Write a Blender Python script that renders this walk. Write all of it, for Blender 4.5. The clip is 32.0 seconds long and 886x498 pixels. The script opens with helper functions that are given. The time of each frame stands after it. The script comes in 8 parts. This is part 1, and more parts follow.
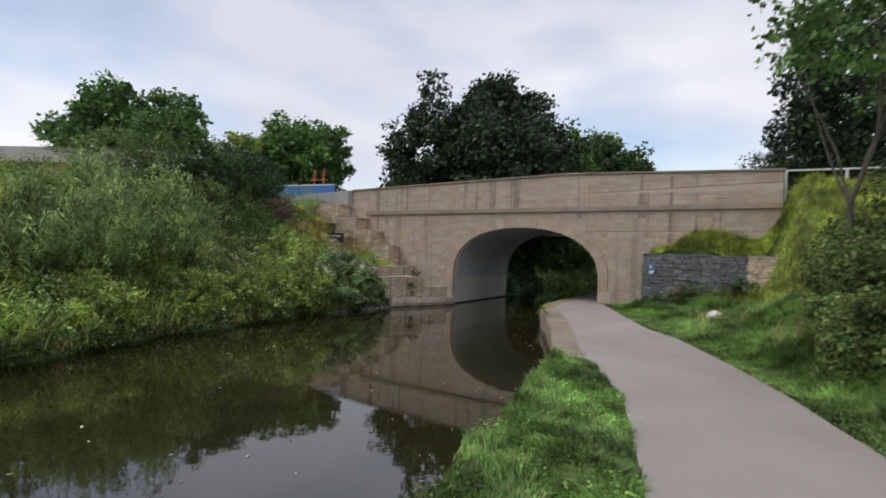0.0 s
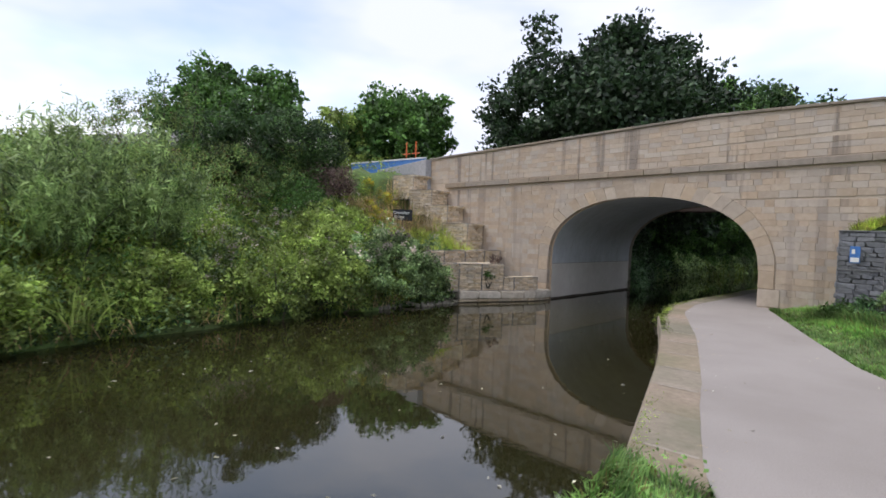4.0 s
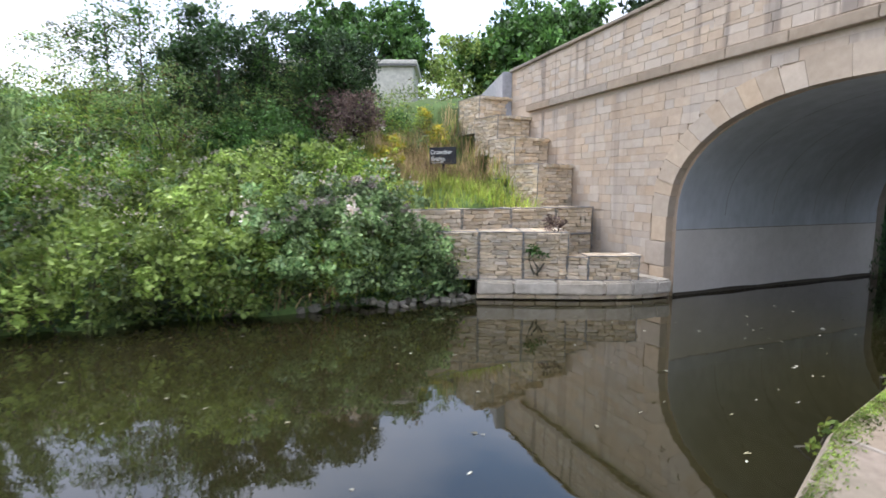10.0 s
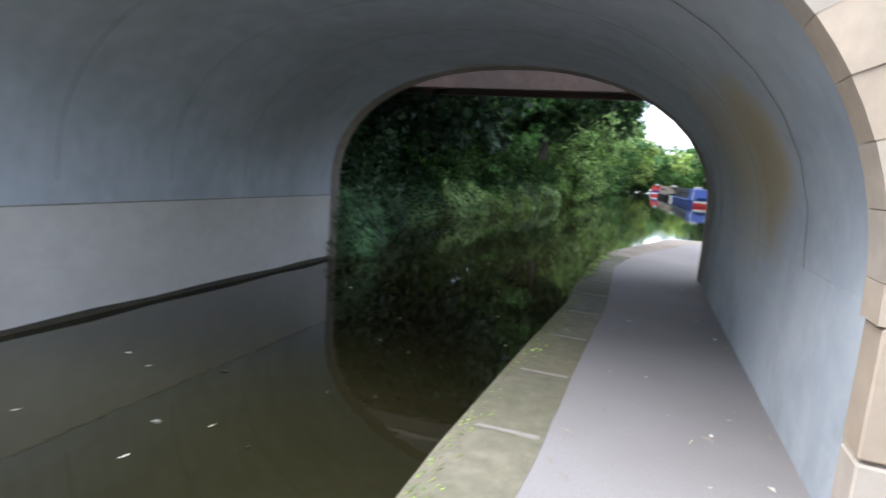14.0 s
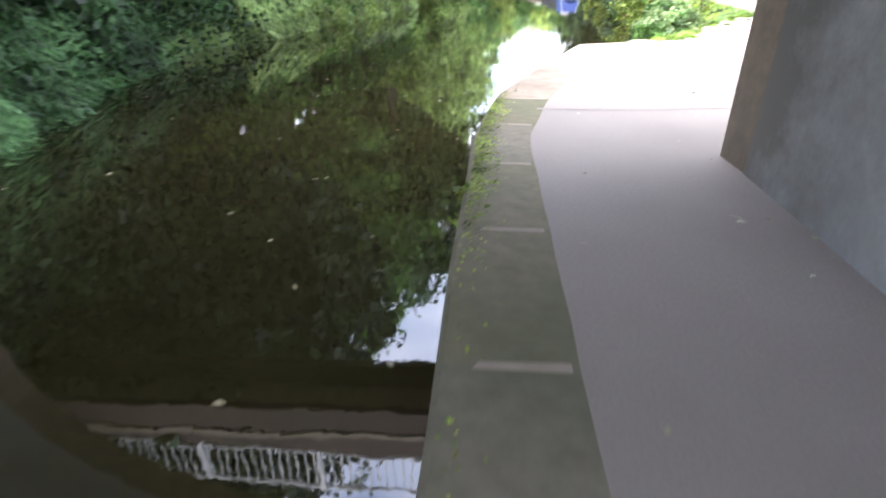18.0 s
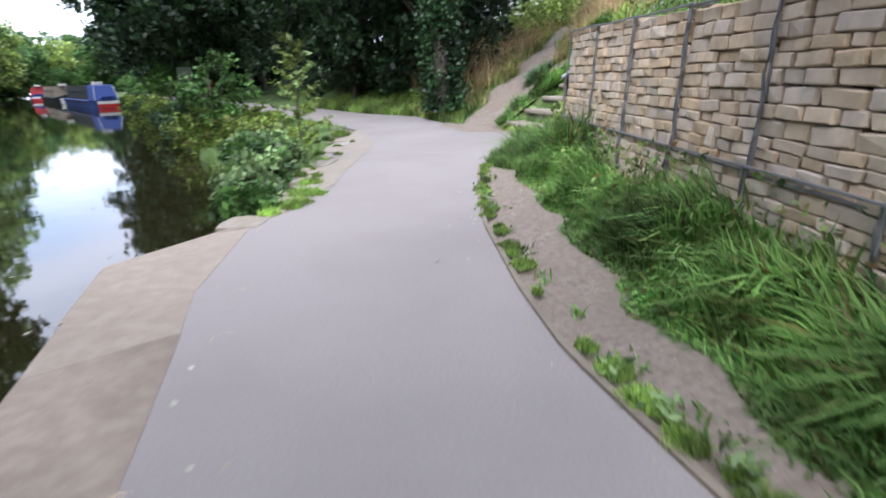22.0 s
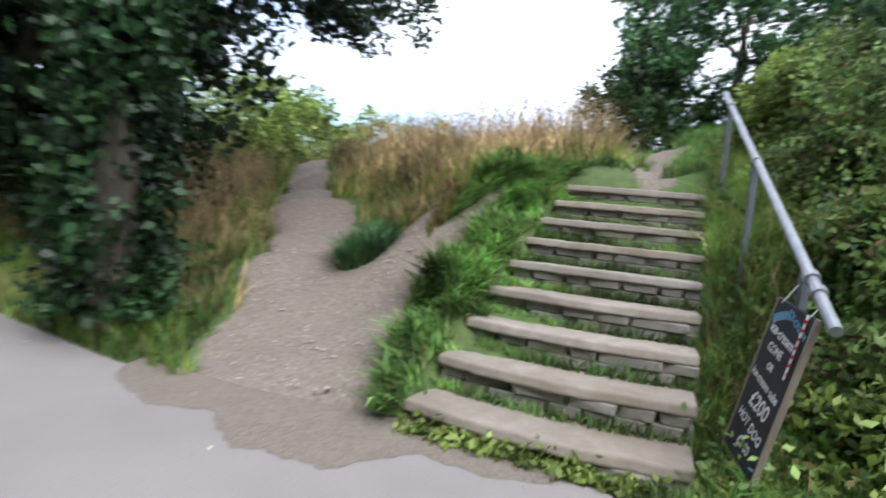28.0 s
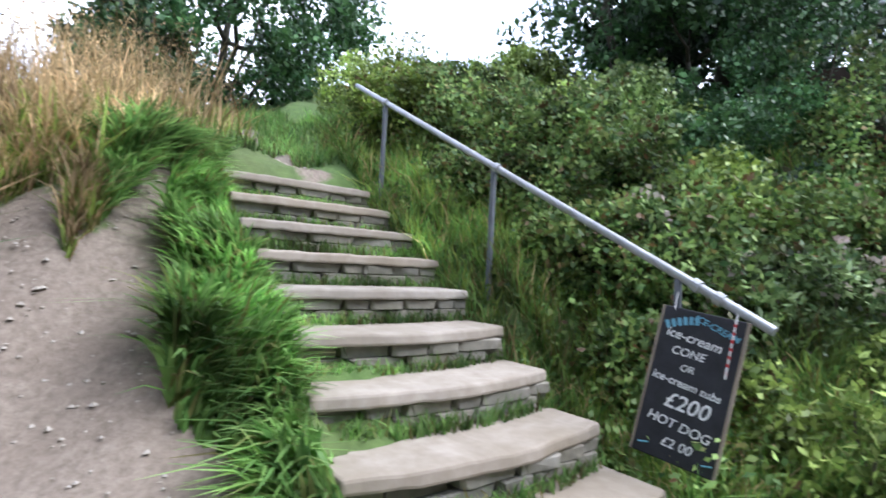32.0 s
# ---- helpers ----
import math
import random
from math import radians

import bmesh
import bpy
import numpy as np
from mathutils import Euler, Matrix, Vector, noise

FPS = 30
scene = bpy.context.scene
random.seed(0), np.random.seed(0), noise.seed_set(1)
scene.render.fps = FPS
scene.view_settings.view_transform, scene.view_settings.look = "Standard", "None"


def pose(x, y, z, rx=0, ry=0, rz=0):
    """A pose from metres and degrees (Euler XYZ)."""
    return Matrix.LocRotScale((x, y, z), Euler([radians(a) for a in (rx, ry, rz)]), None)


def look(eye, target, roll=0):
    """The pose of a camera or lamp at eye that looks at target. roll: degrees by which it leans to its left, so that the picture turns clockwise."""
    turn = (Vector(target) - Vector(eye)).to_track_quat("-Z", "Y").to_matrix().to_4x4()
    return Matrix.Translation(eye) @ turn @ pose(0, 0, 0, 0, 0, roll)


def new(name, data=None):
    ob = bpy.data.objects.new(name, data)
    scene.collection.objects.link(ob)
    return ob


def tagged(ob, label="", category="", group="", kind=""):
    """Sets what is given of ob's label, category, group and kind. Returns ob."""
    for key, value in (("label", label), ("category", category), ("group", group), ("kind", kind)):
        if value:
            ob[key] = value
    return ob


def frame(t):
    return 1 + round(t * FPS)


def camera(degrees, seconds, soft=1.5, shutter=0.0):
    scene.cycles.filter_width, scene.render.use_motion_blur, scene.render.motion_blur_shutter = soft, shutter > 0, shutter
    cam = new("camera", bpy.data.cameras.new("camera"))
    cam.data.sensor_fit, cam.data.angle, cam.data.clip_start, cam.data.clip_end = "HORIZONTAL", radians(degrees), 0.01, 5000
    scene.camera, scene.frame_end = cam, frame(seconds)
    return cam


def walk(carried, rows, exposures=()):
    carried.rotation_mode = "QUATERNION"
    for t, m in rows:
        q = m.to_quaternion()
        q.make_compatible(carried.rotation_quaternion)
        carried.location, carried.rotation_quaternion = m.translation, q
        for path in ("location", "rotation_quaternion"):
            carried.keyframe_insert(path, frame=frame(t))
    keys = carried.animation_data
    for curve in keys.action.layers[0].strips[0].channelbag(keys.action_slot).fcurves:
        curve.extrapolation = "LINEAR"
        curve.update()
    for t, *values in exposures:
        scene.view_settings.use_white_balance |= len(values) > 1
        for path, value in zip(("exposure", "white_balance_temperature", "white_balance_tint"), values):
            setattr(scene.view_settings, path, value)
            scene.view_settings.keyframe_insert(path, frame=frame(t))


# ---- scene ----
cam = camera(79.4, 32.0, soft=1.6, shutter=0.5)
PATH = [
    (0.0, (0.471, 1.943, 1.734), (-1.604, 6.492, 1.769), 2.40),
    (0.5, (0.392, 2.589, 1.711), (-1.956, 7.003, 1.613), 1.50),
    (1.0, (0.274, 3.312, 1.672), (-2.194, 7.659, 1.560), 0.50),
    (1.5, (0.158, 3.959, 1.631), (-2.576, 8.143, 1.516), -0.50),
    (2.0, (0.015, 4.721, 1.623), (-2.755, 8.882, 1.507), 0.90),
    (2.5, (-0.058, 5.375, 1.615), (-3.049, 9.380, 1.490), 1.40),
    (4.5, (-0.315, 8.231, 1.619), (-3.486, 12.093, 1.447), 2.10),
    (5.0, (-0.443, 8.993, 1.581), (-3.453, 12.950, 1.048), -0.70),
    (5.5, (-0.543, 9.706, 1.552), (-3.106, 13.959, 0.957), 0.00),
    (6.0, (-0.722, 10.465, 1.517), (-3.002, 14.873, 0.909), 0.20),
    (6.5, (-0.883, 11.084, 1.502), (-3.446, 15.326, 0.844), -1.60),
    (7.0, (-1.082, 11.795, 1.467), (-3.649, 16.033, 0.795), -0.50),
    (7.5, (-1.253, 12.356, 1.480), (-4.081, 16.429, 0.837), 3.30),
    (8.0, (-1.510, 13.013, 1.478), (-4.625, 16.893, 0.986), 1.20),
    (8.5, (-1.696, 13.615, 1.458), (-5.459, 16.868, 0.952), 0.50),
    (9.0, (-1.932, 14.281, 1.450), (-5.908, 17.268, 0.932), 0.20),
    (9.5, (-2.017, 14.889, 1.478), (-6.263, 17.471, 0.928), 0.90),
    (10.0, (-2.168, 15.795, 1.486), (-6.582, 18.069, 0.899), 0.40),
    (10.5, (-2.334, 16.496, 1.502), (-6.517, 19.173, 0.921), 2.50),
    (11.0, (-2.558, 17.228, 1.517), (-5.731, 21.074, 1.149), 4.20),
    (11.5, (-2.774, 17.896, 1.489), (-5.914, 21.768, 1.104), 2.60),
    (12.0, (-2.946, 18.590, 1.489), (-6.086, 22.431, 0.869), 1.00),
    (12.5, (-3.160, 19.243, 1.464), (-6.263, 23.099, 0.754), 0.60),
    (13.0, (-3.340, 19.949, 1.435), (-5.865, 24.217, 0.798), 4.50),
    (13.5, (-3.438, 20.697, 1.385), (-5.445, 25.227, 0.715), 2.70),
    (14.0, (-3.514, 21.390, 1.353), (-4.960, 26.118, 0.608), 4.20),
    (14.5, (-3.520, 22.179, 1.284), (-4.347, 27.044, 0.476), 3.90),
    (15.0, (-3.548, 22.956, 1.205), (-4.510, 27.766, 0.237), 1.50),
    (15.5, (-3.284, 23.863, 1.159), (-4.541, 28.421, -0.468), 1.10),
    (17.5, (-3.737, 25.981, 1.033), (-4.439, 30.351, -1.292), -4.00),
    (18.0, (-3.753, 26.585, 1.033), (-3.993, 31.021, -1.260), -0.40),
    (18.5, (-3.695, 27.192, 1.026), (-3.515, 31.722, -1.083), -2.30),
    (19.0, (-3.693, 27.800, 0.999), (-3.365, 32.292, -1.173), -0.00),
    (19.5, (-3.694, 28.420, 0.971), (-3.249, 32.962, -1.071), 4.70),
    (20.0, (-3.555, 29.065, 1.056), (-3.215, 33.716, -0.749), -0.30),
    (20.5, (-3.324, 29.662, 1.103), (-1.804, 34.084, -0.667), -3.90),
    (21.0, (-3.137, 30.364, 1.126), (-1.274, 34.663, -0.621), -3.40),
    (21.5, (-2.802, 31.116, 1.161), (-0.179, 35.058, -0.447), -4.90),
    (22.0, (-2.411, 31.768, 1.180), (0.604, 35.436, -0.387), -1.90),
    (22.5, (-2.042, 32.402, 1.234), (1.430, 35.744, -0.098), -1.60),
    (23.0, (-1.673, 32.995, 1.258), (1.763, 36.395, -0.019), -4.10),
    (23.5, (-1.258, 33.613, 1.283), (2.568, 36.526, -0.085), -2.10),
    (24.0, (-0.843, 34.183, 1.310), (3.013, 37.143, 0.138), -1.30),
    (24.5, (-0.450, 34.803, 1.326), (3.551, 37.461, -0.062), 1.40),
    (25.0, (0.009, 35.365, 1.375), (3.869, 38.298, 0.150), -1.50),
    (25.5, (0.451, 35.946, 1.374), (4.293, 38.876, 0.089), 1.50),
    (27.5, (1.857, 38.552, 1.197), (6.286, 40.809, 0.659), 4.60),
    (28.0, (2.580, 39.050, 1.256), (7.511, 39.867, 1.139), 6.50),
    (28.5, (3.032, 39.439, 1.305), (8.030, 39.429, 1.167), 8.00),
    (29.0, (3.408, 39.767, 1.387), (8.354, 39.067, 1.610), 7.40),
    (29.5, (3.761, 40.106, 1.389), (8.569, 38.788, 1.769), 6.00),
    (30.0, (3.989, 40.345, 1.360), (8.489, 38.199, 1.737), 6.00),
    (30.5, (4.278, 40.484, 1.296), (8.431, 37.709, 1.506), 3.10),
    (31.0, (4.467, 40.629, 1.295), (8.082, 37.176, 1.430), 4.90),
    (31.5, (4.535, 40.868, 1.317), (7.600, 36.918, 1.357), 2.10),
    (32.0, (4.728, 41.095, 1.296), (7.908, 37.240, 1.458), 3.00),
]
EXPOSURES = [(0.0, 0.22, 6600, 9), (2.5, 0.25, 6400, 11), (4.5, 0.8, 6300, 11), (5.2, 0.85, 6200, 11), (6.0, 0.7, 6150, 11), (7.0, 0.95, 6050, 11), (8.0, 1.05, 6000, 11), (9.0, 1.25, 6100, 11), (10.0, 1.35, 6050, 11), (11.0, 1.2, 5850, 11),
             (12.0, 1.7, 5850, 11), (13.0, 1.85, 5600, 9), (14.0, 1.98, 5720, 8), (15.0, 2.85, 6500, 9), (15.5, 2.9, 6450, 10), (18.0, 3.4, 6200, 14), (19.0, 3.1, 6000, 14), (20.0, 2.55, 5900, 12), (21.0, 1.85, 5750, 14),
             (22.0, 1.6, 5800, 13), (23.0, 1.42, 5900, 13), (24.0, 1.45, 5700, 12), (25.5, 1.3, 5600, 12), (28.0, 1.35, 5900, 10), (29.0, 1.0, 5900, 11), (30.0, 0.92, 5600, 11), (31.0, 1.78, 5700, 12), (32.0, 1.82, 5700, 12)]
walk(cam, [(t, look(e, g, r)) for t, e, g, r in PATH], EXPOSURES)

# ---- world: broken cloud over an evening sky ----
world = bpy.data.worlds.new("sky")
scene.world = world
world.use_nodes = True
wt = world.node_tree
wt.nodes.clear()
w_out = wt.nodes.new("ShaderNodeOutputWorld")
w_bg = wt.nodes.new("ShaderNodeBackground")
w_sky = wt.nodes.new("ShaderNodeTexSky")
w_sky.sky_type = 'NISHITA'
w_sky.sun_disc = False
w_sky.sun_elevation = radians(53)
w_sky.sun_rotation = radians(124)
w_co = wt.nodes.new("ShaderNodeTexCoord")
w_map = wt.nodes.new("ShaderNodeMapping")
w_map.inputs["Scale"].default_value = (1.0, 1.0, 2.6)
w_map.inputs["Location"].default_value = (2.3, 0.6, 0.0)
w_noise = wt.nodes.new("ShaderNodeTexNoise")
w_noise.inputs["Scale"].default_value = 1.3
w_noise.inputs["Detail"].default_value = 5
w_noise.inputs["Roughness"].default_value = 0.5
w_ramp = wt.nodes.new("ShaderNodeValToRGB")
w_ramp.color_ramp.elements[0].position = 0.30
w_ramp.color_ramp.elements[1].position = 0.52
w_mix = wt.nodes.new("ShaderNodeMix")
w_mix.data_type = 'RGBA'
w_noise2 = wt.nodes.new("ShaderNodeTexNoise")
w_noise2.inputs["Scale"].default_value = 0.9
w_noise2.inputs["Detail"].default_value = 3
w_ramp2 = wt.nodes.new("ShaderNodeValToRGB")
w_ramp2.color_ramp.elements[0].position, w_ramp2.color_ramp.elements[0].color = 0.40, (0.58, 0.60, 0.70, 1)
w_ramp2.color_ramp.elements[1].position, w_ramp2.color_ramp.elements[1].color = 0.62, (1.0, 0.985, 1.0, 1)
w_gain = wt.nodes.new("ShaderNodeVectorMath")
w_gain.operation = 'SCALE'
w_gain.inputs["Scale"].default_value = 6.9
wt.links.new(w_map.outputs["Vector"], w_noise2.inputs["Vector"])
wt.links.new(w_noise2.outputs["Fac"], w_ramp2.inputs["Fac"])
wt.links.new(w_ramp2.outputs["Color"], w_gain.inputs[0])
wt.links.new(w_gain.outputs["Vector"], w_mix.inputs[7])
w_bg.inputs["Strength"].default_value = 0.15
wt.links.new(w_co.outputs["Generated"], w_map.inputs["Vector"])
wt.links.new(w_map.outputs["Vector"], w_noise.inputs["Vector"])
wt.links.new(w_noise.outputs["Fac"], w_ramp.inputs["Fac"])
wt.links.new(w_ramp.outputs["Color"], w_mix.inputs[0])
wt.links.new(w_sky.outputs["Color"], w_mix.inputs[6])
wt.links.new(w_mix.outputs[2], w_bg.inputs["Color"])
wt.links.new(w_bg.outputs["Background"], w_out.inputs["Surface"])
sun = new("sun", bpy.data.lights.new("sun", 'SUN'))
sun.data.energy = 1.4
sun.data.angle = radians(40)
sun.data.color = (1.0, 0.95, 0.88)
sun.matrix_world = look((0, 0, 60), (25, 17, 20))

# ---- materials ----
def nodes_of(name):
    m = bpy.data.materials.new(name)
    m.use_nodes = True
    t = m.node_tree
    return m, t, t.nodes["Principled BSDF"], t.nodes["Material Output"]


def noise_node(t, scale, detail=6, rough=0.6, coord="Object", stretch=(1, 1, 1)):
    c = t.nodes.new("ShaderNodeNewGeometry" if coord == "Position" else "ShaderNodeTexCoord")
    mp = t.nodes.new("ShaderNodeMapping")
    mp.inputs["Scale"].default_value = stretch
    n = t.nodes.new("ShaderNodeTexNoise")
    n.inputs["Scale"].default_value = scale
    n.inputs["Detail"].default_value = detail
    n.inputs["Roughness"].default_value = rough
    t.links.new(c.outputs[coord], mp.inputs["Vector"])
    t.links.new(mp.outputs["Vector"], n.inputs["Vector"])
    return n


def ramp_node(t, src, stops):
    r = t.nodes.new("ShaderNodeValToRGB")
    e = r.color_ramp.elements
    while len(e) < len(stops):
        e.new(0.5)
    for i, (p, c) in enumerate(stops):
        e[i].position, e[i].color = p, (*c, 1)
    t.links.new(src, r.inputs["Fac"])
    return r


def mix_node(t, a, b, fac, mode='MIX'):
    m = t.nodes.new("ShaderNodeMix")
    m.data_type, m.blend_type = 'RGBA', mode
    for sock, v in ((m.inputs[0], fac), (m.inputs[6], a), (m.inputs[7], b)):
        if isinstance(v, (int, float)):
            sock.default_value = v
        elif isinstance(v, tuple):
            sock.default_value = (*v, 1)
        else:
            t.links.new(v, sock)
    return m.outputs[2]


def bump(t, bsdf, src, strength=0.4, dist=0.02):
    b = t.nodes.new("ShaderNodeBump")
    b.inputs["Strength"].default_value = strength
    b.inputs["Distance"].default_value = dist
    t.links.new(src, b.inputs["Height"])
    t.links.new(b.outputs["Normal"], bsdf.inputs["Normal"])


def rough_stuff(name, stops, grain=14, patch=0.7, tint=(0.5, 0.5, 0.5), amount=0.35, rough=0.85, relief=0.5, dist=0.02, coord="Object", per=None, stretch=(1, 1, 1), spread=0.35, streak=0.0):
    """A dull surface: colour by fine grain, worn and stained by a second, broad noise; per: 'object' or 'island' varies each piece."""
    m, t, b, _ = nodes_of(name)
    coord = "Position" if per == 'object' else coord
    n1 = noise_node(t, grain, 8, 0.65, coord, stretch)
    n2 = noise_node(t, patch, 4, 0.6, coord)
    col = ramp_node(t, n1.outputs["Fac"], stops).outputs["Color"]
    f = ramp_node(t, n2.outputs["Fac"], [(0.38, (0, 0, 0)), (0.66, (amount,) * 3)]).outputs["Color"]
    col = mix_node(t, col, tint, f)
    if streak:
        n3 = noise_node(t, 2.9, 3, 0.55, coord, (1, 1, 0.03))
        g = ramp_node(t, n3.outputs["Fac"], [(0.575, (0, 0, 0)), (0.64, (streak,) * 3)]).outputs["Color"]
        col = mix_node(t, col, (0.17, 0.14, 0.12), g)
    if per:
        if per == 'object':
            src = t.nodes.new("ShaderNodeObjectInfo").outputs["Random"]
        else:
            src = t.nodes.new("ShaderNodeNewGeometry").outputs["Random Per Island"]
        hsv = t.nodes.new("ShaderNodeHueSaturation")
        mr = t.nodes.new("ShaderNodeMapRange")
        mr.inputs[3].default_value, mr.inputs[4].default_value = 1 - spread, 1 + spread
        t.links.new(src, mr.inputs[0])
        t.links.new(mr.outputs[0], hsv.inputs["Value"])
        wn = t.nodes.new("ShaderNodeTexWhiteNoise")
        wn.noise_dimensions = '1D'
        t.links.new(src, wn.inputs["W"])
        mr2 = t.nodes.new("ShaderNodeMapRange")
        mr2.inputs[3].default_value, mr2.inputs[4].default_value = 0.75, 1.2
        t.links.new(wn.outputs["Value"], mr2.inputs[0])
        t.links.new(mr2.outputs[0], hsv.inputs["Saturation"])
        t.links.new(col, hsv.inputs["Color"])
        col = hsv.outputs["Color"]
    t.links.new(col, b.inputs["Base Color"])
    b.inputs["Roughness"].default_value = rough
    bump(t, b, n1.outputs["Fac"], relief, dist)
    return m


def leafy(name, dark, light, rough=0.5, trans=0.25, dead=None, gain=2.55):
    """Foliage: each leaf takes its own shade."""
    m, t, b, out = nodes_of(name)
    g = t.nodes.new("ShaderNodeNewGeometry").outputs["Random Per Island"]
    dark, light = tuple(v * gain for v in dark), tuple(v * gain for v in light)
    stops = [(0.0, dark), (0.75, light)] + ([(0.96, dead)] if dead else [])
    col = ramp_node(t, g, stops).outputs["Color"]
    # Broad and fine noise paint the plants' self-shadowing into the leaf colour.
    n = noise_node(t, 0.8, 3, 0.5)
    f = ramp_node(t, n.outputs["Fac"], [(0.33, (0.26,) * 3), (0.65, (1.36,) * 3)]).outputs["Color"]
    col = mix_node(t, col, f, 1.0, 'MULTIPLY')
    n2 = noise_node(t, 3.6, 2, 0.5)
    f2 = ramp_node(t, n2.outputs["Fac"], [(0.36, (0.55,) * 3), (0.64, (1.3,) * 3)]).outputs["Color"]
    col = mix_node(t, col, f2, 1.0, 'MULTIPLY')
    t.links.new(col, b.inputs["Base Color"])
    b.inputs["Roughness"].default_value = rough
    b.inputs["Specular IOR Level"].default_value = 0.3
    tr = t.nodes.new("ShaderNodeBsdfTranslucent")
    t.links.new(col, tr.inputs["Color"])
    mx = t.nodes.new("ShaderNodeMixShader")
    mx.inputs[0].default_value = trans
    t.links.new(b.outputs[0], mx.inputs[1])
    t.links.new(tr.outputs[0], mx.inputs[2])
    t.links.new(mx.outputs[0], out.inputs["Surface"])
    return m


def paint(name, col, rough=0.5, metal=0.0, wear=0.12):
    m, t, b, _ = nodes_of(name)
    n = noise_node(t, 9, 6, 0.6)
    c = ramp_node(t, n.outputs["Fac"], [(0.3, tuple(v * (1 - wear * 2) for v in col)), (0.7, tuple(min(1, v * (1 + wear)) for v in col))]).outputs["Color"]
    t.links.new(c, b.inputs["Base Color"])
    b.inputs["Roughness"].default_value = rough
    b.inputs["Metallic"].default_value = metal
    bump(t, b, n.outputs["Fac"], 0.1, 0.004)
    return m


M_ASPHALT = rough_stuff("path_surface", [(0.3, (0.272, 0.242, 0.228)), (0.7, (0.345, 0.312, 0.295))], 70, 0.5, (0.225, 0.197, 0.18), 0.5, 0.9, 0.35, 0.004)
M_STONE = rough_stuff("sandstone", [(0.25, (0.345, 0.27, 0.205)), (0.55, (0.415, 0.332, 0.258)), (0.8, (0.475, 0.39, 0.31))], 7, 0.6, (0.42, 0.365, 0.31), 0.6, 0.9, 0.7, 0.02, per='object', spread=0.09, streak=0.35)
M_STONE_REST = rough_stuff("sandstone_far", [(0.25, (0.345, 0.27, 0.205)), (0.55, (0.415, 0.332, 0.258)), (0.8, (0.475, 0.39, 0.31))], 7, 0.6, (0.42, 0.365, 0.31), 0.6, 0.9, 0.55, 0.015, per='island', spread=0.10, streak=0.72)
M_MORTAR = rough_stuff("mortar", [(0.3, (0.43, 0.345, 0.26)), (0.7, (0.54, 0.45, 0.36))], 18, 0.5, (0.36, 0.31, 0.26), 0.5, 0.95, 0.5, 0.01)
M_DRESSED = rough_stuff("dressed_stone", [(0.25, (0.34, 0.265, 0.195)), (0.7, (0.48, 0.385, 0.295))], 6, 0.8, (0.36, 0.30, 0.24), 0.5, 0.85, 0.4, 0.01, per='object', spread=0.10)
M_STRING = rough_stuff("string_course_stone", [(0.25, (0.24, 0.19, 0.145)), (0.7, (0.36, 0.295, 0.23))], 8, 0.9, (0.19, 0.165, 0.14), 0.5, 0.9, 0.5, 0.01, per='object', spread=0.10)
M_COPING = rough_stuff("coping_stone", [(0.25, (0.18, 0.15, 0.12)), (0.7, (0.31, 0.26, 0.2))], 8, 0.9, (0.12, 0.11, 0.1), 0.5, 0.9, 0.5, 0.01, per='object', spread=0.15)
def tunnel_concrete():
    """Blue-grey painted concrete with cloudy stains, an ochre bloom on the towpath side, rust by the far crown and a
    dark far-end patch; the pale wash by the south mouth is daylight put into the colour.
    """
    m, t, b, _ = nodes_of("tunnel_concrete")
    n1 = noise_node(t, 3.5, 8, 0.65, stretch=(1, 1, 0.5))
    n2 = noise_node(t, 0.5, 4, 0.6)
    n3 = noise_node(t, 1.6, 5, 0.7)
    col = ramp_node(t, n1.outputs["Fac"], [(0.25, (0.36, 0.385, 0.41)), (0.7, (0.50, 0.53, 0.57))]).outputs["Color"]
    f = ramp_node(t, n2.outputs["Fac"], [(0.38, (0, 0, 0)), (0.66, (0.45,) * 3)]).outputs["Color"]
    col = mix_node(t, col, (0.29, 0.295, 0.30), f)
    # The first tint paints daylight from the south mouth as a pale wash.
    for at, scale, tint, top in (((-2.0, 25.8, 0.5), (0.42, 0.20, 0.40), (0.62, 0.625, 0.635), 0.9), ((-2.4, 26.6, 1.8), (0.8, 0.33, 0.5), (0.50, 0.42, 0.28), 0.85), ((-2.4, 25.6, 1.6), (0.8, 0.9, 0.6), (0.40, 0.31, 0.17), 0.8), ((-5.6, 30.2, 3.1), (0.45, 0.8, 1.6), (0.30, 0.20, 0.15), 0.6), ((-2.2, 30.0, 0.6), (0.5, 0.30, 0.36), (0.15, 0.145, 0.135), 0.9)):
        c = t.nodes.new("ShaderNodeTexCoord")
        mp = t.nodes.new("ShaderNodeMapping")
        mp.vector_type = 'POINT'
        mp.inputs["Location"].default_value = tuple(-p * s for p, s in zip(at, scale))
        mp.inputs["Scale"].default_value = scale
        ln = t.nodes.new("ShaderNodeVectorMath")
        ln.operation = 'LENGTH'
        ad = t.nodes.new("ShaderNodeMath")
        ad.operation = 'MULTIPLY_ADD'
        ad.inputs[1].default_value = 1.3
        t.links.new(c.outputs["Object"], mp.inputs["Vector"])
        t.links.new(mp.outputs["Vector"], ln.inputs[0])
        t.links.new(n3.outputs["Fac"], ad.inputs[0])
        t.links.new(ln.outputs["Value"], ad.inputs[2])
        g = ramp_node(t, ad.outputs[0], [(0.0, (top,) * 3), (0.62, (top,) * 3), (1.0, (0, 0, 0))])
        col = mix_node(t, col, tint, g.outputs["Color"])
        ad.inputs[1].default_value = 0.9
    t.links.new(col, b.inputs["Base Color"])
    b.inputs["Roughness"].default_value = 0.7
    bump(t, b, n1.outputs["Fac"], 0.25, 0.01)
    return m


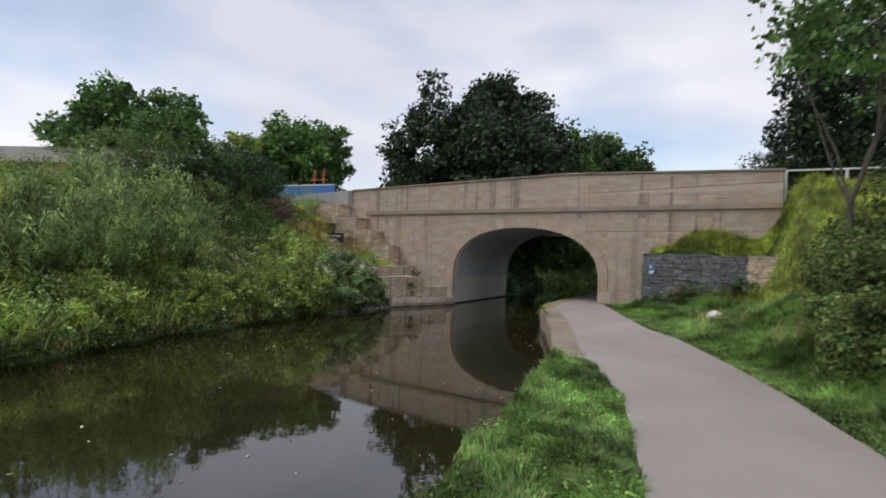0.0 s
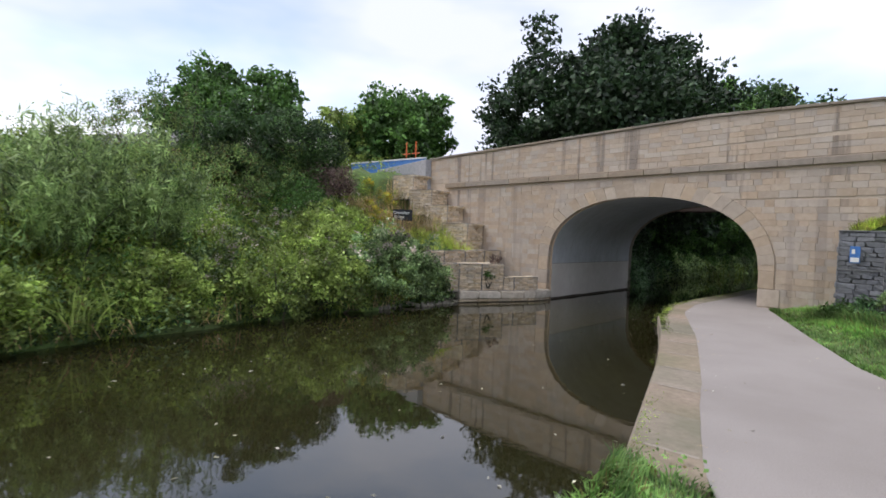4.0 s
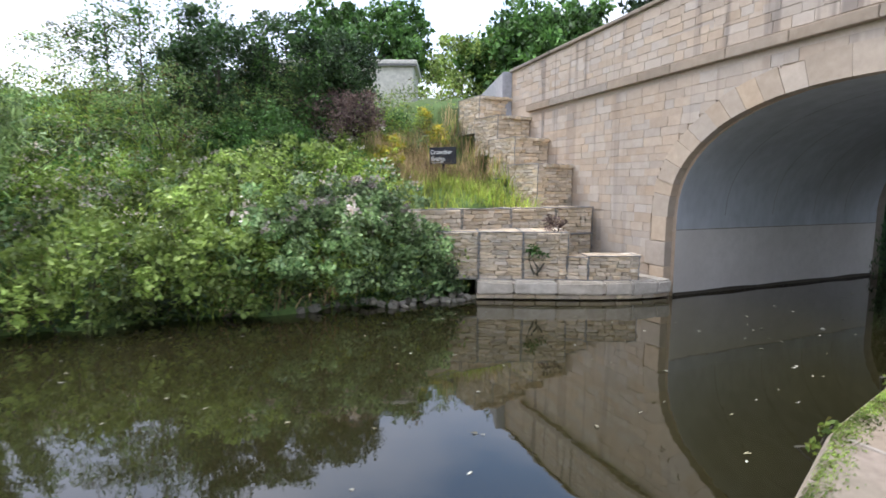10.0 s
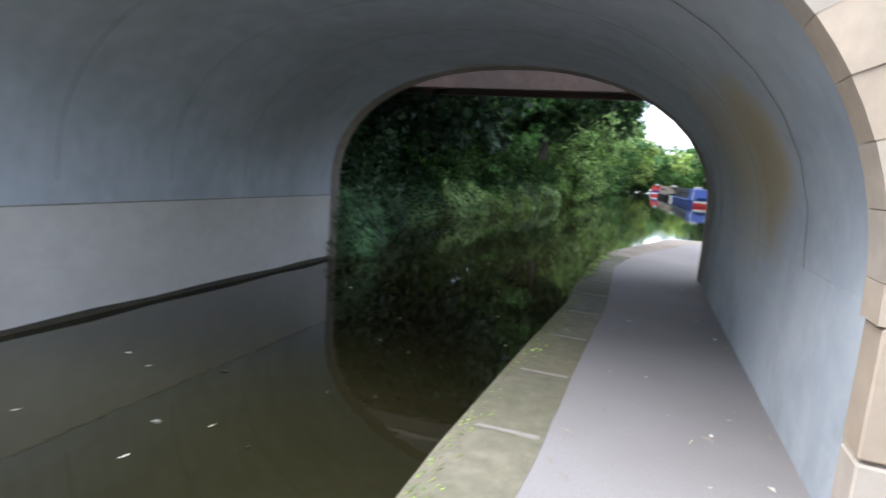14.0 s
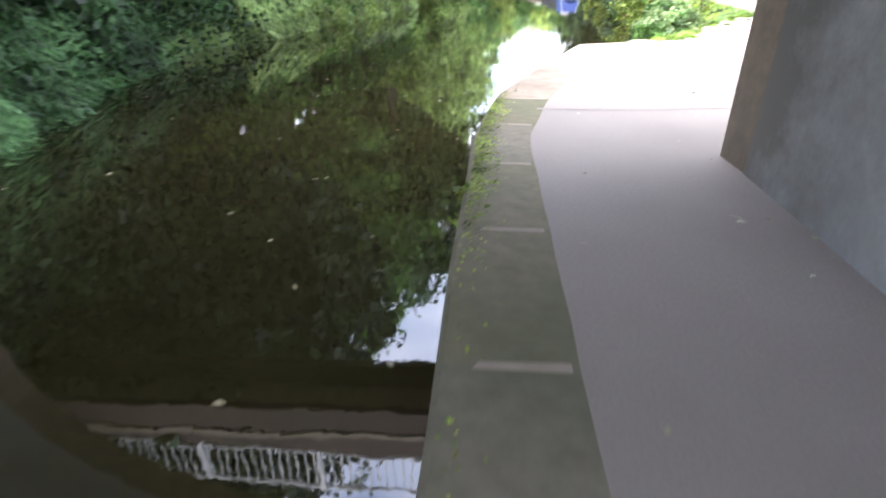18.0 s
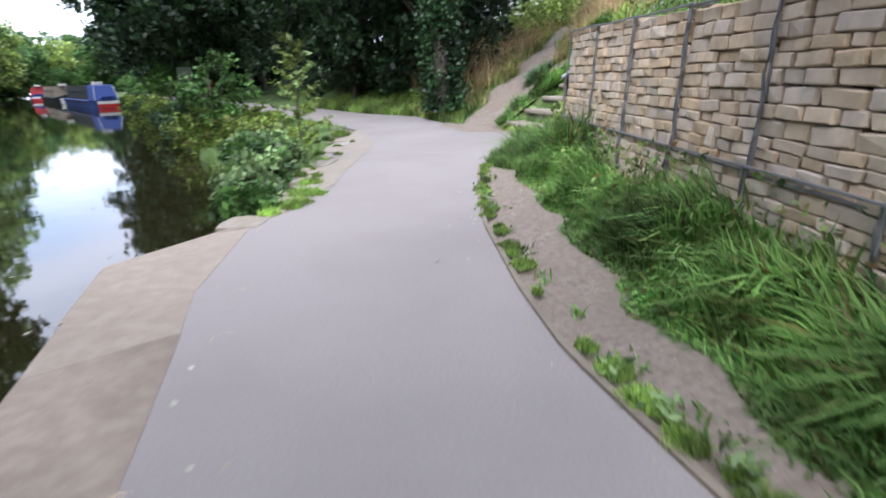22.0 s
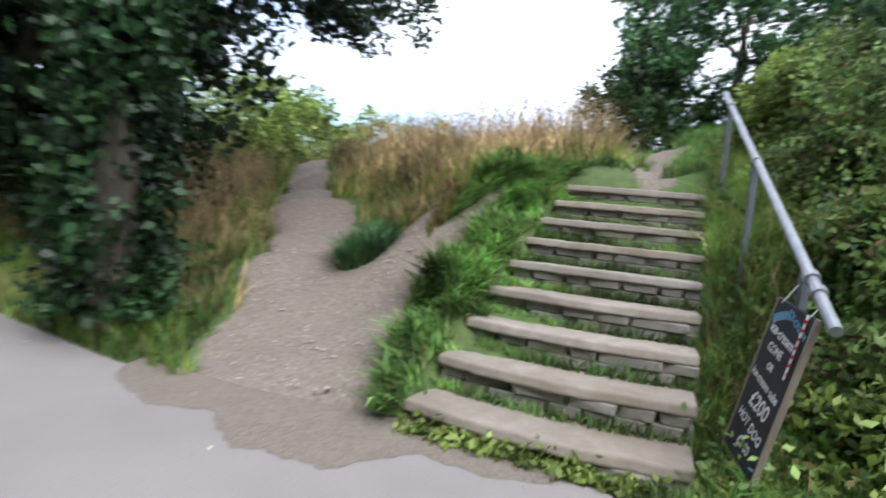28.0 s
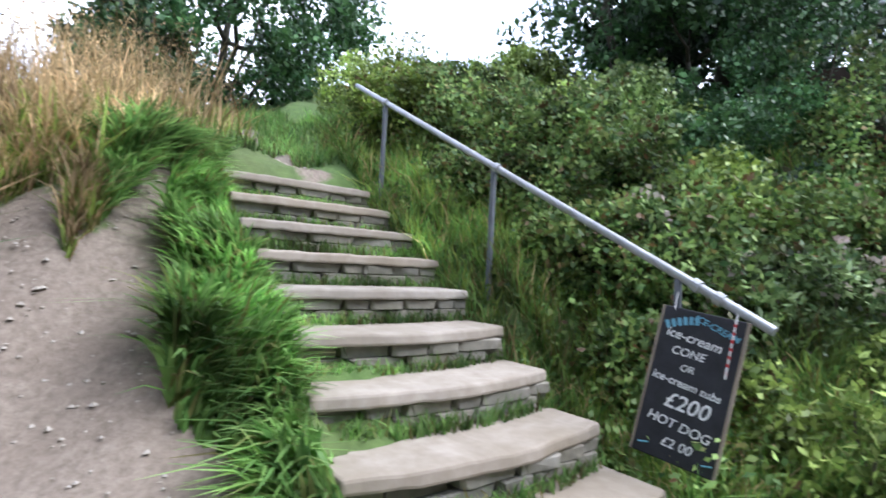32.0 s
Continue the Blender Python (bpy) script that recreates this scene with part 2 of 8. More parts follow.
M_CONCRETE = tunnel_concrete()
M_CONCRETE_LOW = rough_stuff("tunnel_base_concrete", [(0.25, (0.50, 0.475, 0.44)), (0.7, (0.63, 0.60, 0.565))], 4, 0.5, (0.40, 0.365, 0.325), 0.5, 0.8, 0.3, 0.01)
M_KERB = rough_stuff("kerb_stone", [(0.25, (0.21, 0.16, 0.12)), (0.7, (0.34, 0.27, 0.21))], 11, 0.55, (0.135, 0.135, 0.075), 0.7, 0.9, 0.5, 0.01, per='object', spread=0.06)
# Moss green, and darker too: the tunnel's shade is put into this kerb colour.
M_KERB_MOSS_SHADE = rough_stuff("mossy_kerb_tunnel_shade", [(0.25, (0.15, 0.13, 0.085)), (0.7, (0.27, 0.235, 0.165))], 11, 0.55, (0.095, 0.105, 0.055), 0.75, 0.9, 0.5, 0.01, per='object', spread=0.06)
M_KERB_MID = rough_stuff("worn_brown_kerb", [(0.25, (0.235, 0.188, 0.143)), (0.7, (0.37, 0.308, 0.243))], 9, 1.4, (0.15, 0.12, 0.088), 0.65, 0.9, 0.4, 0.008)
M_KERB_PALE = rough_stuff("pale_worn_kerb", [(0.25, (0.275, 0.225, 0.175)), (0.7, (0.40, 0.34, 0.275))], 9, 0.7, (0.25, 0.205, 0.155), 0.5, 0.9, 0.4, 0.008)
M_KERB_JOINT = rough_stuff("kerb_joint_mortar", [(0.3, (0.29, 0.25, 0.205)), (0.7, (0.37, 0.325, 0.275))], 20, 2, (0.25, 0.22, 0.18), 0.4, 0.95, 0.4, 0.005)
M_PEBBLE = rough_stuff("pale_pebbles", [(0.3, (0.30, 0.265, 0.225)), (0.7, (0.52, 0.475, 0.42))], 9, 2, (0.3, 0.26, 0.22), 0.4, 0.9, 0.3, 0.01)
M_SOIL = rough_stuff("bare_earth", [(0.25, (0.15, 0.12, 0.095)), (0.5, (0.275, 0.226, 0.183)), (0.75, (0.39, 0.332, 0.275))], 32, 0.8, (0.30, 0.25, 0.20), 0.6, 0.95, 0.9, 0.04)


def ground_material():
    """Grass-green earth, worn to bare brown earth where the attribute says so."""
    m, t, b, _ = nodes_of("bank_ground")
    n1 = noise_node(t, 9, 8, 0.65)
    n2 = noise_node(t, 0.6, 4, 0.6)
    n3 = noise_node(t, 22, 8, 0.7)
    n4 = noise_node(t, 3.0, 5, 0.65)
    green = ramp_node(t, n1.outputs["Fac"], [(0.25, (0.05, 0.095, 0.022)), (0.7, (0.12, 0.19, 0.05))]).outputs["Color"]
    f = ramp_node(t, n2.outputs["Fac"], [(0.45, (0, 0, 0)), (0.7, (0.4,) * 3)]).outputs["Color"]
    green = mix_node(t, green, (0.12, 0.10, 0.055), f)
    soil = ramp_node(t, n3.outputs["Fac"], [(0.25, (0.128, 0.101, 0.078)), (0.5, (0.25, 0.204, 0.165)), (0.75, (0.365, 0.31, 0.257))]).outputs["Color"]
    f2 = ramp_node(t, n4.outputs["Fac"], [(0.35, (0, 0, 0)), (0.7, (0.55,) * 3)]).outputs["Color"]
    soil = mix_node(t, soil, (0.21, 0.165, 0.13), f2)
    a = t.nodes.new("ShaderNodeAttribute")
    a.attribute_name = "earth"
    add = t.nodes.new("ShaderNodeMath")
    add.operation = 'MULTIPLY_ADD'
    add.inputs[1].default_value, add.inputs[2].default_value = 0.5, -0.25
    t.links.new(n4.outputs["Fac"], add.inputs[0])
    s = t.nodes.new("ShaderNodeMath")
    s.operation = 'ADD'
    t.links.new(add.outputs[0], s.inputs[0])
    t.links.new(a.outputs["Fac"], s.inputs[1])
    mask = t.nodes.new("ShaderNodeMapRange")
    mask.interpolation_type = 'SMOOTHSTEP'
    mask.inputs[1].default_value, mask.inputs[2].default_value = -0.03, 0.05
    t.links.new(s.outputs[0], mask.inputs[0])
    t.links.new(mix_node(t, green, soil, mask.outputs[0]), b.inputs["Base Color"])
    b.inputs["Roughness"].default_value = 0.95
    bump(t, b, n3.outputs["Fac"], 0.45, 0.025)
    return m


M_GROUND = ground_material()
M_SAND = rough_stuff("pale_sandy_earth", [(0.25, (0.23, 0.195, 0.155)), (0.55, (0.34, 0.295, 0.245)), (0.8, (0.44, 0.39, 0.335))], 26, 2.2, (0.27, 0.235, 0.19), 0.5, 0.95, 0.5, 0.012)
M_FLAG = rough_stuff("pale_worn_flag", [(0.25, (0.27, 0.235, 0.19)), (0.7, (0.41, 0.365, 0.31))], 12, 2.0, (0.25, 0.215, 0.17), 0.6, 0.9, 0.5, 0.012, per='object', spread=0.1)
M_SEAM = rough_stuff("tar", [(0.3, (0.225, 0.20, 0.19)), (0.7, (0.315, 0.285, 0.27))], 40, 3, (0.28, 0.25, 0.24), 0.6, 0.85)
M_LEDGE = rough_stuff("pale_ledge_stone", [(0.25, (0.42, 0.37, 0.30)), (0.7, (0.65, 0.585, 0.50))], 10, 2.4, (0.32, 0.275, 0.21), 0.65, 0.9, 0.8, 0.02, per='object', spread=0.12)
M_GABION = rough_stuff("gabion_stone", [(0.2, (0.40, 0.305, 0.205)), (0.55, (0.64, 0.505, 0.355)), (0.8, (0.76, 0.625, 0.46))], 9, 1.2, (0.46, 0.385, 0.30), 0.5, 0.9, 0.6, 0.015, per='object', spread=0.15)
M_GABION_OLD = rough_stuff("weathered_gabion_stone", [(0.2, (0.36, 0.29, 0.205)), (0.55, (0.60, 0.49, 0.355)), (0.8, (0.74, 0.625, 0.47))], 9, 1.2, (0.36, 0.31, 0.25), 0.5, 0.9, 0.7, 0.02, per='object', spread=0.22)
M_SLATE = rough_stuff("grey_gabion_stone", [(0.2, (0.07, 0.075, 0.085)), (0.55, (0.15, 0.155, 0.17)), (0.8, (0.23, 0.235, 0.25))], 9, 1.2, (0.12, 0.12, 0.12), 0.5, 0.8, 0.7, 0.02, per='object', spread=0.3)
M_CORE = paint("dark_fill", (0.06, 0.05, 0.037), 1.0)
M_WIRE = paint("galvanised_wire", (0.24, 0.24, 0.245), 0.55, 0.5)
M_STEEL = paint("galvanised_steel", (0.38, 0.39, 0.41), 0.45, 0.5)
M_POST = paint("grey_painted_post", (0.14, 0.155, 0.18), 0.6)
M_STEP = rough_stuff("worn_stone_tread", [(0.25, (0.27, 0.232, 0.192)), (0.7, (0.40, 0.355, 0.305))], 10, 1.4, (0.21, 0.175, 0.13), 0.7, 0.9, 0.4, 0.01, per='object', spread=0.08)
M_RISER = rough_stuff("stone_riser", [(0.25, (0.17, 0.155, 0.13)), (0.7, (0.31, 0.285, 0.24))], 10, 2.0, (0.12, 0.12, 0.08), 0.6, 0.9, 0.7, 0.02, per='object', spread=0.2)
M_BARK = rough_stuff("bark", [(0.25, (0.045, 0.037, 0.028)), (0.7, (0.13, 0.11, 0.085))], 7, 1.0, (0.05, 0.06, 0.03), 0.5, 0.95, 1.0, 0.05, stretch=(1, 1, 0.25))
M_WHITE = paint("white_painted_metal", (0.62, 0.63, 0.63), 0.5)
M_BLACK = paint("black_board", (0.018, 0.019, 0.024), 0.75, 0, 0.3)
M_CHALK = paint("white_chalk", (0.75, 0.75, 0.73), 0.95)
M_CHALK_BLUE = paint("blue_chalk", (0.16, 0.38, 0.5), 0.95)
M_TIMBER = rough_stuff("weathered_timber", [(0.25, (0.16, 0.125, 0.09)), (0.7, (0.30, 0.25, 0.19))], 12, 1.0, (0.2, 0.18, 0.15), 0.4, 0.85, 0.6, 0.01, stretch=(1, 0.15, 1))
M_BLUE = paint("blue_hoarding", (0.05, 0.17, 0.47), 0.5)
M_RED = paint("red_paint", (0.48, 0.03, 0.03), 0.4)
M_NAVY = paint("navy_canvas", (0.035, 0.07, 0.27), 0.6)
M_ORANGE = paint("orange_paint", (0.65, 0.14, 0.04), 0.5)
M_CREAM = paint("cream_render", (0.58, 0.55, 0.49), 0.85)
M_WING = paint("grey_wing_concrete", (0.30, 0.30, 0.32), 0.85)
M_ROOF = paint("grey_roofing", (0.16, 0.155, 0.15), 0.8)
M_BRICK = rough_stuff("buff_brickwork", [(0.3, (0.36, 0.24, 0.16)), (0.7, (0.48, 0.35, 0.25))], 6, 0.4, (0.36, 0.28, 0.2), 0.4)
M_GLASS = paint("dark_window_glass", (0.02, 0.025, 0.03), 0.08)
M_PLASTIC = paint("white_plastic_bag", (0.75, 0.75, 0.76), 0.4)
M_RUST = rough_stuff("rusty_girder", [(0.3, (0.045, 0.028, 0.022)), (0.7, (0.10, 0.062, 0.048))], 8, 1.0, (0.03, 0.025, 0.022), 0.6)
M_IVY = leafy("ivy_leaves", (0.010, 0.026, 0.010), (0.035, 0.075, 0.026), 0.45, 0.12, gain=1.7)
# The ivy again, brighter: light on the leaves is put into the colour.
M_IVY_LIT = leafy("lit_creeper_leaves", (0.020, 0.055, 0.022), (0.075, 0.145, 0.055), 0.4, 0.2, gain=2.0)
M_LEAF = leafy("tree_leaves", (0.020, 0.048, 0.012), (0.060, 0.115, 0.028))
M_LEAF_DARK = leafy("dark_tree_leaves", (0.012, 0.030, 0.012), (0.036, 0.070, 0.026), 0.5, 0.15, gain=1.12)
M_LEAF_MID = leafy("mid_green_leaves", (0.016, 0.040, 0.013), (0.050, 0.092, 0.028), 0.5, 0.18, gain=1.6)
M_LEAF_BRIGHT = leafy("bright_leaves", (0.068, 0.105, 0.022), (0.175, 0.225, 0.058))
# Sun on the far-bank trees is put into this leaf colour.
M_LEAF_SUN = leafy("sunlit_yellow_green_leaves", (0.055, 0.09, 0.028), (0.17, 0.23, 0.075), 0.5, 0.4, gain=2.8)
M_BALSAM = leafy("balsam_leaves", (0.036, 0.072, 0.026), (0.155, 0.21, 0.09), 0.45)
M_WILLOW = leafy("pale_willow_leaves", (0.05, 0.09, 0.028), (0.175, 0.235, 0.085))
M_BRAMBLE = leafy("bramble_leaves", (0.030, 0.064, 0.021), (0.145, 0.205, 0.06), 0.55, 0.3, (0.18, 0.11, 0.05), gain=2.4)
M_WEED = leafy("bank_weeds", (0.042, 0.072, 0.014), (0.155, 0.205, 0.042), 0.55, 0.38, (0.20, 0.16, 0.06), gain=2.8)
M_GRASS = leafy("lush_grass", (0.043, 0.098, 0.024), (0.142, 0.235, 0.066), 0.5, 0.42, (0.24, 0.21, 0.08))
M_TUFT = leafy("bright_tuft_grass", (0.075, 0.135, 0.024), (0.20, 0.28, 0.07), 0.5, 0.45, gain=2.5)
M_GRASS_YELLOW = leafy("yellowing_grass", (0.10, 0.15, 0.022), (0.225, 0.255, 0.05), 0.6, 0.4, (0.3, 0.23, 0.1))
M_GRASS_DRY = leafy("dry_meadow_grass", (0.23, 0.16, 0.07), (0.56, 0.41, 0.23), 0.8, 0.35, gain=1.4)
M_PURPLE = leafy("purple_seed_heads", (0.13, 0.08, 0.075), (0.27, 0.20, 0.17), 0.8, 0.3, gain=1.15)
M_PINK = leafy("pink_flowers", (0.45, 0.36, 0.33), (0.62, 0.55, 0.49), 0.8, 0.3, gain=1.15)
M_YELLOW = leafy("yellow_flowers", (0.45, 0.36, 0.03), (0.62, 0.52, 0.08), 0.8, 0.3, gain=1.15)
M_DEBRIS = leafy("floating_leaves", (0.3, 0.27, 0.15), (0.62, 0.6, 0.5), 0.7, 0.1, gain=1.15)


def water_material():
    m, t, b, _ = nodes_of("canal_water")
    n = noise_node(t, 0.35, 3, 0.5)
    c = ramp_node(t, n.outputs["Fac"], [(0.3, (0.016, 0.0145, 0.0055)), (0.7, (0.024, 0.0215, 0.0083))]).outputs["Color"]
    t.links.new(c, b.inputs["Base Color"])
    b.inputs["Roughness"].default_value = 0.02
    b.inputs["IOR"].default_value = 1.85
    w = noise_node(t, 2.2, 4, 0.55)
    bump(t, b, w.outputs["Fac"], 0.08, 0.02)
    return m


M_WATER = water_material()

# ---- mesh helpers ----
def mesh_object(name, verts, faces, mat, parent=None, smooth=False):
    me = bpy.data.meshes.new(name)
    me.from_pydata([tuple(v) for v in verts], [], faces)
    me.materials.append(mat)
    if smooth:
        me.polygons.foreach_set("use_smooth", [True] * len(me.polygons))
    me.update()
    ob = new(name, me)
    ob.parent = parent
    return ob


def part(name, bm, mat, parent=None, label="", smooth=False):
    me = bpy.data.meshes.new(name)
    bm.to_mesh(me)
    bm.free()
    me.materials.append(mat)
    if smooth:
        me.polygons.foreach_set("use_smooth", [True] * len(me.polygons))
    ob = new(name, me)
    ob.parent = parent
    return tagged(ob, label)


def thing(name, at, label, category, group="", turn=0.0):
    ob = new(name)
    ob.empty_display_size = 0.2
    ob.matrix_world = pose(*at, 0, 0, turn)
    return tagged(ob, label, category, group)


def box_bm(a, b, bevel=0.0, bm=None, m=None, seg=1):
    bm = bm or bmesh.new()
    got = bmesh.ops.create_cube(bm, size=1)["verts"]
    for v in got:
        v.co = Vector([a[i] if v.co[i] < 0 else b[i] for i in range(3)])
    if bevel:
        bmesh.ops.bevel(bm, geom=[e for e in bm.edges if e.verts[0] in got], offset=bevel, segments=seg, affect='EDGES')
    if m is not None:
        bmesh.ops.transform(bm, matrix=m, verts=bm.verts)
    return bm


def tube_bm(p, q, r, r2=None, n=10, bm=None, cap=True):
    bm = bm or bmesh.new()
    p, q = Vector(p), Vector(q)
    d = q - p
    m = Matrix.Translation((p + q) / 2) @ d.to_track_quat('Z', 'Y').to_matrix().to_4x4()
    bmesh.ops.create_cone(bm, cap_ends=cap, segments=n, radius1=r, radius2=r if r2 is None else r2, depth=d.length, matrix=m)
    return bm


def quads_object(name, V, mat, parent=None, k=4):
    """A mesh of separate k-cornered leaves from an array (count * k, 3)."""
    me = bpy.data.meshes.new(name)
    c = len(V) // k
    me.vertices.add(len(V))
    me.vertices.foreach_set("co", np.ascontiguousarray(V, dtype=np.float32).ravel())
    me.loops.add(len(V))
    me.loops.foreach_set("vertex_index", np.arange(len(V), dtype=np.int32))
    me.polygons.add(c)
    me.polygons.foreach_set("loop_start", np.arange(0, len(V), k, dtype=np.int32))
    me.materials.append(mat)
    me.update(calc_edges=True)
    ob = new(name, me)
    ob.parent = parent
    return ob


def limb_bm(bm, pts, r0, r1, n=7):
    """A bent, tapering branch along points."""
    rings = []
    for i, p in enumerate(pts):
        p = Vector(p)
        d = (Vector(pts[min(i + 1, len(pts) - 1)]) - Vector(pts[max(i - 1, 0)])).normalized()
        q = d.to_track_quat('Z', 'Y')
        r = r0 + (r1 - r0) * i / (len(pts) - 1)
        rings.append([bm.verts.new(p + q @ Vector((math.cos(a) * r, math.sin(a) * r, 0))) for a in (2 * math.pi * k / n for k in range(n))])
    for a, b in zip(rings, rings[1:]):
        for k in range(n):
            bm.faces.new((a[k], a[(k + 1) % n], b[(k + 1) % n], b[k]))
    bm.faces.new(rings[-1])
    return bm


def along(pts, y):
    """x at y on a line given as (y, x) pairs."""
    a = np.array(pts, dtype=float)
    return np.interp(y, a[:, 0], a[:, 1])


# ---- plan: lines of the canal and the towpath, as (y, x) ----
WATER = -0.54
KERB_OUT = [(-30, 0.2), (0, -1.0), (5.9, -1.22), (8.4, -1.38), (11.5, -1.62), (13.4, -2.08), (14.9, -2.45), (16.3, -2.85), (17.5, -3.2),
            (19.4, -3.85), (20.2, -4.0), (21.7, -4.28), (23.8, -4.18), (25.6, -4.02), (27.4, -3.83), (28.5, -3.80), (29.6, -3.74), (30.2, -3.72), (31.1, -3.61),
            (31.8, -3.49), (33.7, -2.83), (35.85, -2.0)]
KERB_IN = [(11.2, -1.0), (11.83, -1.2), (13.15, -1.54), (14.15, -1.76), (15.9, -2.22), (17.3, -2.6), (19.85, -3.45), (20.6, -3.67), (22.5, -3.88),
           (23.9, -3.74), (25.3, -3.64), (27.3, -3.46), (30.3, -3.37), (31.6, -3.08), (32.8, -2.67), (34.14, -2.06), (35.0, -1.7)]
RIGHT_BANK = KERB_OUT + [(36.15, -1.2), (36.4, -0.5), (38.0, 0.0), (39.8, 0.3), (46.6, 1.5), (60, 3.3), (76, 5.3), (95, 8), (130, 12), (400, 40)]
LEFT_BANK = [(-30, -8.5), (0, -9.4), (7, -9.75), (10, -10.6), (14, -10.85), (17, -10.6), (20.4, -10.5), (20.9, -10.8), (24.0, -8.95), (30.8, -8.62),
             (34.7, -9.7), (39, -10.2), (47, -8.7), (61, -7), (100, -4.9), (130, -2), (400, 20)]
PATH_L = [(-30, 1.6), (0, 0.75), (6.16, 0.27), (7.1, 0.12), (9.2, -0.22), (11.2, -0.95)] + KERB_IN[1:] + \
         [(36.2, -0.95), (36.5, -0.36), (37.1, 0.31), (38.72, 1.68), (40.15, 2.9), (42.15, 3.9), (44.2, 4.4), (52, 5.7), (70, 7.5), (120, 13)]
PATH_R = [(-30, 4.2), (0, 2.9), (6, 2.4), (8.4, 2.2), (8.85, 2.08), (10.34, 1.8), (12.29, 1.28), (15.25, 0.37), (16.6, -0.35), (18.95, -1.1), (22.97, -2.29),
          (24.2, -2.5), (25.7, -2.3), (29.93, -2.17), (30.02, -1.95), (30.96, -1.52), (31.25, -1.45), (32.21, -1.05), (33.05, -0.68), (33.67, -0.29), (34.74, 0.48), (35.64, 1.25), (36.67, 2.24),
          (37.3, 3.2), (37.76, 4.0), (38.2, 5.0), (38.5, 5.5), (39.3, 5.85), (40.0, 5.92), (41.0, 6.0), (42.1, 6.25), (44.5, 7.2), (47.2, 7.1), (52.4, 7.9), (70, 9), (120, 15)]
GABION_A, GABION_B = np.array((-1.32, 30.05)), np.array((3.15, 36.1))


FACE = 24.0


def face_y(x):
    """The bridge face stands a little askew to the canal."""
    return FACE - 0.0875 * (x + 9)


def smooth01(v):
    v = np.clip(v, 0, 1)
    return v * v * (3 - 2 * v)


def seg_dist(x, y, a, b):
    """Distance to a segment, and the side (positive to the right of a -> b)."""
    dx, dy = b[0] - a[0], b[1] - a[1]
    k = np.clip(((x - a[0]) * dx + (y - a[1]) * dy) / (dx * dx + dy * dy), 0, 1)
    d = np.hypot(x - a[0] - k * dx, y - a[1] - k * dy)
    return d, (x - a[0]) * dy - (y - a[1]) * dx, k


def stair_z(x):
    return np.interp(x, [5.3, 5.9, 9.1, 10.5, 12.5, 16, 30], [0.0, 0.12, 2.05, 2.40, 2.75, 3.1, 3.4])


